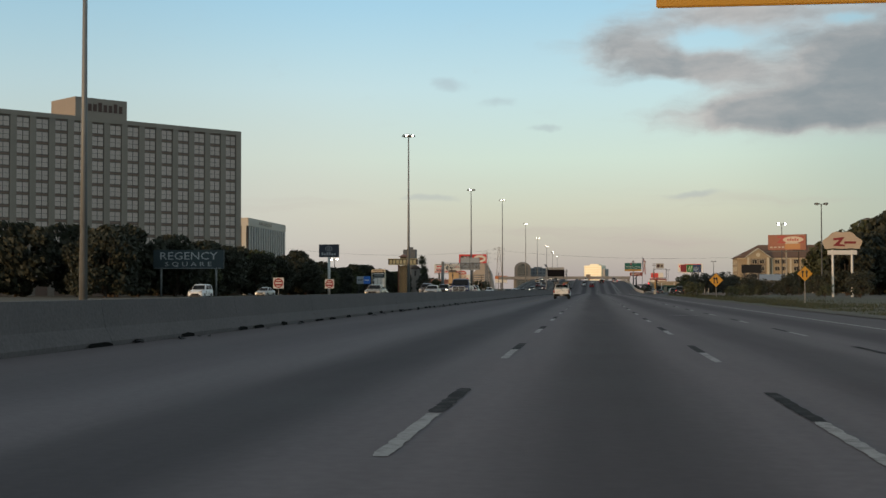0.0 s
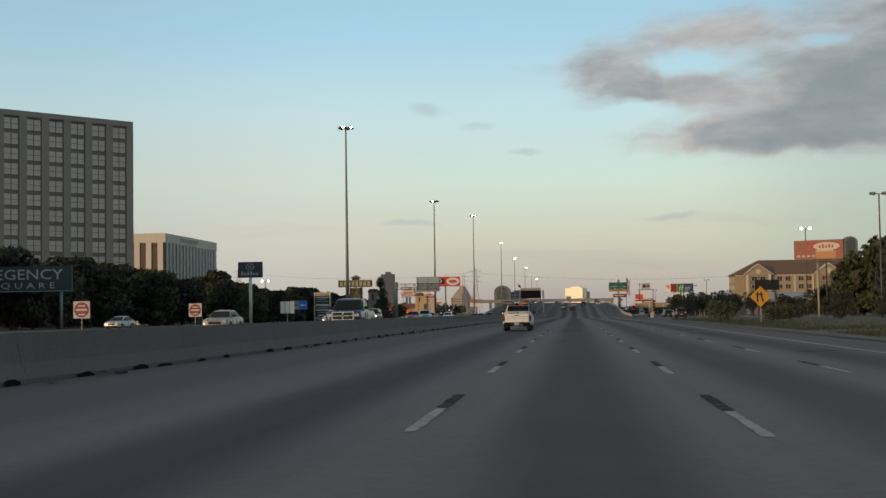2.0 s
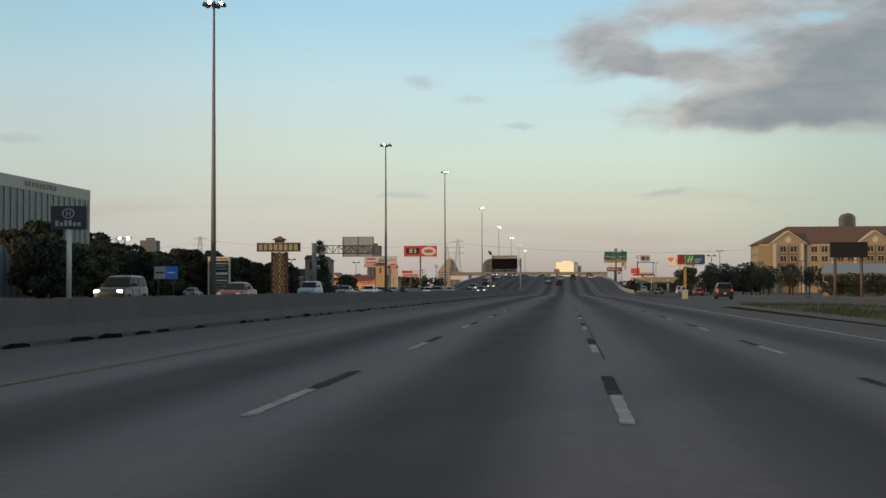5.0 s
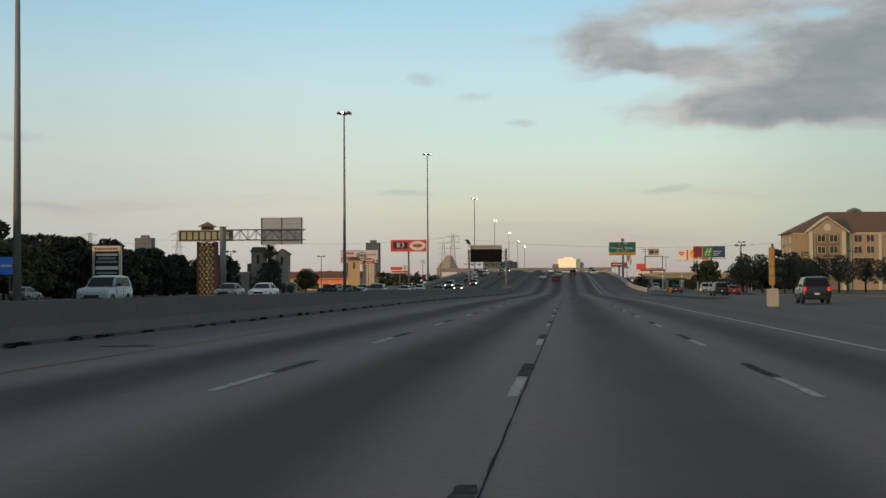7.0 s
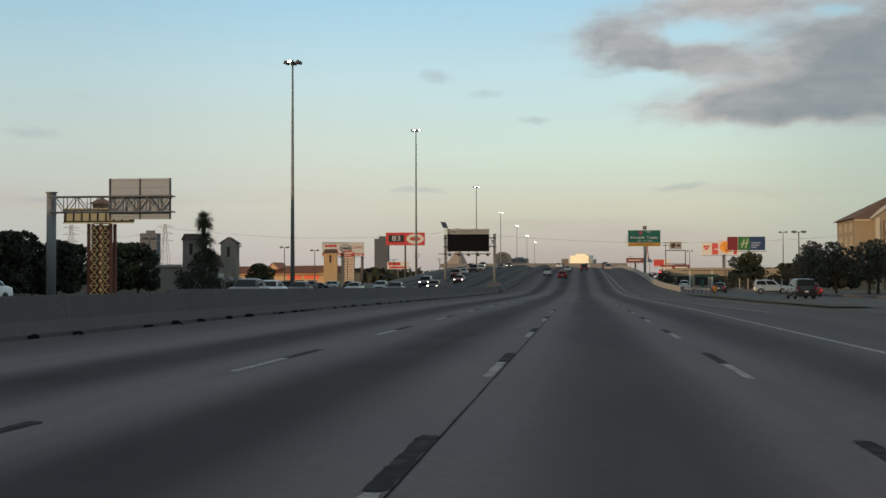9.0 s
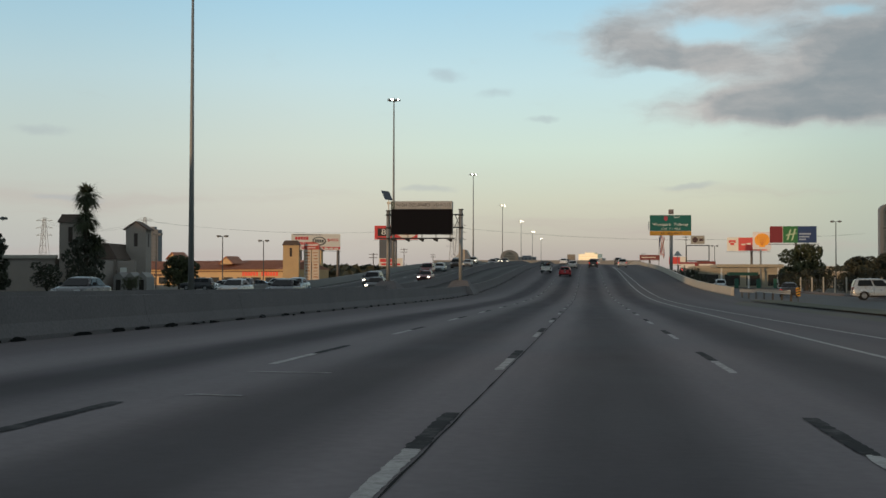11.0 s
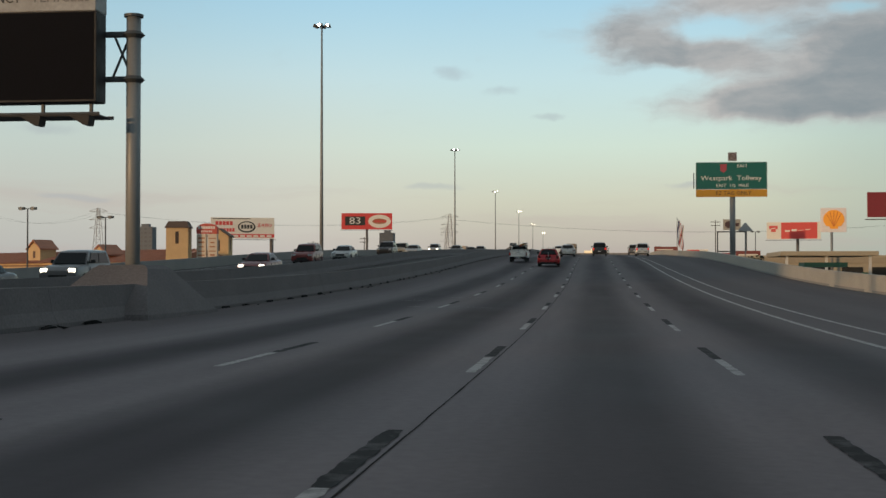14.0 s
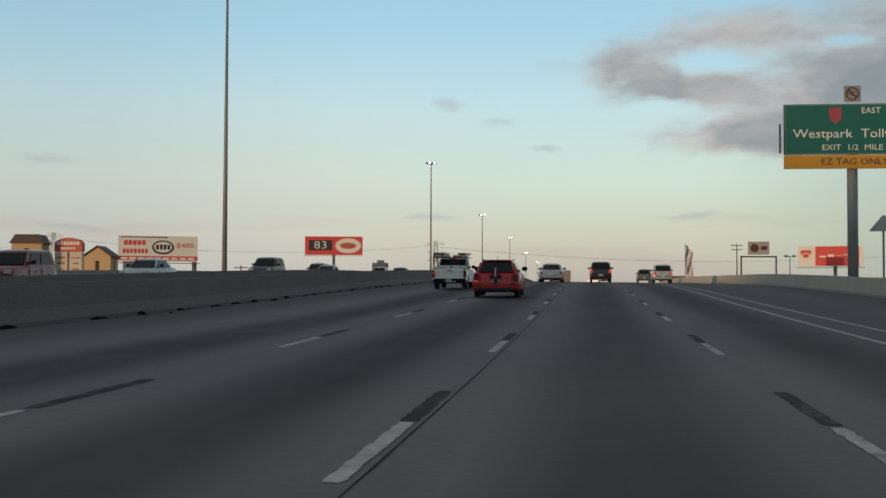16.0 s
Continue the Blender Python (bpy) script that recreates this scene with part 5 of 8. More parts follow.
def olympic_pylon():
    y = 619.5
    e = thing("directory_sign", pose(-60.2, y + 2, ground_z(y)), "white shop directory pylon with a rounded red header", "sign")
    wf = mat("cream_panel", (.50, .42, .34), .6)
    part("left_panel", mk((-1.75, -.12, 0, .7, 0, 8.4), bevel=.04), wf, e)
    part("right_panel", mk((.12, 1.75, 0, .7, 0, 8.4), bevel=.04), wf, e)
    hd = part("header", prism(bmesh.new(), [(-1.75, 8.45), (1.75, 8.45), (1.75, 9.5), (1.2, 9.95), (.4, 10.15), (-.4, 10.15), (-1.2, 9.95), (-1.75, 9.5)], "y", -.1, .8), mat("red_header", (.40, .05, .035), .5), e)
    for z, n, w in ((9.25, 7, .3), (8.7, 6, .2)):
        for i in range(n):
            x = (i - n / 2 + .1) * (w + .12)
            part("letter_shape", mk((x, x + w, -.125, -.105, z, z + w * 1.4)), WHITE, hd)
    r = random.Random(9)
    tr = mat("rust_text", (.30, .13, .07), .6)
    for sx in (-.93, .93):
        for k in range(11):
            w = r.uniform(.7, 1.3)
            part("tenant_panel", mk((sx - w / 2, sx + w / 2, -.02, -.004, .6 + k * .7, .75 + k * .7 + r.uniform(0, .15))), tr, e)


olympic_pylon()
BB_POST = mat("billboard_post", (.13, .12, .115), .7, .2)
# slight emission added to brighten these prints; the boards have no lamps
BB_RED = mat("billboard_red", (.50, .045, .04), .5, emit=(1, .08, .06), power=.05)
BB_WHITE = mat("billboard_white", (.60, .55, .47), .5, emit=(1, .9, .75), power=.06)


def billboard(name, x, y, zc, w, h, label, yaw, faces, posts=((0, .45),), body=None, post_m=None):
    """faces: (material, x0, x1, z0, z1) as shares of the board, printed proud of it."""
    g = ground_z(y)
    e = thing(name, pose(x, y, g, 0, 0, yaw), label, "billboard")
    zb = zc - g - h / 2
    for px, r in posts:
        part("post", tube(bmesh.new(), [(px, .7, -.3), (px, .7, zb + h * .7)], r, 12), post_m or BB_POST, e, smooth=True)
    bd = part("board", mk((-w / 2, w / 2, 0, .5, zb, zb + h), bevel=.03), body or BB_WHITE, e)
    bm = mk((-w / 2 - .3, w / 2 + .3, -.9, -.05, zb - .35, zb - .25))
    part("catwalk", bm, BB_POST, e)
    part("back_frame", mk((-w / 2 + .4, w / 2 - .4, .52, .9, zb + h * .3, zb + h * .4), (-w / 2 + .4, w / 2 - .4, .52, .9, zb + h * .7, zb + h * .8)), BB_POST, e)
    for i, (m, x0, x1, z0, z1) in enumerate(faces):
        if m == "oval":
            pass
        part("print", mk((-w / 2 + w * x0, -w / 2 + w * x1, -.012 - .004 * i, -.002 - .004 * i, zb + h * z0, zb + h * z1)), m, bd)
    return e, bd, zb


def oval_part(parent, cx, cz, rx, rz, y, m, name="oval_print", n=28):
    bm = bmesh.new()
    bm.faces.new([bm.verts.new((cx + rx * math.cos(2 * math.pi * i / n), y, cz + rz * math.sin(2 * math.pi * i / n))) for i in range(n)])
    part(name, bm, m, parent)


def boards_west():
    # digits board: a red board with a pale oval and a two-figure count
    w, h = 18.4, 5.9
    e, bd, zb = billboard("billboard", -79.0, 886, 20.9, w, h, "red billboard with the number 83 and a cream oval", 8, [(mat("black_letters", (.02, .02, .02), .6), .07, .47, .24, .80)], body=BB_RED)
    text_part("83", 3.5, WHITE, bd, rot_face(-4.2, -.03, zb + 3.05), width=4.0)
    oval_part(bd, 4.6, zb + h / 2, 4.1, 2.4, -.03, BB_WHITE)
    oval_part(bd, 4.6, zb + h / 2, 2.6, 1.0, -.04, mat("brown_print", (.35, .12, .06), .5))
    for i in range(5):
        part("letter_shape", mk((2.9 + i * .9, 3.5 + i * .9, -.055, -.045, zb + 2.6, zb + 3.3)), BB_RED, bd)
    # pale board with red lettering
    w, h = 14.3, 4.7
    k = mat("black_letters", (.02, .02, .02), .6)
    rows = [(k, .03, .62, .93, .965), (BB_RED, .0, 1.0, .05, .21)]
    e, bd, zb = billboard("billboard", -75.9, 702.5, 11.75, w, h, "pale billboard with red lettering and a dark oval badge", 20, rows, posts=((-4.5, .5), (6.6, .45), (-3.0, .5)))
    for i in range(5):
        part("letter_shape", mk((-6.1 + i * .8, -5.45 + i * .8, -.02, -.008, zb + 3.0, zb + 3.85)), BB_RED, bd)
    for i in range(7):
        part("letter_shape", mk((-6.3 + i * .66, -5.8 + i * .66, -.02, -.008, zb + 1.5, zb + 2.3)), BB_RED, bd)
    oval_part(bd, .9, zb + 2.6, 2.0, 1.3, -.03, k)
    oval_part(bd, .9, zb + 2.65, 1.65, 1.0, -.036, BB_WHITE)
    for i in range(4):
        part("letter_shape", mk((-.35 + i * .68, .15 + i * .68, -.05, -.04, zb + 2.2, zb + 3.1)), k, bd)
    text_part("$480", 1.25, BB_RED, bd, rot_face(4.9, -.03, zb + 2.95), width=3.2)
    for i in range(9):
        part("letter_shape", mk((-6.6 + i * 1.5, -5.5 + i * 1.5, -.045, -.035, zb + .35, zb + .75)), BB_WHITE, bd)
    # low red and white shop signs farther on
    billboard("billboard", -96, 985, 9.5, 12, 4.0, "small orange and white roadside board", 8, [(BB_RED, .05, .6, .5, .92), (BB_RED, .1, .9, .1, .35)])
    billboard("billboard", -68, 1000, 8.0, 9, 5.0, "orange and white shop board far off", 8, [(mat("orange_print", (.5, .16, .05), .5), .0, 1.0, .55, 1.0)])


boards_west()


def lattice_pylon(x, y, top, w=7.0):
    g = ground_z(y)
    e = thing("power_pylon", pose(x, y, g), "grey steel lattice power pylon far off", "pylon", "power pylons")
    H = top - g
    bm = bmesh.new()
    pts = lambda z: w / 2 * (1 - .82 * z / H)
    for sx, sy in ((-1, -1), (1, -1), (1, 1), (-1, 1)):
        tube(bm, [(sx * pts(0), sy * pts(0), 0), (sx * pts(H), sy * pts(H), H)], .16, 4)
    n = 9
    for i in range(n):
        z0, z1 = H * i / n, H * (i + 1) / n
        a, b = pts(z0), pts(z1)
        tube(bm, [(-a, -a, z0), (b, -b, z1)], .09, 4)
        tube(bm, [(a, -a, z0), (-b, -b, z1)], .09, 4)
        tube(bm, [(-b, -b, z1), (b, -b, z1)], .09, 4)
    # steel is paled in colour to stand for the haze at this distance
    pale = mat("hazy_pylon_steel", (.30, .29, .28), .7)
    part("tower", bm, pale, e)
    for k in (.72, .84, .96):
        bm = bmesh.new()
        tube(bm, [(-w * .75, 0, H * k), (w * .75, 0, H * k)], .13, 4)
        tube(bm, [(-w * .75, 0, H * k), (0, 0, H * (k + .05))], .07, 4)
        tube(bm, [(w * .75, 0, H * k), (0, 0, H * (k + .05))], .07, 4)
        part("cross_arm", bm, pale, e)
    return (x, y, g + H)


P = [lattice_pylon(-330, 1110, 38), lattice_pylon(-269, 1118, 38.5), lattice_pylon(-84, 1210, 38.5), lattice_pylon(-118, 1500, 42)]


def wires(a, b, dz, name="power_line"):
    bm = bmesh.new()
    for off in (-4, 4):
        pts = []
        for i in range(13):
            s = i / 12
            pts.append((a[0] + (b[0] - a[0]) * s + off * .2, a[1] + (b[1] - a[1]) * s + off, (a[2] + (b[2] - a[2]) * s) - dz - 6 * 4 * s * (1 - s)))
        tube(bm, pts, .03, 4)
    tagged(link(name, bm, STEEL_D), "thin sagging dark power lines", "cable")


wires(P[1], P[2], 2), wires(P[0], P[1], 2), wires(P[2], (190, 1260, 36), 3)


# ---- right-hand side ----
def gabled_hotel():
    x0, y0 = 55.3, 522.0
    z0 = ground_z(520)
    e = thing("gabled_hotel", pose(x0, y0, z0), "four-storey cream hotel with gables and a brown hipped roof", "building")
    W, Dp, H = 48.0, 18.0, 13.5
    part("wall", mk((0, W, 0, Dp, 0, H)), CREAM, e)
    roofm = mat("brown_shingle", (.15, .085, .055), .85, var=.2, scale=.6, fine=6)
    bm = bmesh.new()
    b = [bm.verts.new(p) for p in ((-.8, -.8, H), (W + .8, -.8, H), (W + .8, Dp + .8, H), (-.8, Dp + .8, H))]
    t = [bm.verts.new(p) for p in ((9, Dp / 2, H + 5.2), (W - 9, Dp / 2, H + 5.2))]
    bm.faces.new(b[::-1]), bm.faces.new((b[0], b[1], t[1], t[0])), bm.faces.new((b[2], b[3], t[0], t[1])), bm.faces.new((b[1], b[2], t[1])), bm.faces.new((b[3], b[0], t[0]))
    part("roof", bm, roofm, e, "brown shingle roof")
    trim = mat("cream_trim", (.52, .47, .36), .8)
    pair = shared_window(1.9, 1.75, trim, mat("hotel_pane", (.045, .038, .034), .2, var=.4, per_object=.5), bars=1, cross=False)
    FH = 2.65
    rows = [H - 1.5 - FH * k - .875 for k in range(4)]
    for gx in (3.1, 26.6):
        g = part("gable", prism(bmesh.new(), [(gx, 0), (gx + 9, 0), (gx + 9, H), (gx + 4.5, H + 3.2), (gx, H)], "y", -1.6, .02), CREAM, e)
        part("gable_roof", prism(bmesh.new(), [(gx - .5, H - .2), (gx + 4.5, H + 3.35), (gx + 9.5, H - .2), (gx + 9.5, H + .1), (gx + 4.5, H + 3.7), (gx - .5, H + .1)], "y", -2.0, 3.0), trim, e)
        oval_part(g, gx + 4.5, H + 1.1, .8, .8, -1.62, trim, "round_vent")
        for px in (gx + .75, gx + 8.25):
            part("pilaster", mk((px - .4, px + .4, -1.95, -1.602, 0, H + .1), bevel=.03), trim, e)
        # flat panel proud of the wall; the recess's shade is in its darker siding
        part("bay_shade_panel", mk((gx + 1.75, gx + 7.25, -1.66, -1.61, 0, H - .4)), mat("shaded_siding", (.17, .13, .095), .85, var=.15), e)
        for zz in rows:
            for wx in (gx + 3.1, gx + 5.9):
                add_window(pair, e, pose(wx, -1.74, zz))
                part("window_rail", mk((wx - 1.0, wx + 1.0, -1.92, -1.84, zz - .12, zz + .16), bevel=.01), CREAM, e)
    for zz in rows:
        for wx in (14.9, 17.7, 22.0, 24.7, 38.0, 40.8, 45.0):
            add_window(pair, e, pose(wx, -.06, zz))
            part("window_rail", mk((wx - 1.0, wx + 1.0, -.22, -.14, zz - .12, zz + .16), bevel=.01), CREAM, e)
    for px in (13.0, 19.9, 26.0, 36.4, 43.0, W - .5):
        part("pilaster", mk((px - .35, px + .35, -.32, -.002, 0, H - .3), bevel=.03), trim, e)
    part("eave_band", mk((-.1, W + .1, -.2, -.003, H - .45, H - .02)), trim, e)
    for wy in (4, 9, 14):
        for fl in range(4):
            add_window(pair, e, pose(-.06, wy, rows[fl], 0, 0, -90))


gabled_hotel()


def boards_east():
    org = mat("orange_board", (.26, .095, .06), .6, var=.3, scale=.6)
    e, bd, zb = billboard("billboard", 38.0, 268.3, 10.25, 7.8, 3.0, "orange and red billboard lit from above", -30,
                          [(mat("red_swash", (.26, .045, .035), .5), .38, .95, .45, .9), (mat("yellow_swash", (.38, .17, .05), .5), .45, .85, .05, .40), (mat("grey_print", (.42, .36, .3), .5), .45, .80, .40, .62)], body=org,
                          posts=((-.4, .17),), post_m=CONC_L)
    oval_part(bd, 1.3, zb + 2.0, 2.1, .62, -.035, mat("cream_print", (.50, .42, .34), .5))
    red_ink = mat("script_red", (.33, .03, .03), .5)
    part("script_stroke", prism(bmesh.new(), [(-1.9, zb + 2.7), (-.3, zb + 2.8), (-1.2, zb + 1.7), (-.2, zb + 1.6), (-.3, zb + 1.35), (-2.0, zb + 1.4), (-1.0, zb + 2.45), (-1.9, zb + 2.4)], "y", -.05, -.036), red_ink, bd)
    for i in range(5):
        part("script_stroke", mk((.1 + i * .5, .4 + i * .5, -.05, -.04, zb + 1.75, zb + 2.15 + .15 * (i % 2))), red_ink, bd)
    for i in range(4):
        part("letter_bar", mk((-3.4 + i * .8, -2.9 + i * .8, -.05, -.02, zb + .4, zb + .7)), mat("grey_print", (.2, .2, .2), .5), bd)
    e, bd, zb = billboard("billboard", 36.3, 312.2, 5.7, 4.5, 1.9, "black electronic board on a pale plinth", 0, [], body=BLACK, posts=((-1.6, .2), (1.6, .2)))
    e = thing("shed", pose(46.0, 375, ground_z(375)), "low pale blue-grey metal shed behind the trees", "building")
    part("wall", mk((0, 11.5, 0, 6, 0, 3.9)), CONC_M, e)
    part("roof", prism(bmesh.new(), [(-.3, 3.9), (3.2, 5.6), (6.3, 3.9)], "x", -.3, 11.8), mat("pale_metal_roof", (.26, .29, .32), .5, .2), e, "pale blue-grey metal roof")
    # red, green and blue hotel board
    e, bd, zb = billboard("billboard", 41.9, 580.0, 9.75, 8.7, 3.15, "red, green and blue box sign on a steel post", -2,
                          [(mat("sign_red", (.20, .02, .025), .5), .0, .275, .0, 1.0), (mat("sign_green", (.03, .16, .045), .5), .285, .60, .0, 1.0), (mat("sign_blue", (.02, .045, .13), .5), .60, 1.0, .0, 1.0)], posts=((.6, .22),))
    pale = mat("pale_green_mark", (.45, .55, .35), .5)
    for pts in ([(-1.2, .55), (-.9, .55), (-.3, 2.55), (-.6, 2.55)], [(-.36, .45), (-.06, .45), (.54, 2.65), (.24, 2.65)], [(-1.3, 1.3), (.6, 1.7), (.6, 1.9), (-1.3, 1.55)]):
        part("stroke", prism(bmesh.new(), [(p[0], zb + p[1]) for p in pts], "y", -.05, -.03), pale, bd)
    for z, w in ((1.55, 2.2), (1.0, 1.9), (.5, 1.3)):
        part("letter_bar", mk((1.1, 1.1 + w, -.04, -.02, zb + z, zb + z + .28)), mat("pale_blue_mark", (.30, .36, .45), .5), bd)
    # fuel station sign: an orange fan on a white box
    e, cab, zb = box_sign("fuel_sign", 43.4, 638, 10.25, 4.2, 4.1, .6, mat("white_backlit", (.62, .54, .50), .5, emit=(1, .85, .75), power=.10), "orange fan-shaped mark on a pale lit box on a pole", posts=((-.3, .22),))
    pts = [(-.55, -1.45), (.55, -1.45), (.7, -1.1), (1.3, -1.0)]
    fan = [(1.75 * math.cos(radians(a)), .1 + 1.6 * math.sin(radians(a))) for a in range(-15, 196, 14)]
    outline = [(-.6, -1.5), (.6, -1.5), (.72, -1.1), (1.25, -1.0)] + fan + [(-1.25, -1.0), (-.72, -1.1)]
    part("fan_shape", prism(bmesh.new(), [(p[0], zb + 2.05 + p[1]) for p in outline], "y", -.08, -.01), mat("orange_fan", (.62, .22, .015), .5, emit=(1, .42, .05), power=.25), cab)
    for a in (-50, -25, 0, 25, 50):
        part("fan_rib", prism(bmesh.new(), [(-.03, zb + .9), (.03, zb + .9), (1.55 * math.sin(radians(a)) + .05, zb + 2.2 + 1.35 * math.cos(radians(a))), (1.55 * math.sin(radians(a)) - .05, zb + 2.2 + 1.35 * math.cos(radians(a)))], "y", -.10, -.081), mat("fan_line", (.45, .06, .02), .5), cab)
    # phone billboard
    e, bd, zb = billboard("billboard", 54.6, 762, 12.7, 13.6, 4.4, "white and red billboard with a red telephone mark", -12,
                          [(BB_RED, .27, .94, .02, .98)], posts=((1.0, .4),))
    for b in ((-6.2, -4.0, 2.9, 3.5), (-6.2, -5.7, 2.6, 3.0), (-4.5, -4.0, 2.6, 3.0), (-5.7, -4.5, 1.9, 2.7)):
        part("phone_mark", mk((b[0], b[1], -.03, -.012, zb + b[2], zb + b[3])), BB_RED, bd)
    for i in range(4):
        part("script_stroke", mk((-2.2 + i * 1.7, -.9 + i * 1.7, -.03, -.012, zb + 1.9 + .15 * i, zb + 2.3 + .25 * (i % 2))), BB_WHITE, bd)
    # small pale board on a frame with a red strip below
    e = thing("framed_sign", pose(36.6, 739.0, ground_z(743)), "pale sign on a dark steel frame with a red strip below", "sign")
    part("frame", mk((-3.6, -3.3, 0, .3, 0, 12.2), (3.3, 3.6, 0, .3, 0, 12.2), (-3.6, 3.6, 0, .3, 12.2, 12.5), (-3.6, 3.6, 0, .3, 7.4, 7.7)), STEEL_D, e)
    pn = part("panel", mk((-2.1, 2.1, 0, .3, 12.8, 15.4)), mat("tan_panel", (.30, .28, .24), .6), e)
    oval_part(pn, -.8, 14.1, .85, .85, -.01, mat("dark_mark", (.06, .03, .03), .6))
    part("letter_bar", mk((.5, 1.7, -.02, -.005, 13.7, 14.5)), MATS["dark_mark"], pn)
    part("red_strip", mk((-5.4, .8, -.1, .2, 5.9, 7.2)), mat("dark_red_strip", (.25, .03, .03), .5), e, "dark red strip sign")
    # cluster of red boards along the frontage
    billboard("billboard", 29, 900, 10.6, 8.5, 2.2, "long low dull red roadside board", -5, [(BB_WHITE, .1, .8, .45, .6)], body=mat("dull_red_board", (.16, .035, .03), .6))
    billboard("billboard", 47, 990, 10.5, 9, 4, "red and white roadside board", -5, [(BB_RED, .0, .6, .1, .95)])
    billboard("billboard", 35, 690, 5.2, 5, 1.8, "small dull red shop board", -5, [(BB_WHITE, .1, .9, .35, .6)], body=MATS["dull_red_board"])
    billboard("billboard", 30.7, 700, 3.5, 4, 4, "white shop board with dark rows", 0, [(STEEL_D, .1, .9, .6, .7), (STEEL_D, .1, .9, .3, .4)])
    # cloud-shaped restaurant sign on two white posts
    g = ground_z(250)
    e = thing("restaurant_sign", pose(34.6, 191, ground_z(191)) @ Matrix.Scale(.765, 4), "cream scalloped restaurant sign on two white posts", "sign")
    for x in (-1.7, 1.7):
        part("post", tube(bmesh.new(), [(x, 0, 0), (x, 0, 8.6)], .22, 10), WHITE, e)
    hump = [(3.4 * math.cos(radians(a)) * (1 + .06 * math.sin(radians(a * 7))), 9.6 + 2.3 * max(-.35, math.sin(radians(a))) * (1 + .06 * math.sin(radians(a * 7)))) for a in range(0, 360, 10)]
    bd = part("board", prism(bmesh.new(), hump, "y", -.3, .3), mat("cream_board", (.45, .36, .27), .6), e)
    part("red_mark", prism(bmesh.new(), [(-1.6, 10.7), (.4, 10.9), (-.6, 9.6), (.5, 9.5), (.4, 9.2), (-1.7, 9.3), (-.5, 10.4), (-1.6, 10.3)], "y", -.36, -.31), RED_S, bd)
    part("script_stroke", mk((.3, 2.4, -.35, -.31, 9.7, 10.1)), RED_S, bd)
    part("lower_board", mk((-2.6, 2.6, -.2, .2, 7.7, 8.5), bevel=.05), WHITE, e)


boards_east()


def fuel_station():
    g = ground_z(560)
    e = thing("fuel_station", pose(0, 0, g), "low cream shop and canopy behind the frontage road", "building")
    cr = mat("cream_canopy", (.34, .29, .21), .7)
    part("canopy", mk((29.5, 43, 600, 616, 4.3, 4.95), bevel=.05), cr, e)
    for x in (30.5, 36, 42):
        part("column", mk((x - .18, x + .18, 601, 601.4, 0, 4.3)), WHITE, e)
    part("shop", mk((28, 60, 640, 660, 0, 5.0)), cr, e)
    part("shop_band", mk((27.9, 60, 639.8, 639.99, 3.6, 4.6)), mat("tan_wall", (.30, .25, .18), .85), e)
    for i in range(6):
        part("shop_window", mk((30 + i * 5, 33.5 + i * 5, 639.85, 639.99, .4, 3.0)), mat("shop_glass", (.03, .028, .025), .2), e)
    for i, x in enumerate((30.5, 33.5, 38, 41.5)):
        part("pump", mk((x, x + .8, 604, 604.6, 0, 2.0), bevel=.05), mat("green_pump", (.03, .14, .09), .5), e)
    part("green_canopy", mk((30.5, 36, 585, 590, 2.6, 3.2)), mat("green_awning", (.02, .085, .055), .6), e)
    e = thing("long_low_building", pose(75, 690, ground_z(690)), "long low tan warehouse behind the fuel station", "building")
    part("wall", mk((-40, 60, 0, 30, 0, 3.9)), mat("tan_wall", (.30, .25, .18), .85), e)
    part("roof_edge", mk((-40.2, 60.2, -.2, .0, 3.6, 4.2)), CONC_L, e)
    for i in range(14):
        part("window", mk((-36 + i * 6.5, -33 + i * 6.5, -.06, -.005, 1.2, 2.8)), mat("shop_glass", (.03, .028, .025), .2), e)


fuel_station()


def post_fence():
    g = ground_z(470)
    e = thing("post_fence", pose(0, 0, g), "row of pale posts with thin dark railings", "fence")
    for i in range(9):
        x = 31.0 + i * 1.4
        y = 500 - i * .4
        ps = part("post", mk((x - .09, x + .09, y - .09, y + .09, 0, 1.95), bevel=.02), CONC_L, e)
        part("post_cap", tube(bmesh.new(), [(x, y, 1.95), (x, y, 2.1)], [.13, .07], 8), CONC_L, ps)
    for z in (.3, 1.75):
        part("rail", tube(bmesh.new(), [(31.0, 500, z), (42.2, 496.8, z)], .03, 6), STEEL_D, e)
    for i in range(54):
        x = 31.1 + i * .205
        y = 500 - (x - 31.0) / 3.5
        part("picket", mk((x - .015, x + .015, y - .015, y + .015, .3, 1.75)), STEEL_D, e)


post_fence()


def utility_pole(x, y, h, arms=2, label="wooden utility pole with crossarms"):
    g = ground_z(y)
    e = thing("utility_pole", pose(x, y, g), label, "pole", "utility poles")
    part("pole", tube(bmesh.new(), [(0, 0, 0), (0, 0, h)], [.16, .1], 8), BARK, e)
    for i in range(arms):
        part("crossarm", mk((-1.2, 1.2, -.06, .06, h - .5 - i * .9, h - .36 - i * .9)), BARK, e)
        for x in (-1.05, -.5, .5, 1.05):
            part("insulator", tube(bmesh.new(), [(x, 0, h - .36 - i * .9), (x, 0, h - .2 - i * .9)], .05, 6), STEEL, e)


for x, y, h in ((34.5, 760, 16), (-58, 760, 12), (-60, 860, 12), (-57, 690, 9), (45, 300, 11)):
    utility_pole(x, y, h)


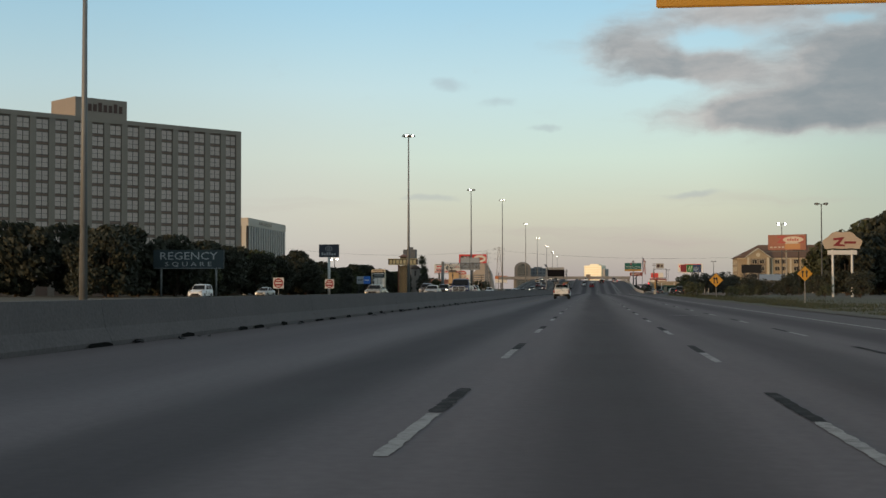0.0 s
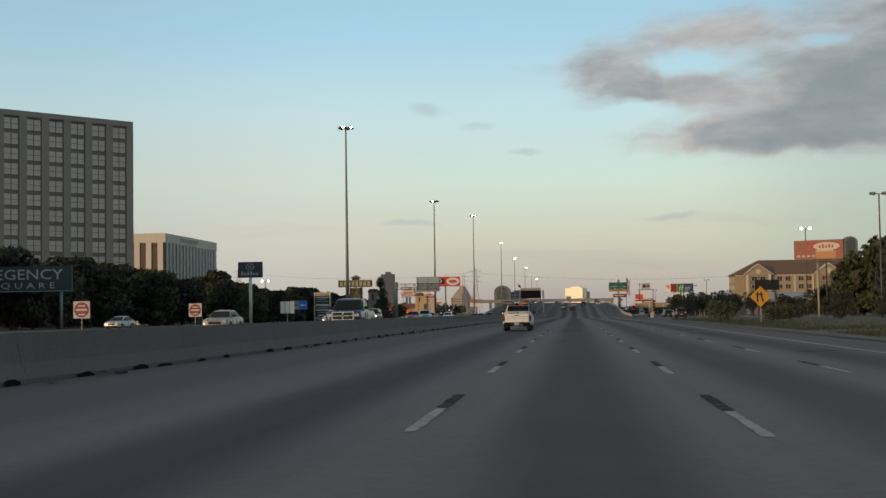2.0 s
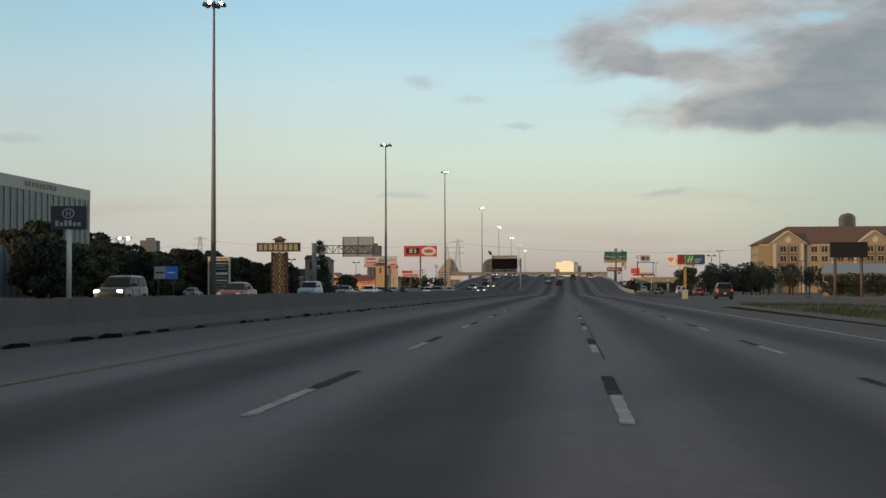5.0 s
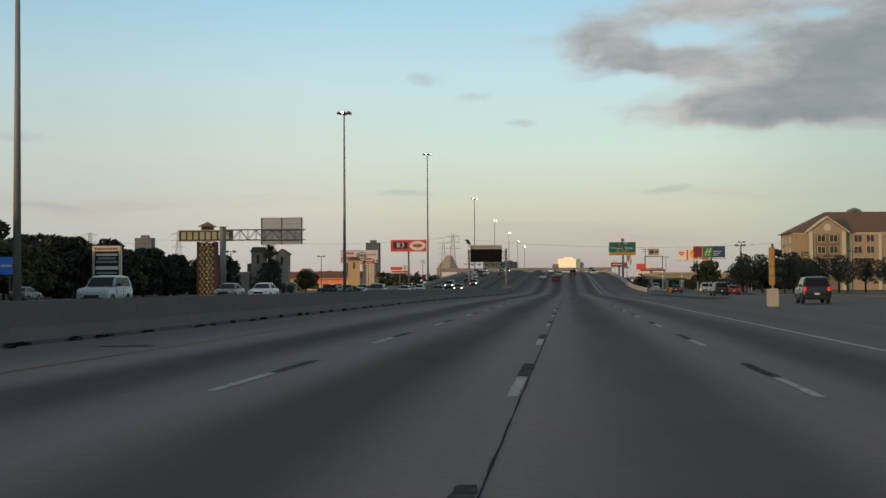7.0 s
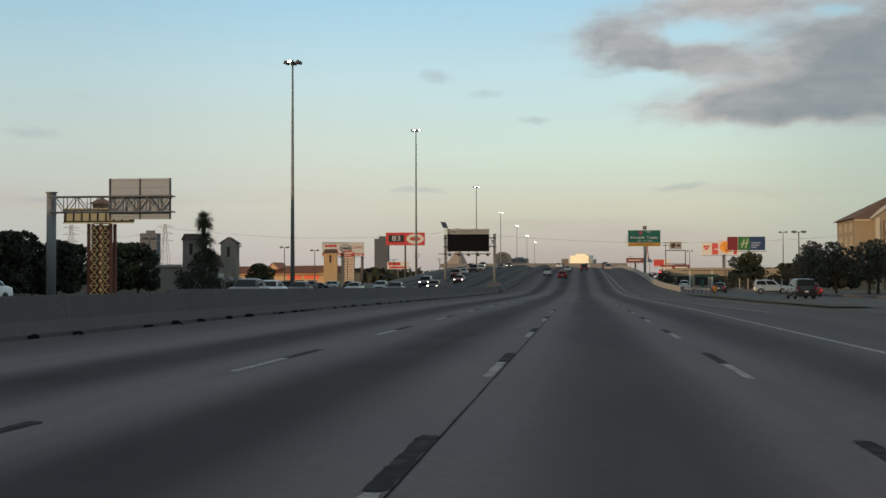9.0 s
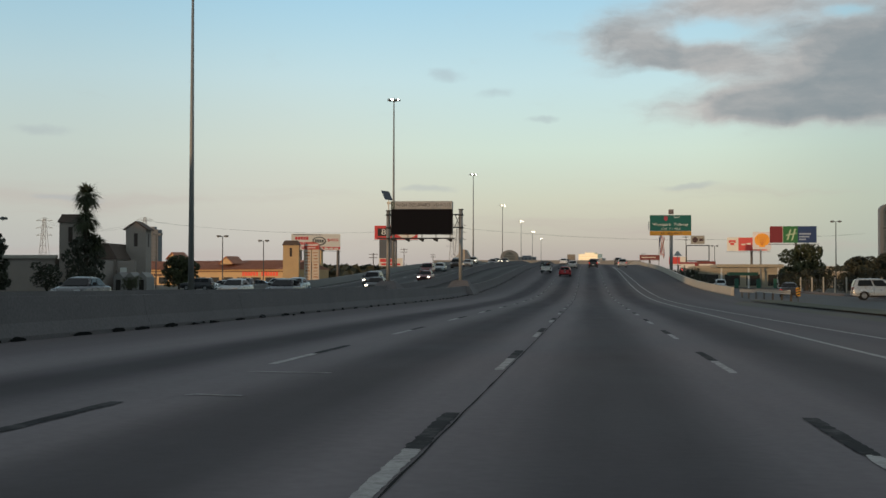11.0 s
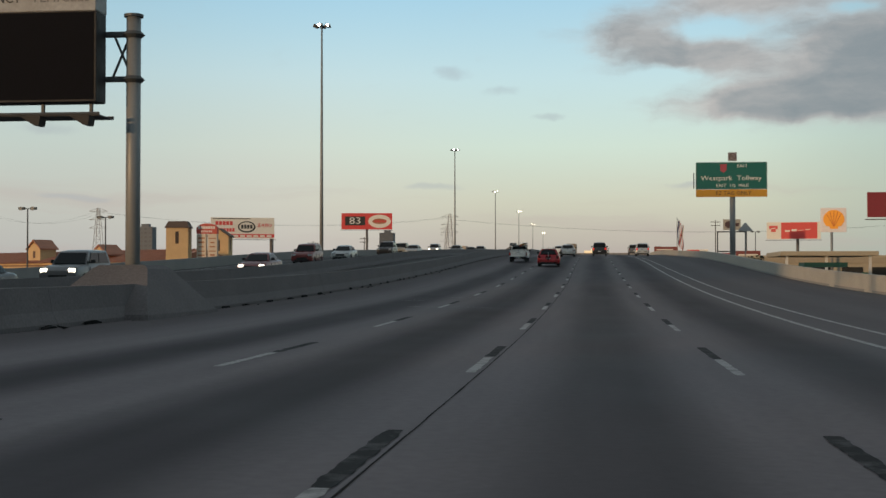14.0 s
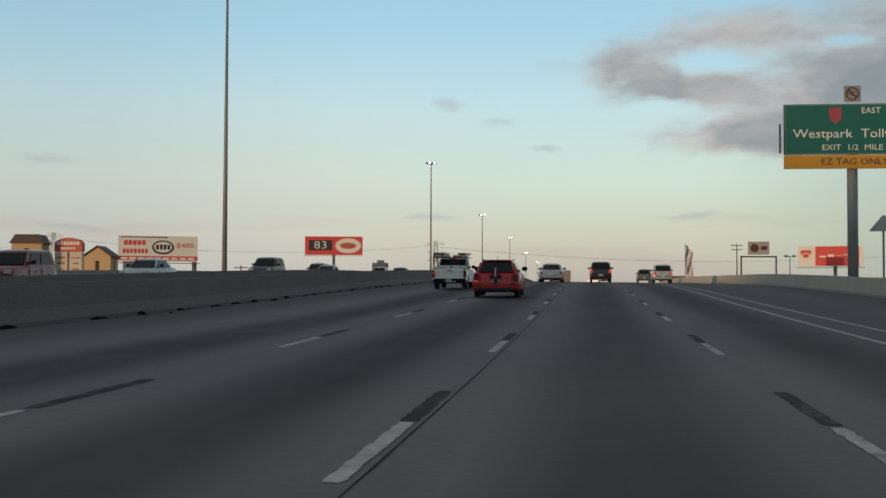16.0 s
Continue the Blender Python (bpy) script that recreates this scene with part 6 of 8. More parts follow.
def twin_lamp(x, y, top, lit):
    g = ground_z(y)
    e = thing("lot_lamp", pose(x, y, g), "dark lot lamp pole with twin heads" + (", lit" if lit else ""), "street lamp", "lot lamps")
    h = top - g
    part("pole", tube(bmesh.new(), [(0, 0, 0), (0, 0, h)], [.13, .08], 8), STEEL_D, e)
    part("arm", tube(bmesh.new(), [(-.9, 0, h), (.9, 0, h)], .05, 6), STEEL_D, e)
    for s in (-1, 1):
        hd = part("head", mk((s * .72 - .36, s * .72 + .36, -.3, .3, h - .1, h + .2), bevel=.05), STEEL_D, e)
        part("lens", tube(bmesh.new(), [(s * .72, -.301, h + .02), (s * .72, -.36, h + .02)], [.24, .20], 12), LAMP if lit else LAMP_OFF, hd)


for x, y, top, lit in ((41.0, 297, 15.2, 1), (36.8, 221, 14.8, 0), (36.5, 470, 8.5, 0), (-66, 470, 8, 0), (-70, 540, 8.5, 0), (-64, 560, 8.8, 0),
                       (-60, 575, 8.4, 0), (52.9, 597, 12.9, 0), (40, 720, 11, 0), (-68, 350, 9, 1), (56, 460, 7, 0), (30.5, 1000, 14, 0)):
    twin_lamp(x, y, top, lit)


def flag():
    g = ground_z(900)
    e = thing("flag_pole", pose(33, 900, g), "tall pole with a limp striped flag", "flag")
    part("pole", tube(bmesh.new(), [(0, 0, 0), (0, 0, 22.5)], [.2, .1], 8), STEEL, e)
    red, white, blue = mat("flag_red", (.40, .05, .05), .8), mat("flag_white", (.45, .43, .40), .8), mat("flag_blue", (.03, .04, .12), .8)
    for i in range(9):
        bm = bmesh.new()
        row = None
        for k in range(12):
            z = 22 - k * .85
            x = .15 + i * .24 + .22 * math.sin(k * .8 + i)
            dy = .3 * math.sin(i * 1.7 + k * .5)
            c = (bm.verts.new((x, dy, z - .3 * i)), bm.verts.new((x + .24, .3 * math.sin((i + 1) * 1.7 + k * .5), z - .3 * (i + 1))))
            if row:
                bm.faces.new((row[0], row[1], c[1], c[0]))
            row = c
        part("stripe", bm, blue if i < 2 else (red if i % 2 else white), e)


flag()


def object_marker():
    g = ground_z(426)
    e = thing("object_marker", pose(19.4, 425.6, g), "yellow and black striped marker panel on a short post", "road sign")
    part("post", tube(bmesh.new(), [(0, .05, 0), (0, .05, 1.1)], .04, 6), STEEL_D, e)
    pl = part("plate", mk((-.17, .17, 0, .03, .45, 1.1), bevel=.008), SIGN_Y, e)
    for k in range(3):
        z = .47 + k * .2
        part("stripe", prism(bmesh.new(), [(-.17, z), (.17, z + .12), (.17, z + .21), (-.17, z + .09)], "y", -.008, -.002), BLACK, pl)


object_marker()


def roadside_signal():
    g = ground_z(266)
    e = thing("traffic_signal", pose(12.4, 267.3, g + .25), "yellow traffic signal heads on a post beside a white cabinet", "traffic light")
    part("post", tube(bmesh.new(), [(0, 0, 0), (0, 0, 2.9)], .06, 8), STEEL, e)
    yl = mat("signal_yellow", (.36, .21, .05), .5)
    hd = part("signal_head", mk((-.16, .10, -.17, .17, 1.0, 2.82), bevel=.04), yl, e)
    for i in range(4):
        z = 1.24 + i * .45
        part("visor", tube(bmesh.new(), [(.10, 0, z), (.42, 0, z - .05)], [.19, .16], 12), BLACK, hd)
        part("section_joint", mk((-.165, .105, -.175, .175, z + .215, z + .23)), BLACK, hd)
    part("mount", mk((-.05, .05, -.05, .05, 2.82, 3.0)), STEEL_D, e)
    part("cabinet", mk((-.36, .16, -.9, -.35, 0, .85), bevel=.03), CONC_L, e, "white cabinet")


roadside_signal()


def red_signal(x, y, z):
    """A signal on the frontage road that shows red."""
    g = ground_z(y)
    e = thing("traffic_signal", pose(x, y, g), "dark traffic signal showing red beside the frontage road", "traffic light")
    h = z - g
    part("post", tube(bmesh.new(), [(.7, .3, -.1), (.7, .3, h + 1.4)], .12, 8), STEEL_D, e)
    part("arm", tube(bmesh.new(), [(.7, .3, h + .9), (-.5, .3, h + .9)], .06, 6), STEEL_D, e)
    hd = part("signal_head", mk((-.45, .45, .0, .28, h - 2.0, h + .7), bevel=.05), BLACK, e)
    red = mat("lit_red_signal", (.6, .03, .02), .3, emit=(1, .06, .05), power=3.5)
    for i in range(3):
        zz = h - i * .85
        part("signal_lens", tube(bmesh.new(), [(0, 0, zz), (0, -.05, zz)], .32, 14), red if i == 0 else mat("dark_lens", (.02, .025, .02), .2), hd)
        part("visor", tube(bmesh.new(), [(0, 0, zz + .2), (0, -.35, zz + .25)], .22, 10), BLACK, hd) if i else None


red_signal(28.66, 693.5, 3.63)
# ---- trees and shrubs ----
def leaf_cloud(lobes, count, size, seed):
    r = random.Random(seed)
    verts, faces = [], []
    vol = [a[3] * a[4] * a[5] for a in lobes]
    for i in range(count):
        x, y, z, a, b, c = r.choices(lobes, vol)[0]
        while True:
            p = Vector((r.uniform(-1, 1), r.uniform(-1, 1), r.uniform(-1, 1)))
            if .15 < p.length < 1:
                break
        p = p * (p.length ** -.45)
        if noise.noise(Vector((p.x * 2.3 + x, p.y * 2.3 + y, p.z * 2.3 + z))) < -.22:
            continue
        c0 = Vector((x + p.x * a, y + p.y * b, z + p.z * c))
        n = Vector((r.gauss(0, 1), r.gauss(0, 1), r.gauss(.4, .8))).normalized()
        u = n.orthogonal().normalized()
        v = n.cross(u)
        s = size * r.uniform(.6, 1.35)
        k = len(verts)
        verts += [tuple(c0 + u * s), tuple(c0 + v * s * .55), tuple(c0 - u * s), tuple(c0 - v * s * .55)]
        faces.append((k, k + 1, k + 2, k + 3))
    return verts, faces


def make_tree(seed, height, spread, leaf, label, name="tree", leaves=3800, bare=.28, size=.30):
    r = random.Random(seed)
    e = thing(name, pose(0, 0, -200), label, "tree" if name == "tree" else "shrub")
    bm = bmesh.new()
    th = height * bare
    tube(bm, [(0, 0, -.2), (r.uniform(-.1, .1), r.uniform(-.1, .1), th), (r.uniform(-.3, .3), r.uniform(-.3, .3), height * .62)], [height * .032, height * .024, height * .010], 8)
    lobes = []
    for i in range(13):
        a = i * 2.4 + r.uniform(-.4, .4)
        d = spread * r.uniform(.30, .68)
        z = height * (bare + .10 + (.74 - bare) * i / 12) * r.uniform(.9, 1.1)
        tip = (math.cos(a) * d, math.sin(a) * d, z)
        tube(bm, [(0, 0, th * r.uniform(.7, 1.2)), (tip[0] * .5, tip[1] * .5, (th + z) / 2 + .2), tip], [height * .016, height * .010, height * .004], 5)
        lobes.append((*tip, spread * r.uniform(.26, .42), spread * r.uniform(.26, .42), height * r.uniform(.10, .18)))
    lobes.append((0, 0, height * .84, spread * .42, spread * .42, height * .15))
    part("trunk", bm, BARK, e)
    vs, fs = leaf_cloud(lobes, leaves, size, seed)
    me = bpy.data.meshes.new("crown")
    me.from_pydata(vs, [], fs)
    me.materials.append(leaf)
    share("crown", me, e, Matrix())
    return e


TREES = [make_tree(11, 8.0, 4.6, LEAF_D, "dense dark-leaved tree beside the road", leaves=6000, bare=.06), make_tree(12, 8.6, 4.4, LEAF_D, "dark bushy roadside tree", leaves=6000, bare=.05), make_tree(13, 7.6, 5.0, LEAF_M, "broad green-leaved tree beside the road", leaves=5600, bare=.12)]
OPEN_TREES = [make_tree(14, 8.0, 4.0, LEAF_G, "loose grey-green tree behind the frontage road", leaves=2300, bare=.22, size=.24), make_tree(15, 7.6, 3.6, LEAF_G, "thin grey-green tree with bare stems", leaves=1800, bare=.30, size=.24)]
SHRUBS = [make_tree(21, 2.4, 1.9, LEAF_M, "green shrub on the verge", "shrub", 1500, .10, .12), make_tree(22, 3.4, 2.2, LEAF_D, "dark rounded shrub beside the road", "shrub", 1800, .10, .15)]


def plant(src, x, y, s=1.0, sz=None, dz=0.0):
    m = pose(x, y, ground_z(y) + dz, 0, 0, (x * 37 + y * 17) % 360) @ Matrix.Diagonal((s, s, sz or s, 1))
    return copy_thing(src, m)


r = random.Random(31)
# dense row along the far frontage
for i in range(46):
    y = 196 + i * 5.3 + r.uniform(-1.5, 1.5)
    if 300 < y < 316:
        continue
    plant(TREES[r.choice((0, 0, 1, 1, 2))], -66 - r.uniform(0, 9) - (3 if y < 300 else 0), y, r.uniform(.82, 1.12) * (0.98 if y > 330 else 1.18))
for i in range(16):
    plant(TREES[r.choice((0, 1))], -84 - r.uniform(0, 12), 200 + i * 15 + r.uniform(-4, 4), r.uniform(1.0, 1.25))
for x, y, s in ((-80, 452, .95), (-74, 456, .9), (-70, 462, .85), (-92, 463, 1.0), (-100, 470, 1.0)):
    plant(TREES[1], x, y, s)
# right-hand side
for x, y, s in ((58, 300, 1.65), (66, 296, 1.8), (74, 304, 1.9), (83, 300, 1.8), (64, 312, 1.85), (92, 310, 1.9), (55, 318, 1.3), (71, 322, 1.9), (101, 300, 1.8), (50, 330, .8), (54, 306, 1.0), (50.5, 301, 1.35), (55, 296, 1.75), (61, 303, 2.2), (67, 299, 2.25), (50, 262, 1.5), (46, 250, 1.2), (56, 270, 1.6),
                (60, 610, .8), (75, 620, .9), (-66.5, 466, 1.0), (-69, 462, 1.05)):
    plant(TREES[r.choice((0, 1, 2))], x, y, s)
for x, y, s in ((47, 458, .85), (52, 452, .9), (42, 428, .72), (39, 432, .85), (36.5, 440, .9), (33, 438, .86), (31.8, 430, .72), (42, 441, .95), (45, 436, .78), (49, 430, .7), (34.5, 446, .7), (55, 444, .8), (58, 440, .8), (62, 446, .85)):
    plant(OPEN_TREES[r.choice((0, 1))], x, y, s)
for x, y, s, k in ((13.2, 178, .85, 0), (19, 186, .6, 0), (21, 193, .7, 0), (23, 205, .8, 1), (25, 214, .75, 0), (27, 222, .8, 1), (29, 205, .9, 1), (31, 190, .9, 1), (30, 178, .7, 0), (33, 170, .9, 1), (35, 182, 1.0, 1),
                   (38, 160, .9, 1), (36, 150, .7, 0), (40, 172, 1.1, 1), (33, 228, 1.0, 1), (28.5, 236, .8, 1), (45, 370, 1.0, 1), (47.5, 371, 1.1, 1), (50, 370, 1.05, 1), (53, 371, 1.1, 1), (56, 370, 1.0, 1), (32.5, 504, .9, 1), (35, 505, 1.0, 1), (37.6, 504, .85, 1), (40.4, 503, 1.0, 1), (43, 503, .95, 1), (31, 512, .8, 1), (18, 560, 1.0, 1), (20, 566, .9, 0), (22, 572, 1.1, 1), (24, 578, .9, 1), (-58.5, 480, .9, 1), (-59.5, 498, .8, 0), (-60, 470, 1.0, 1)):
    plant(SHRUBS[k], x, y, s)
plant(TREES[2], 36.2, 530, .78, .98)
for x, y, s in ((41, 512, .62), (45, 514, .7), (49, 510, .75), (53, 515, .7)):
    plant(TREES[0], x, y, s)
plant(TREES[2], -61.6, 526, .74, .72)
# first seven: tall trees kept out of view, added to shade the mission shops
for x, y, s in ((-106, 461, 1.55), (-112, 455, 1.9), (-118, 449, 2.1), (-124, 443, 2.15), (-130, 437, 2.1), (-136, 431, 2.1), (-121, 436, 2.1), (-98, 468, 1.3), (-106, 474, 1.35), (-114, 482, 1.4), (-104, 486, 1.4), (-122, 470, 1.35), (-112, 462, 1.35), (-96, 456, 1.2), (-76, 205, 1.45), (-84, 212, 1.5), (-72, 196, 1.35), (-90, 204, 1.5), (-70, 187, 1.2)):
    plant(TREES[0], x, y, s)
plant(SHRUBS[1], -61.6, 485.5, 1.5, 2.1)
# far woods along the horizon
for side in (-1, 1):
    vs, fs = leaf_cloud([(side * (120 + i * 26 + (i % 3) * 9), 1150 + (i * 67) % 420, 3.5, 34, 20, 5.5 + (i % 4)) for i in range(24)], 16000, 2.6, 50 + side)
    me = bpy.data.meshes.new("far_woods")
    me.from_pydata(vs, [], fs)
    me.materials.append(LEAF_D)
    tagged(new("far_woods", me), "low dark line of far trees", "trees", kind="stuff")
for o in TREES + OPEN_TREES + SHRUBS:
    for c in list(o.children_recursive):
        bpy.data.objects.remove(c)
    bpy.data.objects.remove(o)


def palm(x, y, top, crown=1.9):
    g = ground_z(y)
    e = thing("palm_tree", pose(x, y, g), "tall fan palm with a shaggy crown", "tree", "palms")
    h = top - g - crown * .6
    part("trunk", tube(bmesh.new(), [(0, 0, -.1), (.1, 0, h * .5), (.05, .05, h)], [.28, .2, .2], 10), BARK, e)
    r = random.Random(int(x * 7 + y))
    verts, faces = [], []
    for i in range(84):
        a, up = r.uniform(0, 6.28), r.uniform(-1.1, 1.25)
        d = Vector((math.cos(a) * math.cos(up), math.sin(a) * math.cos(up), math.sin(up)))
        side = d.cross(Vector((0, 0, 1))).normalized()
        base = Vector((.05, .05, h)) + d * .15
        for k in range(7):
            t = (k - 3) / 3
            dd = (d + side * t * .75).normalized()
            L = crown * r.uniform(.75, 1.05) * (1 - .25 * abs(t))
            tip = base + dd * L + Vector((0, 0, -.45 * crown * r.uniform(.3, .8)))
            mid = base + dd * L * .55
            n = len(verts)
            verts += [tuple(base), tuple(mid + side * .06), tuple(tip), tuple(mid - side * .06)]
            faces.append((n, n + 1, n + 2, n + 3))
    me = bpy.data.meshes.new("fronds")
    me.from_pydata(verts, [], faces)
    me.materials.append(LEAF_P)
    share("fronds", me, e, Matrix())
    # skirt of dead leaves under the crown
    verts, faces = [], []
    for i in range(160):
        a, z = r.uniform(0, 6.28), h - r.uniform(.1, crown * .9)
        rr = .25 + .5 * (1 - (h - z) / crown)
        k = len(verts)
        verts += [(math.cos(a) * rr, math.sin(a) * rr, z), (math.cos(a + .25) * rr * .8, math.sin(a + .25) * rr * .8, z + .1), (math.cos(a + .1) * rr * .7, math.sin(a + .1) * rr * .7, z - .7)]
        faces.append((k, k + 1, k + 2))
    me = bpy.data.meshes.new("dead_skirt")
    me.from_pydata(verts, [], faces)
    me.materials.append(BARK)
    share("dead_skirt", me, e, Matrix())


palm(-62.2, 488.0, 13.4, 2.5)
palm(-61.4, 485.6, 9.9, 2.5)
palm(-60.9, 487.6, 7.0, 2.3)

# ---- vehicles ----
def arch(cy, r, z0, n=9):
    """Points of a wheel opening from rear to front."""
    out = []
    for i in range(n + 1):
        a = math.pi - math.pi * i / n
        out.append((cy + r * math.cos(a), max(z0, .33 + r * math.sin(a) * 1.0)))
    out[0] = (cy - r, z0)
    out[-1] = (cy + r, z0)
    return out


def hull(bm, outline, W, top_from=.55, tuck=.10, ends=.055):
    """A body shell: one side outline, swept across the width, drawn in towards the sides."""
    ymid = (min(p[0] for p in outline) + max(p[0] for p in outline)) / 2
    half = max(p[0] for p in outline) - ymid
    ztop = max(p[1] for p in outline)
    secs = []
    for f, k in ((-1, 1), (-.97, .55), (-.90, .22), (-.7, .05), (0, 0), (.7, .05), (.90, .22), (.97, .55), (1, 1)):
        ring = []
        for y, z in outline:
            u = (y - ymid) / half
            yy = ymid + (y - ymid) * (1 - ends * k * abs(u) ** 3)
            zz = z - (tuck * k * max(0, (z - top_from) / max(.01, ztop - top_from)) if z > top_from else 0)
            bulge = 1 - .035 * abs((z - .62) / .5) ** 2 * (1 if abs(f) > .8 else 0)
            ring.append(bm.verts.new((f * W / 2 * bulge, yy, zz)))
        secs.append(ring)
    n = len(outline)
    fs = []
    for a, b in zip(secs, secs[1:]):
        for i in range(n):
            fs.append(bm.faces.new((a[i], a[(i + 1) % n], b[(i + 1) % n], b[i])))
    fs += [bm.faces.new(secs[0][::-1]), bm.faces.new(secs[-1])]
    bmesh.ops.recalc_face_normals(bm, faces=fs)
    bmesh.ops.triangulate(bm, faces=[f for f in fs if len(f.verts) > 4])
    return bm


def cabin_mesh(bm, base, top, wb, wt, zb, zt, crown=.05):
    """Greenhouse between belt and roof: base and top are (rear, front)."""
    ys = lambda a, b, s: a + (b - a) * s
    rings = []
    for s, z, w in ((0, zb, wb), (.5, (zb + zt) / 2 + .02, (wb + wt) / 2 + .012), (.93, zt - .05, wt + .005), (1.0, zt, wt - .09)):
        r, f = ys(base[0], top[0], s), ys(base[1], top[1], s)
        if s == 1.0:
            r, f = r + .10, f - .12
        ring = []
        for fx, fy in ((-1, 0), (-.55, -.03), (.55, -.03), (1, 0)):
            ring.append(bm.verts.new((fx * w / 2, r + (fy * .8 if True else 0), z)))
        for fx, fy in ((1, 0), (.55, .05), (-.55, .05), (-1, 0)):
            ring.append(bm.verts.new((fx * w / 2, f + fy, z)))
        rings.append(ring)
    fs = []
    for a, b in zip(rings, rings[1:]):
        for i in range(8):
            fs.append(bm.faces.new((a[i], a[(i + 1) % 8], b[(i + 1) % 8], b[i])))
    c = [bm.verts.new((x, y, zt + crown)) for x, y in ((-wt * .25, top[0] + .35), (wt * .25, top[0] + .35), (wt * .25, top[1] - .4), (-wt * .25, top[1] - .4))]
    t = rings[-1]
    fs += [bm.faces.new((t[0], t[1], c[0])), bm.faces.new((t[1], t[2], c[1], c[0])), bm.faces.new((t[2], t[3], c[1])), bm.faces.new((t[3], t[4], c[2], c[1])),
           bm.faces.new((t[4], t[5], c[2])), bm.faces.new((t[5], t[6], c[3], c[2])), bm.faces.new((t[6], t[7], c[3])), bm.faces.new((t[7], t[0], c[0], c[3])), bm.faces.new(c)]
    bmesh.ops.recalc_face_normals(bm, faces=fs)
    return bm


def quad_slab(bm, pts, thick=.012):
    """A thin slab on four points in order, raised along its normal."""
    p = [Vector(q) for q in pts]
    n = (p[1] - p[0]).cross(p[2] - p[0]).normalized() * thick
    A, B = [bm.verts.new(q) for q in p], [bm.verts.new(q + n) for q in p]
    bm.faces.new(B)
    for i in range(len(p)):
        bm.faces.new((A[i], A[(i + 1) % len(p)], B[(i + 1) % len(p)], B[i]))
    return bm


def wheel(parent, x, y, r, w):
    s = 1 if x > 0 else -1
    bm = bmesh.new()
    prof = [(.0, r * .60), (.0, r * .90), (.12, r), (.88, r), (1.0, r * .90), (1.0, r * .60)]
    seg = 24
    rings = [[bm.verts.new((x - s * w * a, y + q * math.cos(2 * math.pi * k / seg), r + q * math.sin(2 * math.pi * k / seg))) for k in range(seg)] for a, q in prof]
    for a, b in zip(rings, rings[1:]):
        for k in range(seg):
            bm.faces.new((a[k], a[(k + 1) % seg], b[(k + 1) % seg], b[k]))
    bmesh.ops.recalc_face_normals(bm, faces=bm.faces)
    t = part("wheel", bm, RUBBER, parent, smooth=True)
    bm = bmesh.new()
    x1 = x - s * .015
    rim = [[bm.verts.new((x1 - s * d, y + q * math.cos(2 * math.pi * k / 20), r + q * math.sin(2 * math.pi * k / 20))) for k in range(20)] for d, q in ((.0, r * .63), (.02, r * .56), (.07, r * .50))]
    for a, b in zip(rim, rim[1:]):
        for k in range(20):
            bm.faces.new((a[k], a[(k + 1) % 20], b[(k + 1) % 20], b[k]))
    bm.faces.new(rim[-1])
    for i in range(6):
        a = 2 * math.pi * i / 6
        c, q = math.cos(a), math.sin(a)
        p0, p1 = r * .10, r * .56
        e = r * .07
        pts = [(x1 - s * .015, y + c * p0 - q * e, r + q * p0 + c * e), (x1 - s * .015, y + c * p0 + q * e, r + q * p0 - c * e), (x1 - s * .02, y + c * p1 + q * e, r + q * p1 - c * e), (x1 - s * .02, y + c * p1 - q * e, r + q * p1 + c * e)]
        bm.faces.new([bm.verts.new(p) for p in pts])
    tube(bm, [(x1 - s * .05, y, r), (x1, y, r)], r * .16, 10)
    part("rim", bm, ALLOY, t)


KINDS = {
    # length, width, rear axle, front axle, wheel radius, outline top (rear to front, y and z), cabin base, cabin top, widths, belt, roof
    "sedan": dict(L=4.75, W=1.80, ax=(1.0, 3.75), r=.325, top=[(4.72, .45), (4.70, .68), (4.45, .82), (3.55, .95), (3.1, .97), (1.0, .98), (.45, .99), (.12, .93), (.02, .66), (.05, .40)], base=(.62, 3.45), roof=(1.35, 2.62), wb=1.62, wt=1.22, zb=.95, zt=1.42),
    "hatch": dict(L=4.30, W=1.77, ax=(.78, 3.38), r=.325, top=[(4.28, .45), (4.26, .72), (4.0, .87), (3.35, 1.00), (3.0, 1.02), (1.0, 1.05), (.35, 1.06), (.10, .98), (.0, .68), (.05, .42)], base=(.12, 3.42), roof=(.58, 2.35), wb=1.62, wt=1.22, zb=1.02, zt=1.54),
    "compact": dict(L=4.20, W=1.76, ax=(.80, 3.32), r=.315, top=[(4.18, .45), (4.15, .66), (3.9, .80), (3.3, .92), (3.0, .94), (1.0, .95), (.40, .95), (.16, .90), (.03, .66), (.0, .52), (.04, .36)], base=(.20, 3.42), roof=(.72, 2.35), wb=1.60, wt=1.16, zb=.93, zt=1.37),
    "suv": dict(L=4.65, W=1.84, ax=(.95, 3.65), r=.37, top=[(4.63, .5), (4.62, .85), (4.4, 1.02), (3.5, 1.12), (3.2, 1.14), (1.0, 1.15), (.3, 1.15), (.06, 1.08), (.0, .72), (.04, .45)], base=(.08, 3.30), roof=(.32, 2.55), wb=1.70, wt=1.40, zb=1.12, zt=1.74),
    "truck": dict(L=5.4, W=1.90, ax=(1.15, 4.45), r=.38, top=[(5.38, .55), (5.38, .95), (5.2, 1.10), (4.1, 1.16), (3.7, 1.17), (2.05, 1.16), (2.0, 1.10), (.1, 1.10), (.0, 1.05), (.0, .55)], base=(1.98, 3.95), roof=(2.18, 3.25), wb=1.66, wt=1.40, zb=1.14, zt=1.74),
}


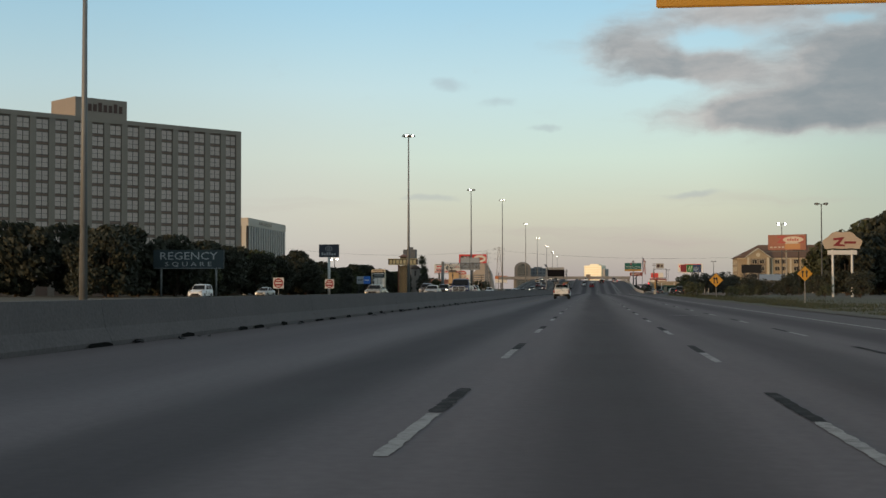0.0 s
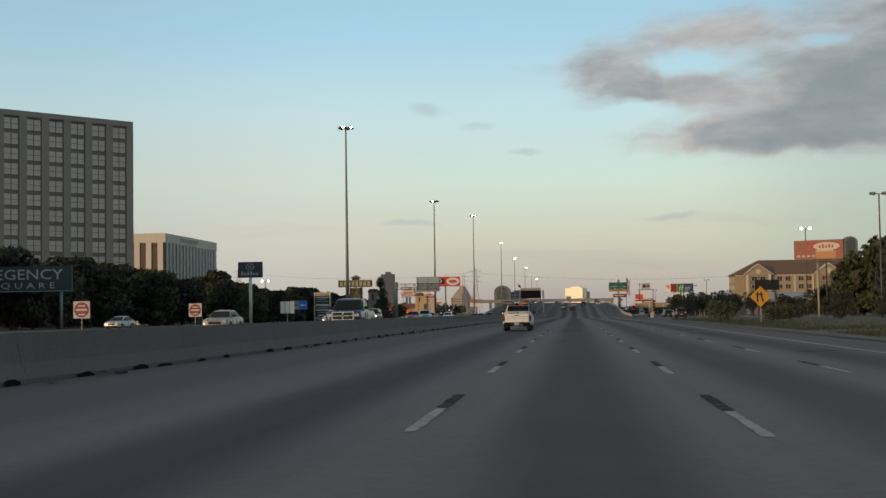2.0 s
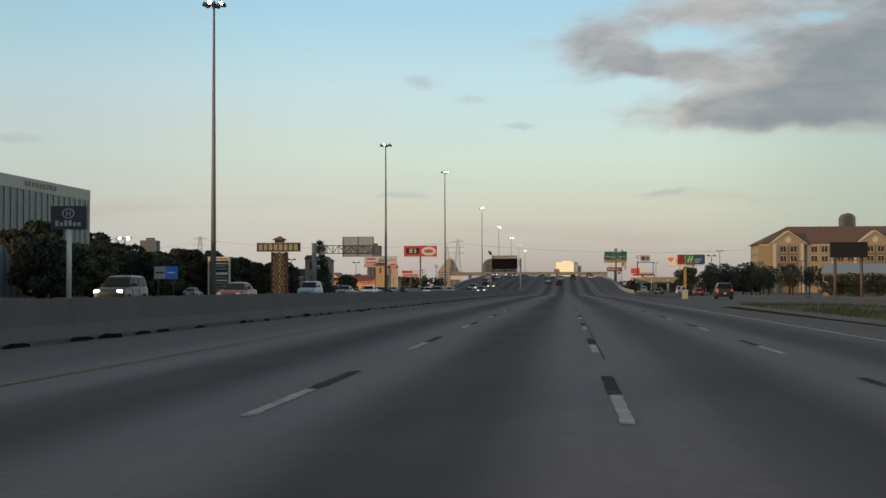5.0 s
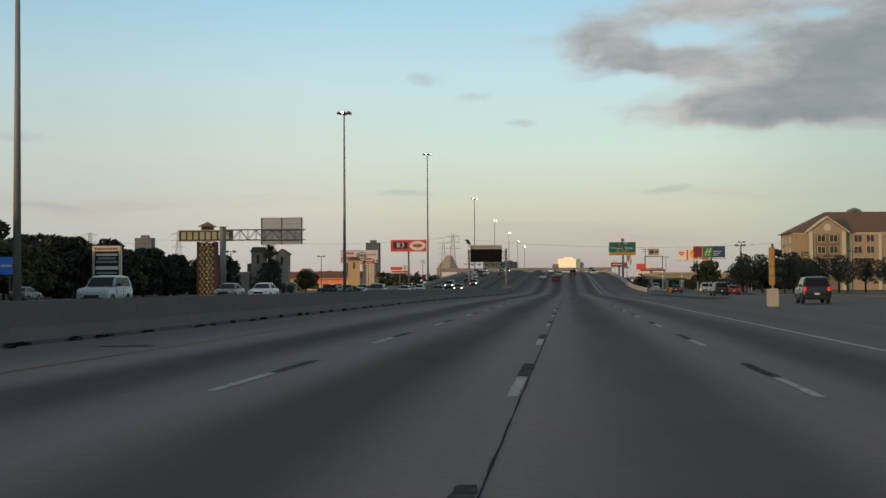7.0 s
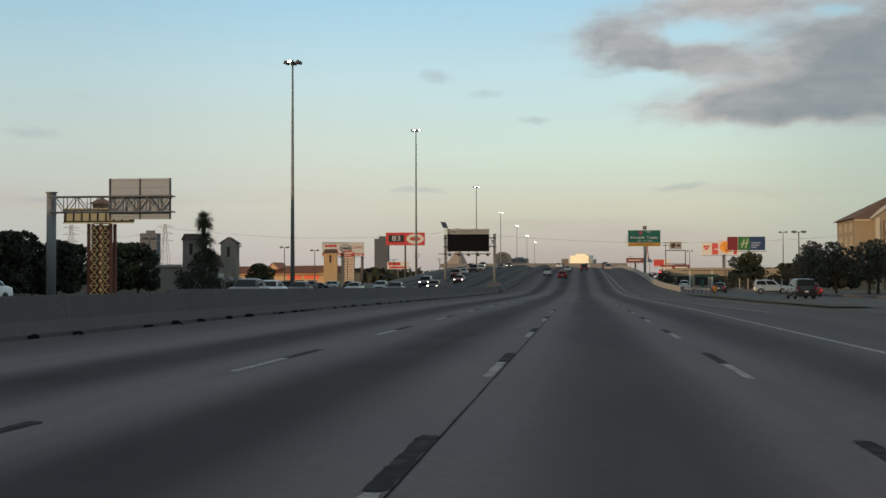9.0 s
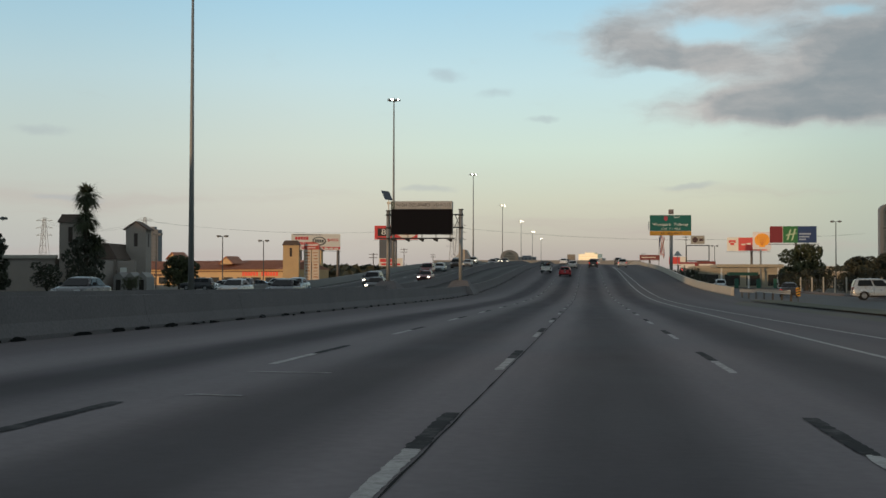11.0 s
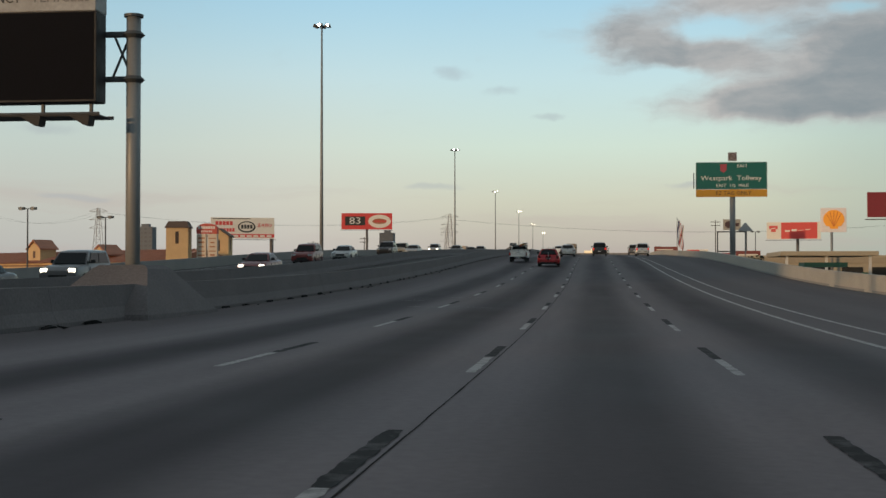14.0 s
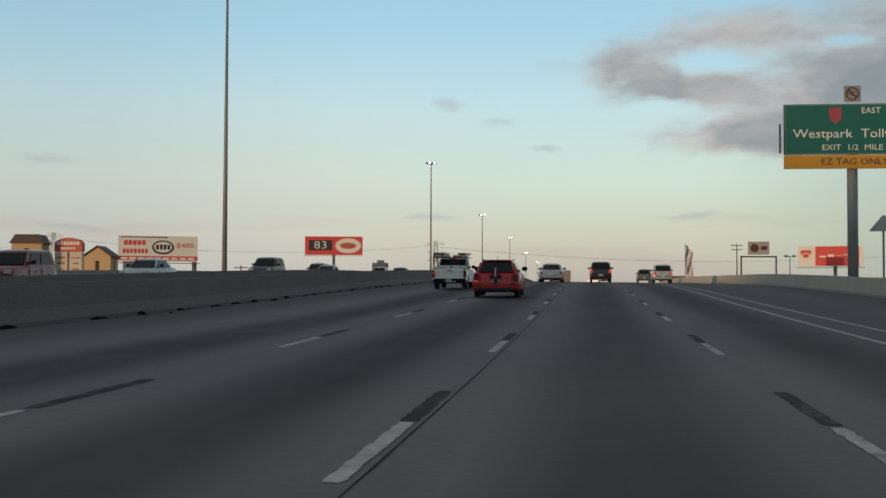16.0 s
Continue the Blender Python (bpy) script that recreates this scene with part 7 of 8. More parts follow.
def car(kind, paint, x, y, z, heading, label, lit=True, group="", category="", name="car", brake=False, pitch=0.0):
    k = KINDS[kind]
    L, W, (ra, fa), r = k["L"], k["W"], k["ax"], k["r"]
    e = thing(name, pose(x, y, z, pitch, 0, heading), label, category or {"truck": "pickup truck", "suv": "car"}.get(kind, "car"), group)
    g = .24 if kind in ("sedan", "hatch", "compact") else .32
    out = [(.06, g + .06), (.25, g)] + arch(ra, r + .07, g) + arch(fa, r + .07, g) + [(L - .25, g), (L - .04, g + .06)] + [(py, pz) for py, pz in k["top"]]
    part("body", hull(bmesh.new(), out, W), paint, e, smooth="auto")
    zb, zt = k["zb"] - .02, k["zt"]
    part("cabin", cabin_mesh(bmesh.new(), k["base"], k["roof"], k["wb"], k["wt"], zb - .05, zt), paint, e, smooth="auto")
    b, t, wb, wt = k["base"], k["roof"], k["wb"], k["wt"]

    def sd(s, f):
        """On the cabin side at height share s: half width, rear y, front y."""
        return (wb + (wt - wb) * s) / 2 + .022 + (.012 if .2 < s < .8 else 0), b[0] + (t[0] - b[0]) * s, b[1] + (t[1] - b[1]) * s
    h = zt - zb
    z0, z1 = zb + h * .10, zb + h * .86
    hw0, r0, f0 = sd(.10, 0)
    hw1, r1, f1 = sd(.86, 0)
    part("rear_window", quad_slab(bmesh.new(), [(-hw0 + .14, r0 - .035, z0), (hw0 - .14, r0 - .035, z0), (hw1 - .12, r1 - .035, z1), (-hw1 + .12, r1 - .035, z1)]), GLASS, e)
    part("windscreen", quad_slab(bmesh.new(), [(hw0 - .10, f0 + .055, z0), (-hw0 + .10, f0 + .055, z0), (-hw1 + .10, f1 + .055, z1), (hw1 - .10, f1 + .055, z1)]), GLASS, e)
    cuts = (.06, .36, .40, .88) if kind == "truck" else (.10, .50, .54, .90)
    for s in (-1, 1):
        for c0, c1 in ((cuts[0], cuts[1]), (cuts[2], cuts[3])):
            p = [(s * hw0, r0 + (f0 - r0) * c0, z0), (s * hw0, r0 + (f0 - r0) * c1, z0), (s * hw1, r1 + (f1 - r1) * c1, z1), (s * hw1, r1 + (f1 - r1) * c0, z1)]
            part("side_window", quad_slab(bmesh.new(), p if s > 0 else p[::-1], .010), GLASS, e)
        mz = zb + .10
        part("mirror", mk((min(s * (wb / 2 + .02), s * (wb / 2 + .24)), max(s * (wb / 2 + .02), s * (wb / 2 + .24)), b[1] - .62, b[1] - .50, mz - .04, mz + .13), bevel=.03), BLACK, e)
        for ay in (ra, fa):
            wheel(e, s * (W / 2 - .02), ay, r, .21)
        zl = .70 if kind in ("sedan", "compact") else (.82 if kind == "hatch" else .90)
        tl = part("tail_light", mk((min(s * W * .36, s * W * .465), max(s * W * .36, s * W * .465), .015, .16, zl - .07, zl + (.09 if kind == "sedan" else .20)), bevel=.02), RED_LIT if brake else RED_LENS, e)
        part("headlight", mk((min(s * W * .27, s * W * .455), max(s * W * .27, s * W * .455), L - .16, L - .02, .60 if kind in ("sedan", "hatch", "compact") else .76, .76 if kind in ("sedan", "hatch", "compact") else .96), bevel=.03), HEAD_LIT if lit else HEAD, e)
        part("door_handle", mk((min(s * (W / 2 - .02), s * (W / 2 + .03)), max(s * (W / 2 - .02), s * (W / 2 + .03)), L * .47, L * .47 + .18, .83, .86), bevel=.008), paint if kind == "sedan" else BLACK, e)
    part("rear_bumper", mk((-W * .47, W * .47, -.03, .20, .36, .56), bevel=.05), BLACK if kind == "truck" else paint, e)
    part("number_plate", mk((-.16, .16, -.045, -.032, .42 if kind == "truck" else .60, .52 if kind == "truck" else .72)), PLATE, e)
    part("grille", mk((-W * .24, W * .24, L - .05, L + .012, .48, .66), bevel=.02), BLACK, e)
    part("underbody", mk((-W * .42, W * .42, .3, L - .3, g - .05, g + .10)), BLACK, e)
    # shut lines of the doors and the tailgate, dark sills and lower bumper
    for s in (-1, 1):
        for yy in ((b[0] + b[1]) / 2 + .05, b[1] - .35):
            part("door_seam", mk((min(s * (W / 2 - .02), s * (W / 2 + .003)), max(s * (W / 2 - .02), s * (W / 2 + .003)), yy, yy + .014, g + .16, k["zb"] - .12)), BLACK, e)
        part("sill", mk((min(s * (W / 2 - .10), s * (W / 2 + .002)), max(s * (W / 2 - .10), s * (W / 2 + .002)), ra + r + .12, fa - r - .12, g - .01, g + .07), bevel=.01), BLACK, e)
    zg = k["top"][-2][1]
    part("tailgate_seam", mk((-W * .34, W * .34, -.006, .05, zg - .085, zg - .072), (-W * .34, -W * .333, -.006, .06, zg - .072, k["zb"] - .10), (W * .333, W * .34, -.006, .06, zg - .072, k["zb"] - .10)), BLACK, e)
    part("lower_bumper", mk((-W * .40, W * .40, -.04, .12, g + .02, g + .11), bevel=.02), BLACK, e)
    part("front_intake", mk((-W * .36, W * .36, L - .10, L + .016, g + .06, g + .18), bevel=.02), BLACK, e)
    if kind == "truck":
        part("bed_liner", mk((-W * .42, W * .42, .15, 1.95, 1.085, 1.115)), BLACK, e)
    return e


WHITE_P = car_paint("white", (.72, .735, .75), 0.0)
SILVER_P = car_paint("silver", (.36, .37, .37), .5)
GREY_P = car_paint("grey", (.12, .12, .125), .4)
BLACK_P = car_paint("black", (.018, .018, .02), .2)
RED_P = car_paint("red", (.40, .009, .014), .05)
BLUE_P = car_paint("blue", (.014, .024, .075), .2)
TAN_P = car_paint("tan", (.28, .25, .20), .4)
MAROON_P = car_paint("maroon", (.14, .02, .02), .2)
AQUA_P = car_paint("pale_blue", (.26, .33, .37), .4)


# ---- white service pickup with ladders ----
def service_pickup(x, y, z):
    e = thing("service_pickup", pose(x, y, z) @ Matrix.Scale(.91, 4), "white extended-cab service pickup with ladders on a black rack", "pickup truck")
    L, W, ra, fa, r = 5.25, 1.80, 1.12, 4.36, .365
    g = .33
    out = [(.10, .50), (.30, .42)] + [(p[0], max(.40, p[1])) for p in arch(ra, r + .09, .40, 12)] + [(p[0], max(.36, p[1])) for p in arch(fa, r + .09, .36, 12)] + [(L - .2, .34), (L - .04, .42),
          (L, .62), (L - .03, .80), (L - .18, .94), (4.1, 1.04), (3.75, 1.06), (1.98, 1.05), (1.96, 1.045), (.10, 1.045), (.05, 1.00), (.03, .55)]
    body = part("body", hull(bmesh.new(), out, W, .6, .03, .045), WHITE_P, e, smooth="auto")
    # cargo bed: open box with a dark floor and rails
    for s in (-1, 1):
        part("bed_rail", mk((min(s * .70, s * .895), max(s * .70, s * .895), .08, 1.97, 1.04, 1.075), bevel=.015), BLACK, e)
    gate = part("tailgate", mk((-.74, .74, -.012, .05, .545, 1.065), bevel=.018), mat("tailgate_white", (.72, .70, .66), .35, coat=.4, var=.05, scale=4), e, "cream-white tailgate with worn lettering")
    part("gate_handle", mk((-.14, .13, -.028, -.008, .945, 1.0), bevel=.01), BLACK, gate)
    ink = mat("grey_lettering", (.16, .16, .17), .6)
    pale = mat("faded_mark", (.50, .46, .42), .6)
    # plain bars where the number and the firm's name stand
    for i, (a, w) in enumerate(((.06, .05), (.12, .05), (.18, .05), (.25, .02), (.29, .05), (.35, .05), (.41, .05), (.48, .02), (.52, .05), (.58, .05), (.64, .05))):
        part("number_bar", mk((a, a + w - .012, -.0165, -.0125, .865 if w > .03 else .885, .925 if w > .03 else .897)), ink, gate)
    for a, w, zz in ((-.47, .30, .895), (-.33, .30, .845)):
        part("name_bar", mk((a, a + w, -.0165, -.0125, zz, zz + .032)), pale, gate)
    part("faded_square", mk((-.64, -.50, -.016, -.0125, .83, .95)), mat("faded_logo", (.60, .53, .49), .5), gate)
    text_part("Service beyond your expectations", .075, ink, gate, rot_face(.07, -.014, .765), width=1.15, extrude=.001)
    part("rule", mk((-.70, -.57, -.0165, -.0125, .74, .748), (-.69, -.42, -.0165, -.0125, .705, .713)), ink, gate)
    for s in (-1, 1):
        tl = part("tail_light", mk((min(s * .745, s * .9), max(s * .745, s * .9), -.035, .30, .57, 1.02), bevel=.055), RED_LENS, e)
        part("reverse_lens", mk((min(s * .775, s * .885), max(s * .775, s * .885), -.042, .0, .625, .71), bevel=.01), mat("smoky_lens", (.16, .10, .09), .2, coat=.4), tl)
        part("lamp_glow", mk((min(s * .79, s * .87), max(s * .79, s * .87), -.043, .0, .79, .90), bevel=.01), RED_LIT if s < 0 else RED_LENS, tl)
    bp = part("rear_bumper", mk((-.88, .88, -.12, .30, .34, .55), bevel=.075), mat("dark_bumper", (.007, .007, .008), .6, 0.0, spec=.15), e)
    part("bumper_step", mk((-.36, .36, -.16, -.05, .36, .50), bevel=.02), BLACK, bp)
    pl = part("number_plate", mk((-.16, .15, -.178, -.165, .375, .525), bevel=.006), PLATE, bp)
    for i in range(7):
        part("plate_bar", mk((-.135 + i * .038, -.108 + i * .038, -.1815, -.1785, .415, .475)), mat("plate_ink", (.08, .09, .14), .6), pl)
    part("hitch", mk((.22, .34, -.17, -.05, .36, .44), bevel=.01), CHROME, bp)
    for s in (-1, 1):
        part("mud_flap", mk((min(s * .60, s * .86), max(s * .60, s * .86), .60, .63, .12, .46)), BLACK, e)
        for ay in (ra, fa):
            wheel(e, s * .87, ay, r, .23)
            bm = bmesh.new()
            pts = [(s * .905, p[0], p[1] + .01) for p in arch(ay, r + .085, .42, 12)]
            tube(bm, pts, .022, 5)
            part("arch_lip", bm, WHITE_P, e)
    part("axle", mk((-.8, .8, ra - .06, ra + .06, .30, .42)), BLACK, e)
    part("underbody", mk((-.62, .62, .25, L - .3, .30, .50)), BLACK, e)
    part("exhaust", tube(bmesh.new(), [(.55, .25, .30), (.55, 1.2, .30)], .05, 8), STEEL_D, e)
    # cab
    cb = part("cab", cabin_mesh(bmesh.new(), (1.99, 4.02), (2.12, 3.20), 1.66, 1.36, 1.02, 1.66, .03), WHITE_P, e, smooth="auto")
    part("rear_window", quad_slab(bmesh.new(), [(-.74, 1.962, 1.11), (.74, 1.962, 1.11), (.63, 2.045, 1.575), (-.63, 2.045, 1.575)], .014), GLASS, e)
    part("brake_lamp", mk((-.17, .17, 2.06, 2.12, 1.60, 1.645), bevel=.01), RED_LENS, e)
    part("windscreen", quad_slab(bmesh.new(), [(.72, 4.0, 1.08), (-.72, 4.0, 1.08), (-.58, 3.33, 1.60), (.58, 3.33, 1.60)], .02), GLASS, e)
    for s in (-1, 1):
        for p in ([(2.12, 1.10), (2.62, 1.10), (2.60, 1.56), (2.24, 1.56)], [(2.72, 1.08), (3.80, 1.08), (3.30, 1.56), (2.72, 1.58)]):
            q = []
            for yy, zz in p:
                q.append((s * (.83 - .15 * (zz - 1.02) / .64 + .016), yy, zz))
            part("side_window", quad_slab(bmesh.new(), q if s > 0 else q[::-1], .012), GLASS, e)
        part("pillar_seam", mk((min(s * .815, s * .83), max(s * .815, s * .83), 2.655, 2.672, .55, 1.08)), BLACK, e)
        part("mirror", mk((min(s * .86, s * 1.08), max(s * .86, s * 1.08), 3.55, 3.66, 1.06, 1.24), bevel=.04), BLACK, e)
        part("door_handle", mk((min(s * .885, s * .925), max(s * .885, s * .925), 2.78, 2.95, .92, .955), bevel=.01), BLACK, e)
        part("sill", mk((min(s * .80, s * .905), max(s * .80, s * .905), 1.65, 3.85, .36, .43), bevel=.02), WHITE_P, e)
        for i in range(3):
            part("door_bar", mk((min(s * .898, s * .906), max(s * .898, s * .906), 2.95, 3.45 - .12 * i, .86 - i * .07, .89 - i * .07)), pale, e)
        part("headlight", mk((min(s * .52, s * .84), max(s * .52, s * .84), L - .22, L - .03, .66, .88), bevel=.04), HEAD, e)
    # diamond-plate tool boxes in the bed
    tp = mat("diamond_plate", (.52, .51, .50), .30, .95, var=.28, scale=5, fine=45, bump=.010)
    bx = part("tool_box", mk((-.78, .78, 1.42, 1.92, .98, 1.20), bevel=.012), tp, e, "bright diamond-plate tool box")
    part("box_lid", mk((-.80, .80, 1.40, 1.94, 1.20, 1.245), bevel=.012), tp, bx)
    for s in (-1, 1):
        sb = part("side_box", mk((min(s * .52, s * .84), max(s * .52, s * .84), .12, 1.38, 1.05, 1.185), bevel=.01), tp, e)
    part("box_badge", mk((-.10, .02, 1.385, 1.399, 1.12, 1.19)), BLUE_P, bx)
    # black rack with rails, and ladders lashed on
    rk = part("ladder_rack", mk((-.84, .84, .26, .31, 1.69, 1.74), (-.84, .84, 1.78, 1.83, 1.69, 1.74), (-.86, -.82, .2, 3.35, 1.685, 1.735), (.82, .86, .2, 3.35, 1.685, 1.735), (-.84, .84, 3.2, 3.25, 1.70, 1.74)), BLACK, e)
    for s in (-1, 1):
        for yy, tilt in ((.28, 0), (1.80, 0)):
            part("rack_post", tube(bmesh.new(), [(s * .80, yy, 1.05), (s * .84, yy, 1.71)], .028, 6), BLACK, rk)
        part("rack_brace", tube(bmesh.new(), [(s * .83, .31, 1.46), (s * .6, .29, 1.69)], .018, 5), BLACK, rk)
    alu = mat("ladder_aluminium", (.21, .205, .20), .5, .5, var=.25, scale=5)
    org = mat("orange_fibreglass", (.40, .19, .03), .6, var=.3, scale=5)

    def ladder(cx, w, y0, y1, z0, rail_m, end_m, label):
        la = part("ladder", mk((cx - w / 2, cx - w / 2 + .035, y0, y1, z0, z0 + .10), (cx + w / 2 - .035, cx + w / 2, y0, y1, z0, z0 + .10)), rail_m, e, label)
        n = int((y1 - y0) / .30)
        for i in range(n):
            yy = y0 + .1 + i * .30
            part("rung", mk((cx - w / 2 + .035, cx + w / 2 - .035, yy, yy + .045, z0 + .03, z0 + .07)), rail_m, la)
        part("ladder_foot", mk((cx - w / 2 - .01, cx + w / 2 + .01, y0 - .05, y0 + .02, z0 + .005, z0 + .085), bevel=.01), end_m, la)
        part("end_cap", mk((cx + w / 2 - .10, cx + w / 2 + .012, y0 + .07, y0 + .24, z0 - .005, z0 + .105), bevel=.008), org, la)
    ladder(-.56, .52, -.20, 3.6, 1.745, alu, alu, "aluminium ladder with orange end caps")
    ladder(-.56, .46, -.05, 3.3, 1.855, alu, mat("dark_rubber_foot", (.03, .03, .03), .8), "second aluminium ladder on top")
    ladder(.42, .44, .15, 3.9, 1.745, alu, org, "aluminium ladder with orange end caps")
    ladder(.60, .36, .45, 4.1, 1.855, alu, mat("dark_rubber_foot", (.03, .03, .03), .8), "short aluminium ladder on top")
    part("red_rag", mk((.16, .34, -.02, .02, 1.63, 1.74), bevel=.01), mat("red_cloth", (.50, .03, .03), .8), e, "red warning cloth")
    part("strap", mk((-.86, .86, 1.2, 1.24, 1.957, 1.965)), BLACK, e)
    for o in e.children:
        if o.name.split(".")[0] in ("ladder", "ladder_rack", "red_rag", "strap"):
            o.matrix_basis = pose(0, 0, -.055)
    return e


pickup = service_pickup(-2.98, 133.9, zr(135) + cross(-2.98) + .01)
# the same kind of truck again, on the rise beside the red hatchback
copy_thing(pickup, pose(-3.49, 528, zr(528.5) + cross(-3.49) + .01, math.degrees(math.atan((zr(532) - zr(528)) / 4)), 0, 0))


def red_hatchback(x, y):
    slope = math.degrees(math.atan((zr(y + 4) - zr(y)) / 4))
    e = car("compact", RED_P, x, y, zr(y + .5) + cross(x) + .015, 0, "bright red hatchback with a dark rack on its tailgate", category="car", pitch=slope, brake=False)
    # rear details: stacked lamps, roof spoiler, rack, wiper, exhaust
    for s in (-1, 1):
        for i in range(3):
            part("tail_lamp_round", tube(bmesh.new(), [(s * .735, .0 + .05 * i, .62 + i * .12), (s * .735, .14 + .05 * i, .62 + i * .12)], .048, 10), RED_LIT if s < 0 else RED_LENS, e)
        part("rear_reflector", mk((min(s * .52, s * .74), max(s * .52, s * .74), -.045, -.03, .46, .50), bevel=.004), RED_LENS, e)
        part("roof_rail", tube(bmesh.new(), [(s * .56, .95, 1.40), (s * .58, 2.2, 1.42)], .018, 6), BLACK, e)
    part("spoiler", mk((-.56, .56, .60, .86, 1.375, 1.405), bevel=.012), RED_P, e)
    part("brake_lamp", mk((-.16, .16, .592, .60, 1.38, 1.40)), RED_LENS, e)
    part("rack_bar", mk((-.05, .05, -.16, -.06, .48, 1.06), bevel=.02), BLACK, e, "dark upright rack bar")
    for s in (-1, 1):
        part("rack_arm", tube(bmesh.new(), [(0, -.10, .86), (s * .24, -.14, .76)], .03, 6), BLACK, e)
        part("rack_cradle", mk((min(s * .09, s * .18), max(s * .09, s * .18), -.22, -.10, .66, .90), bevel=.03), BLACK, e)
        part("rack_strap", tube(bmesh.new(), [(s * .05, -.08, .95), (s * .28, .22, 1.22)], .010, 5), BLACK, e)
    part("wiper", mk((-.02, .025, -.19, -.165, .78, 1.12), bevel=.008), WHITE, e, "pale upright wiper")
    part("aerial", tube(bmesh.new(), [(0, .95, 1.40), (0, .84, 1.55)], .010, 5), BLACK, e)
    part("lower_trim", mk((-.70, .70, -.045, .1, .25, .36), bevel=.03), BLACK, e)
    part("exhaust", tube(bmesh.new(), [(.42, -.06, .26), (.42, .2, .26)], .035, 8), STEEL_D, e)


red_hatchback(-.28, 514.4)


def place(kind, paint, x, y, heading, label, zf=None, lit=True, brake=False, group="", name="car"):
    z = (zf or zr)(y)
    if zf is None:
        z += -.01 * (max(-8.5, min(15, x)) - 2)
        slope = math.degrees(math.atan((zr(y + 3) - zr(y - 3)) / 6))
    else:
        slope = 0
    return car(kind, paint, x, y, z + .012, heading, label, lit, group, name=name, brake=brake, pitch=slope if abs(heading) < 90 else -slope)


AHEAD = "cars ahead on the freeway"
for kind, paint, x, y, label, brake in (("sedan", SILVER_P, .2, 566, "silver saloon car on the freeway lanes", False), ("suv", BLACK_P, 4.0, 578, "black sport utility vehicle on the freeway", True),
                                        ("suv", SILVER_P, 9.9, 592, "silver crossover on the ramp lane", True), ("sedan", WHITE_P, -2.9, 640, "white saloon near the top of the rise", False),
                                        ("suv", GREY_P, 10.2, 645, "dark grey crossover on the ramp lane", False),
                                        ("sedan", GREY_P, -3.0, 690, "grey saloon at the top of the rise", False),
                                        ("sedan", WHITE_P, 5.0, 655, "white saloon near the top of the rise", False)):
    place(kind, paint, x, y, 0, label, brake=brake, group=AHEAD)


def box_truck(x, y):
    """A plain box truck, seen from behind near the top of the rise."""
    e = thing("box_truck", pose(x, y, zr(y) + cross(x) + .01), "grey-brown box truck near the top of the rise", "truck")
    part("cargo_box", mk((-1.22, 1.22, 0, 5.6, 1.0, 3.55), bevel=.04), TAN_P, e)
    door = part("rear_door", mk((-1.08, 1.08, -.03, .0, 1.1, 3.35), bevel=.01), mat("truck_door", (.22, .18, .14), .6, var=.15), e)
    for i in range(5):
        part("door_rib", mk((-1.06, 1.06, -.045, -.03, 1.45 + i * .4, 1.48 + i * .4)), STEEL_D, door)
    part("cab", mk((-1.0, 1.0, 5.7, 7.3, .6, 2.4), bevel=.12), WHITE_P, e)
    part("frame", mk((-.5, .5, .1, 7.0, .55, .95)), BLACK, e)
    part("bumper", mk((-1.15, 1.15, -.12, .0, .5, .66), bevel=.02), BLACK, e)
    for s in (-1, 1):
        part("tail_light", mk((min(s * .8, s * 1.05), max(s * .8, s * 1.05), -.14, -.12, .72, .84)), RED_LIT, e)
        for ay in (1.4, 6.4):
            wheel(e, s * 1.12, ay, .45, .26)


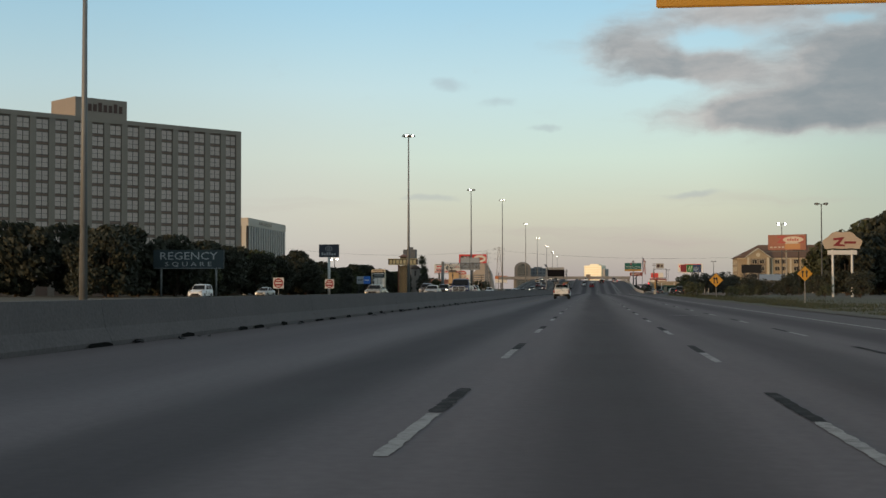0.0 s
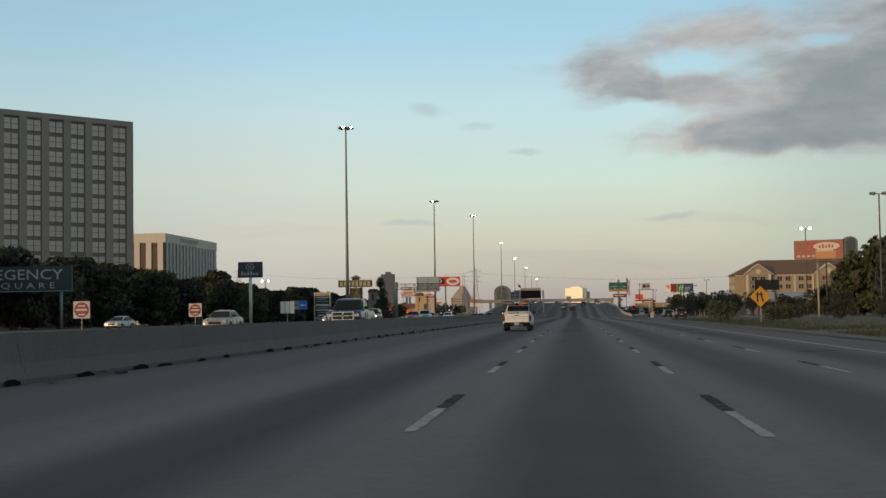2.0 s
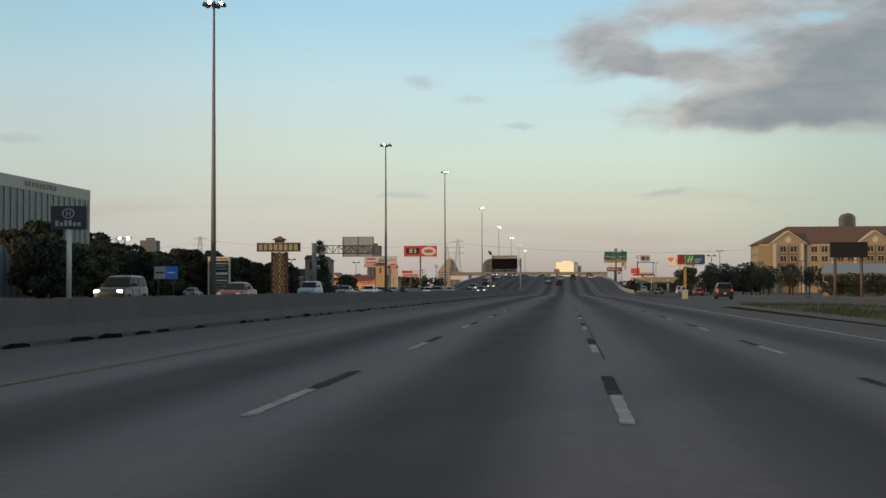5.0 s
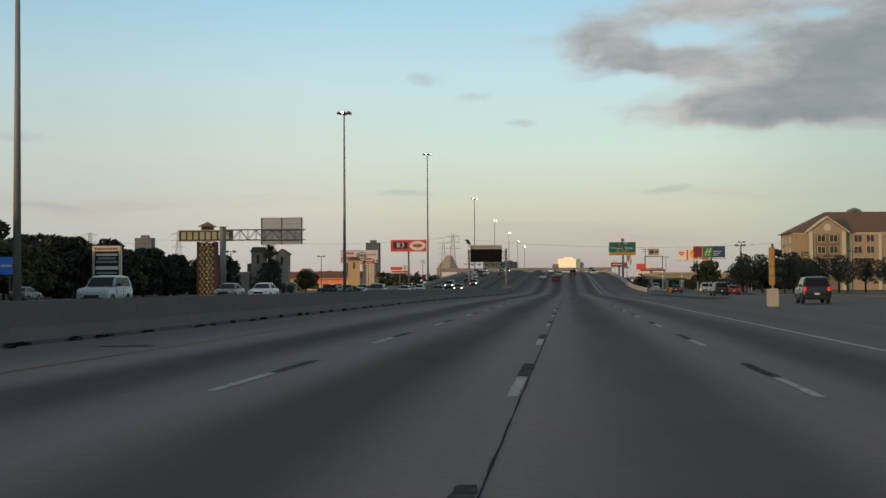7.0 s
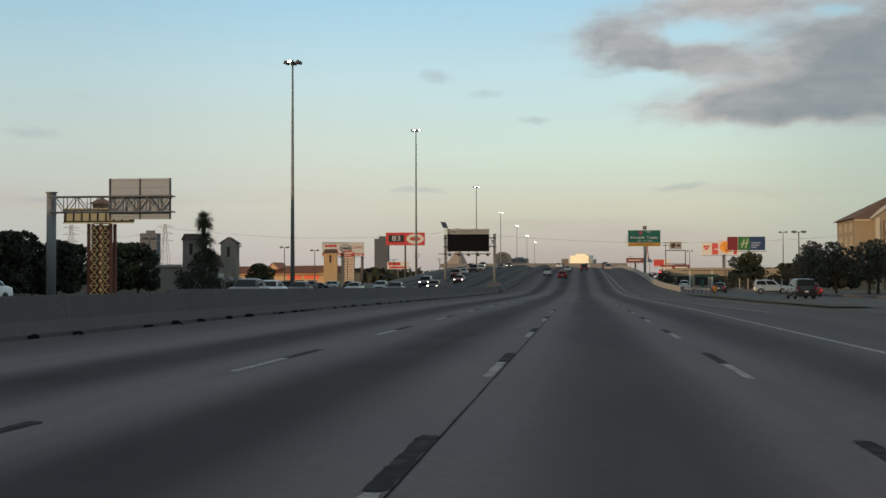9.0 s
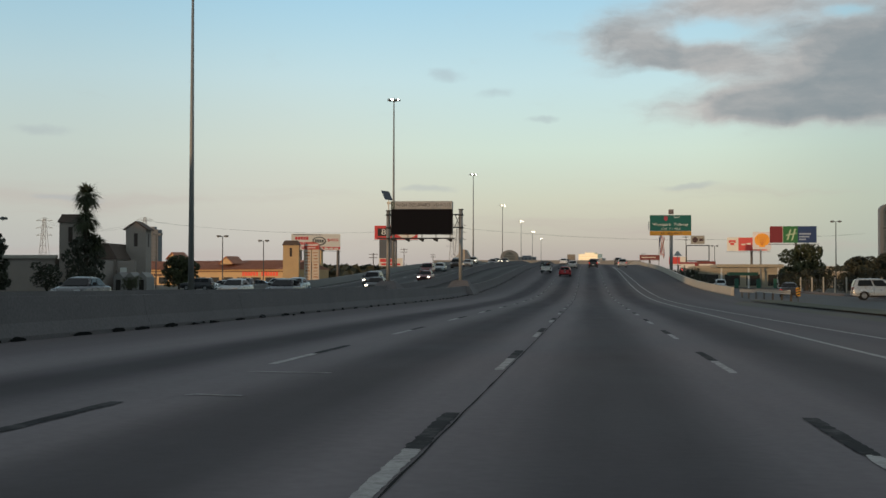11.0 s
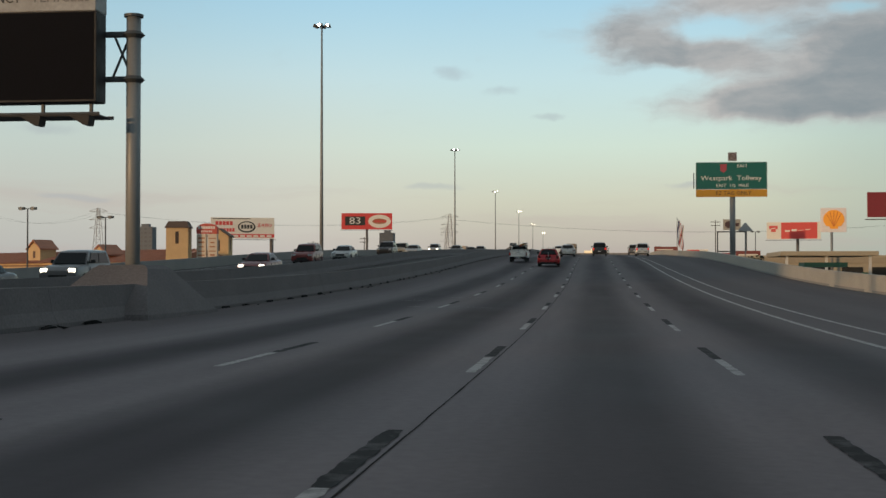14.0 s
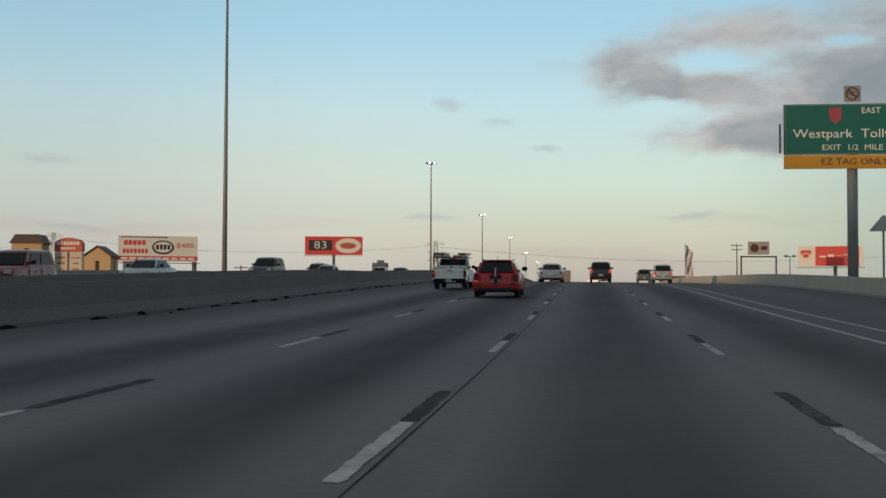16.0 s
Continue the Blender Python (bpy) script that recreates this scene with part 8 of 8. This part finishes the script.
box_truck(-2.3, 735)
ONC = "oncoming cars"
for kind, paint, x, y, label in (("suv", AQUA_P, -24.3, 280, "pale blue minivan among the oncoming cars"),
                                 ("sedan", WHITE_P, -24.3, 321, "white saloon among the oncoming cars"), ("sedan", GREY_P, -27.7, 322, "grey saloon among the oncoming cars"), ("sedan", BLACK_P, -17.6, 452, "black saloon with its headlights on"),
                                 ("suv", GREY_P, -20.9, 470, "dark crossover with its headlights on"), ("sedan", AQUA_P, -24.3, 446, "pale blue saloon among the oncoming cars"),
                                 ("sedan", BLACK_P, -17.6, 412, "black saloon among the oncoming cars"),
                                 ("sedan", BLACK_P, -17.6, 655, "black saloon with its headlights on"), ("suv", SILVER_P, -24.3, 640, "silver crossover with its headlights on"), ("sedan", GREY_P, -20.9, 672, "grey saloon with its headlights on"),
                                 ("suv", BLACK_P, -24.3, 222, "black crossover with its headlights on"), ("sedan", MAROON_P, -20.9, 236, "dark red saloon among the oncoming cars"),
                                 ("suv", MAROON_P, -20.9, 521, "dark red sport utility vehicle among the oncoming cars"), ("sedan", SILVER_P, -20.9, 538, "silver saloon among the oncoming cars"),
                                 ("suv", BLACK_P, -20.9, 565, "dark crossover on the oncoming rise"), ("sedan", SILVER_P, -20.9, 588, "silver saloon on the oncoming rise"),
                                 ("sedan", GREY_P, -17.6, 612, "grey saloon at the top of the oncoming rise"), ("suv", TAN_P, -24.3, 600, "tan crossover on the oncoming rise"),
                                 ("sedan", TAN_P, -24.3, 152, "tan saloon among the oncoming cars"), ("sedan", SILVER_P, -20.9, 178, "silver saloon among the oncoming cars"),
                                 ("truck", GREY_P, -24.3, 200, "grey pickup among the oncoming cars"), ("sedan", WHITE_P, -20.9, 365, "white saloon among the oncoming cars"),
                                 ("sedan", MAROON_P, -17.6, 492, "dark red saloon with its headlights on"), ("sedan", BLACK_P, -24.3, 392, "black saloon among the oncoming cars"),
                                 ("sedan", SILVER_P, -24.3, 424, "silver saloon among the oncoming cars"), ("sedan", GREY_P, -17.6, 345, "grey saloon among the oncoming cars")):
    place(kind, paint, x, y, 180, label, group=ONC, lit=label.endswith("on"))
big = place("truck", BLUE_P, -13.6, 143.2, 180, "large dark blue pickup with a chrome grille, oncoming", group=ONC, lit=False)
big.matrix_basis = big.matrix_basis @ Matrix.Scale(1.14, 4)
grille = part("grille", mk((-.60, .60, 5.37, 5.43, .60, .66), (-.60, .60, 5.37, 5.43, 1.0, 1.06), (-.60, -.53, 5.37, 5.43, .66, 1.0), (.53, .60, 5.37, 5.43, .66, 1.0), (-.04, .04, 5.37, 5.44, .66, 1.0), (-.53, .53, 5.37, 5.44, .80, .86)), CHROME, big, "chrome grille")
part("grille_mesh", mk((-.53, .53, 5.36, 5.40, .66, 1.0)), BLACK, grille)
part("front_bumper", mk((-.95, .95, 5.30, 5.52, .38, .58), bevel=.04), CHROME, big, "chrome front bumper")
FR = "cars on the frontage road"
fz = lambda y: ground_z(y) + .014
for kind, paint, x, y, h, label, brake in (("suv", BLACK_P, 18.6, 290, -3, "dark sport utility vehicle braking on the frontage road", True), ("suv", BLACK_P, 22.5, 378, 4, "dark crossover on the frontage road", False),
                                           ("sedan", BLACK_P, 22.5, 452, -10, "dark saloon braking on the frontage road", True), ("suv", SILVER_P, 25.0, 434, -95, "pale silver estate car crossing the frontage road", False),
                                                                                      ("sedan", MAROON_P, 26.5, 398, 0, "dark red saloon on the outer frontage lane", True), ("suv", WHITE_P, 24.5, 540, 0, "white crossover on the frontage road", False), ("sedan", MAROON_P, 22.0, 575, 0, "dark red saloon on the frontage road", True)):
    place(kind, paint, x, y, h, label, zf=fz, brake=brake, group=FR, lit=False)
LOT = "cars parked across the freeway"
for kind, paint, x, y, h, label in (("sedan", SILVER_P, -50, 205, 175, "silver saloon on the far frontage road"), ("suv", WHITE_P, -47, 160, 180, "white crossover on the far frontage road"),
                                    ("sedan", GREY_P, -52, 330, 0, "grey saloon on the far frontage road"), ("suv", BLACK_P, -50, 505, 90, "black crossover parked before the shops"), ("sedan", WHITE_P, -51, 511, 90, "white saloon parked before the shops"),
                                    ("sedan", SILVER_P, -50, 518, 90, "silver saloon parked before the shops"), ("suv", GREY_P, -50.5, 530, 88, "grey crossover parked before the shops"), ("sedan", BLACK_P, -50, 540, 90, "black saloon parked before the shops"),
                                    ("suv", SILVER_P, -49.5, 550, 92, "silver crossover parked before the shops"), ("truck", BLACK_P, -48.5, 560, 178, "black pickup on the far frontage road")):
    place(kind, paint, x, y, h, label, zf=fz, group=LOT, lit=False)

# ---- overhead sign on a cantilever, just ahead of the start ----
def overhead_sign():
    e = thing("overhead_sign", pose(0, 23.5, 0), "green overhead sign with a yellow strip on a cantilever", "road sign")
    part("lower_panel", mk((1.22, 6.4, -.04, .04, 6.16, 6.85), bevel=.02), SIGN_Y, e, "yellow strip")
    part("panel", mk((1.22, 6.4, -.035, .04, 6.87, 9.0), bevel=.02), SIGN_G, e)
    part("arm", tube(bmesh.new(), [(1.6, .4, 7.9), (13.2, .4, 7.9)], .18, 10), STEEL, e)
    part("column", tube(bmesh.new(), [(13.2, .4, 0), (13.2, .4, 8.3)], .28, 12), STEEL, e)


overhead_sign()
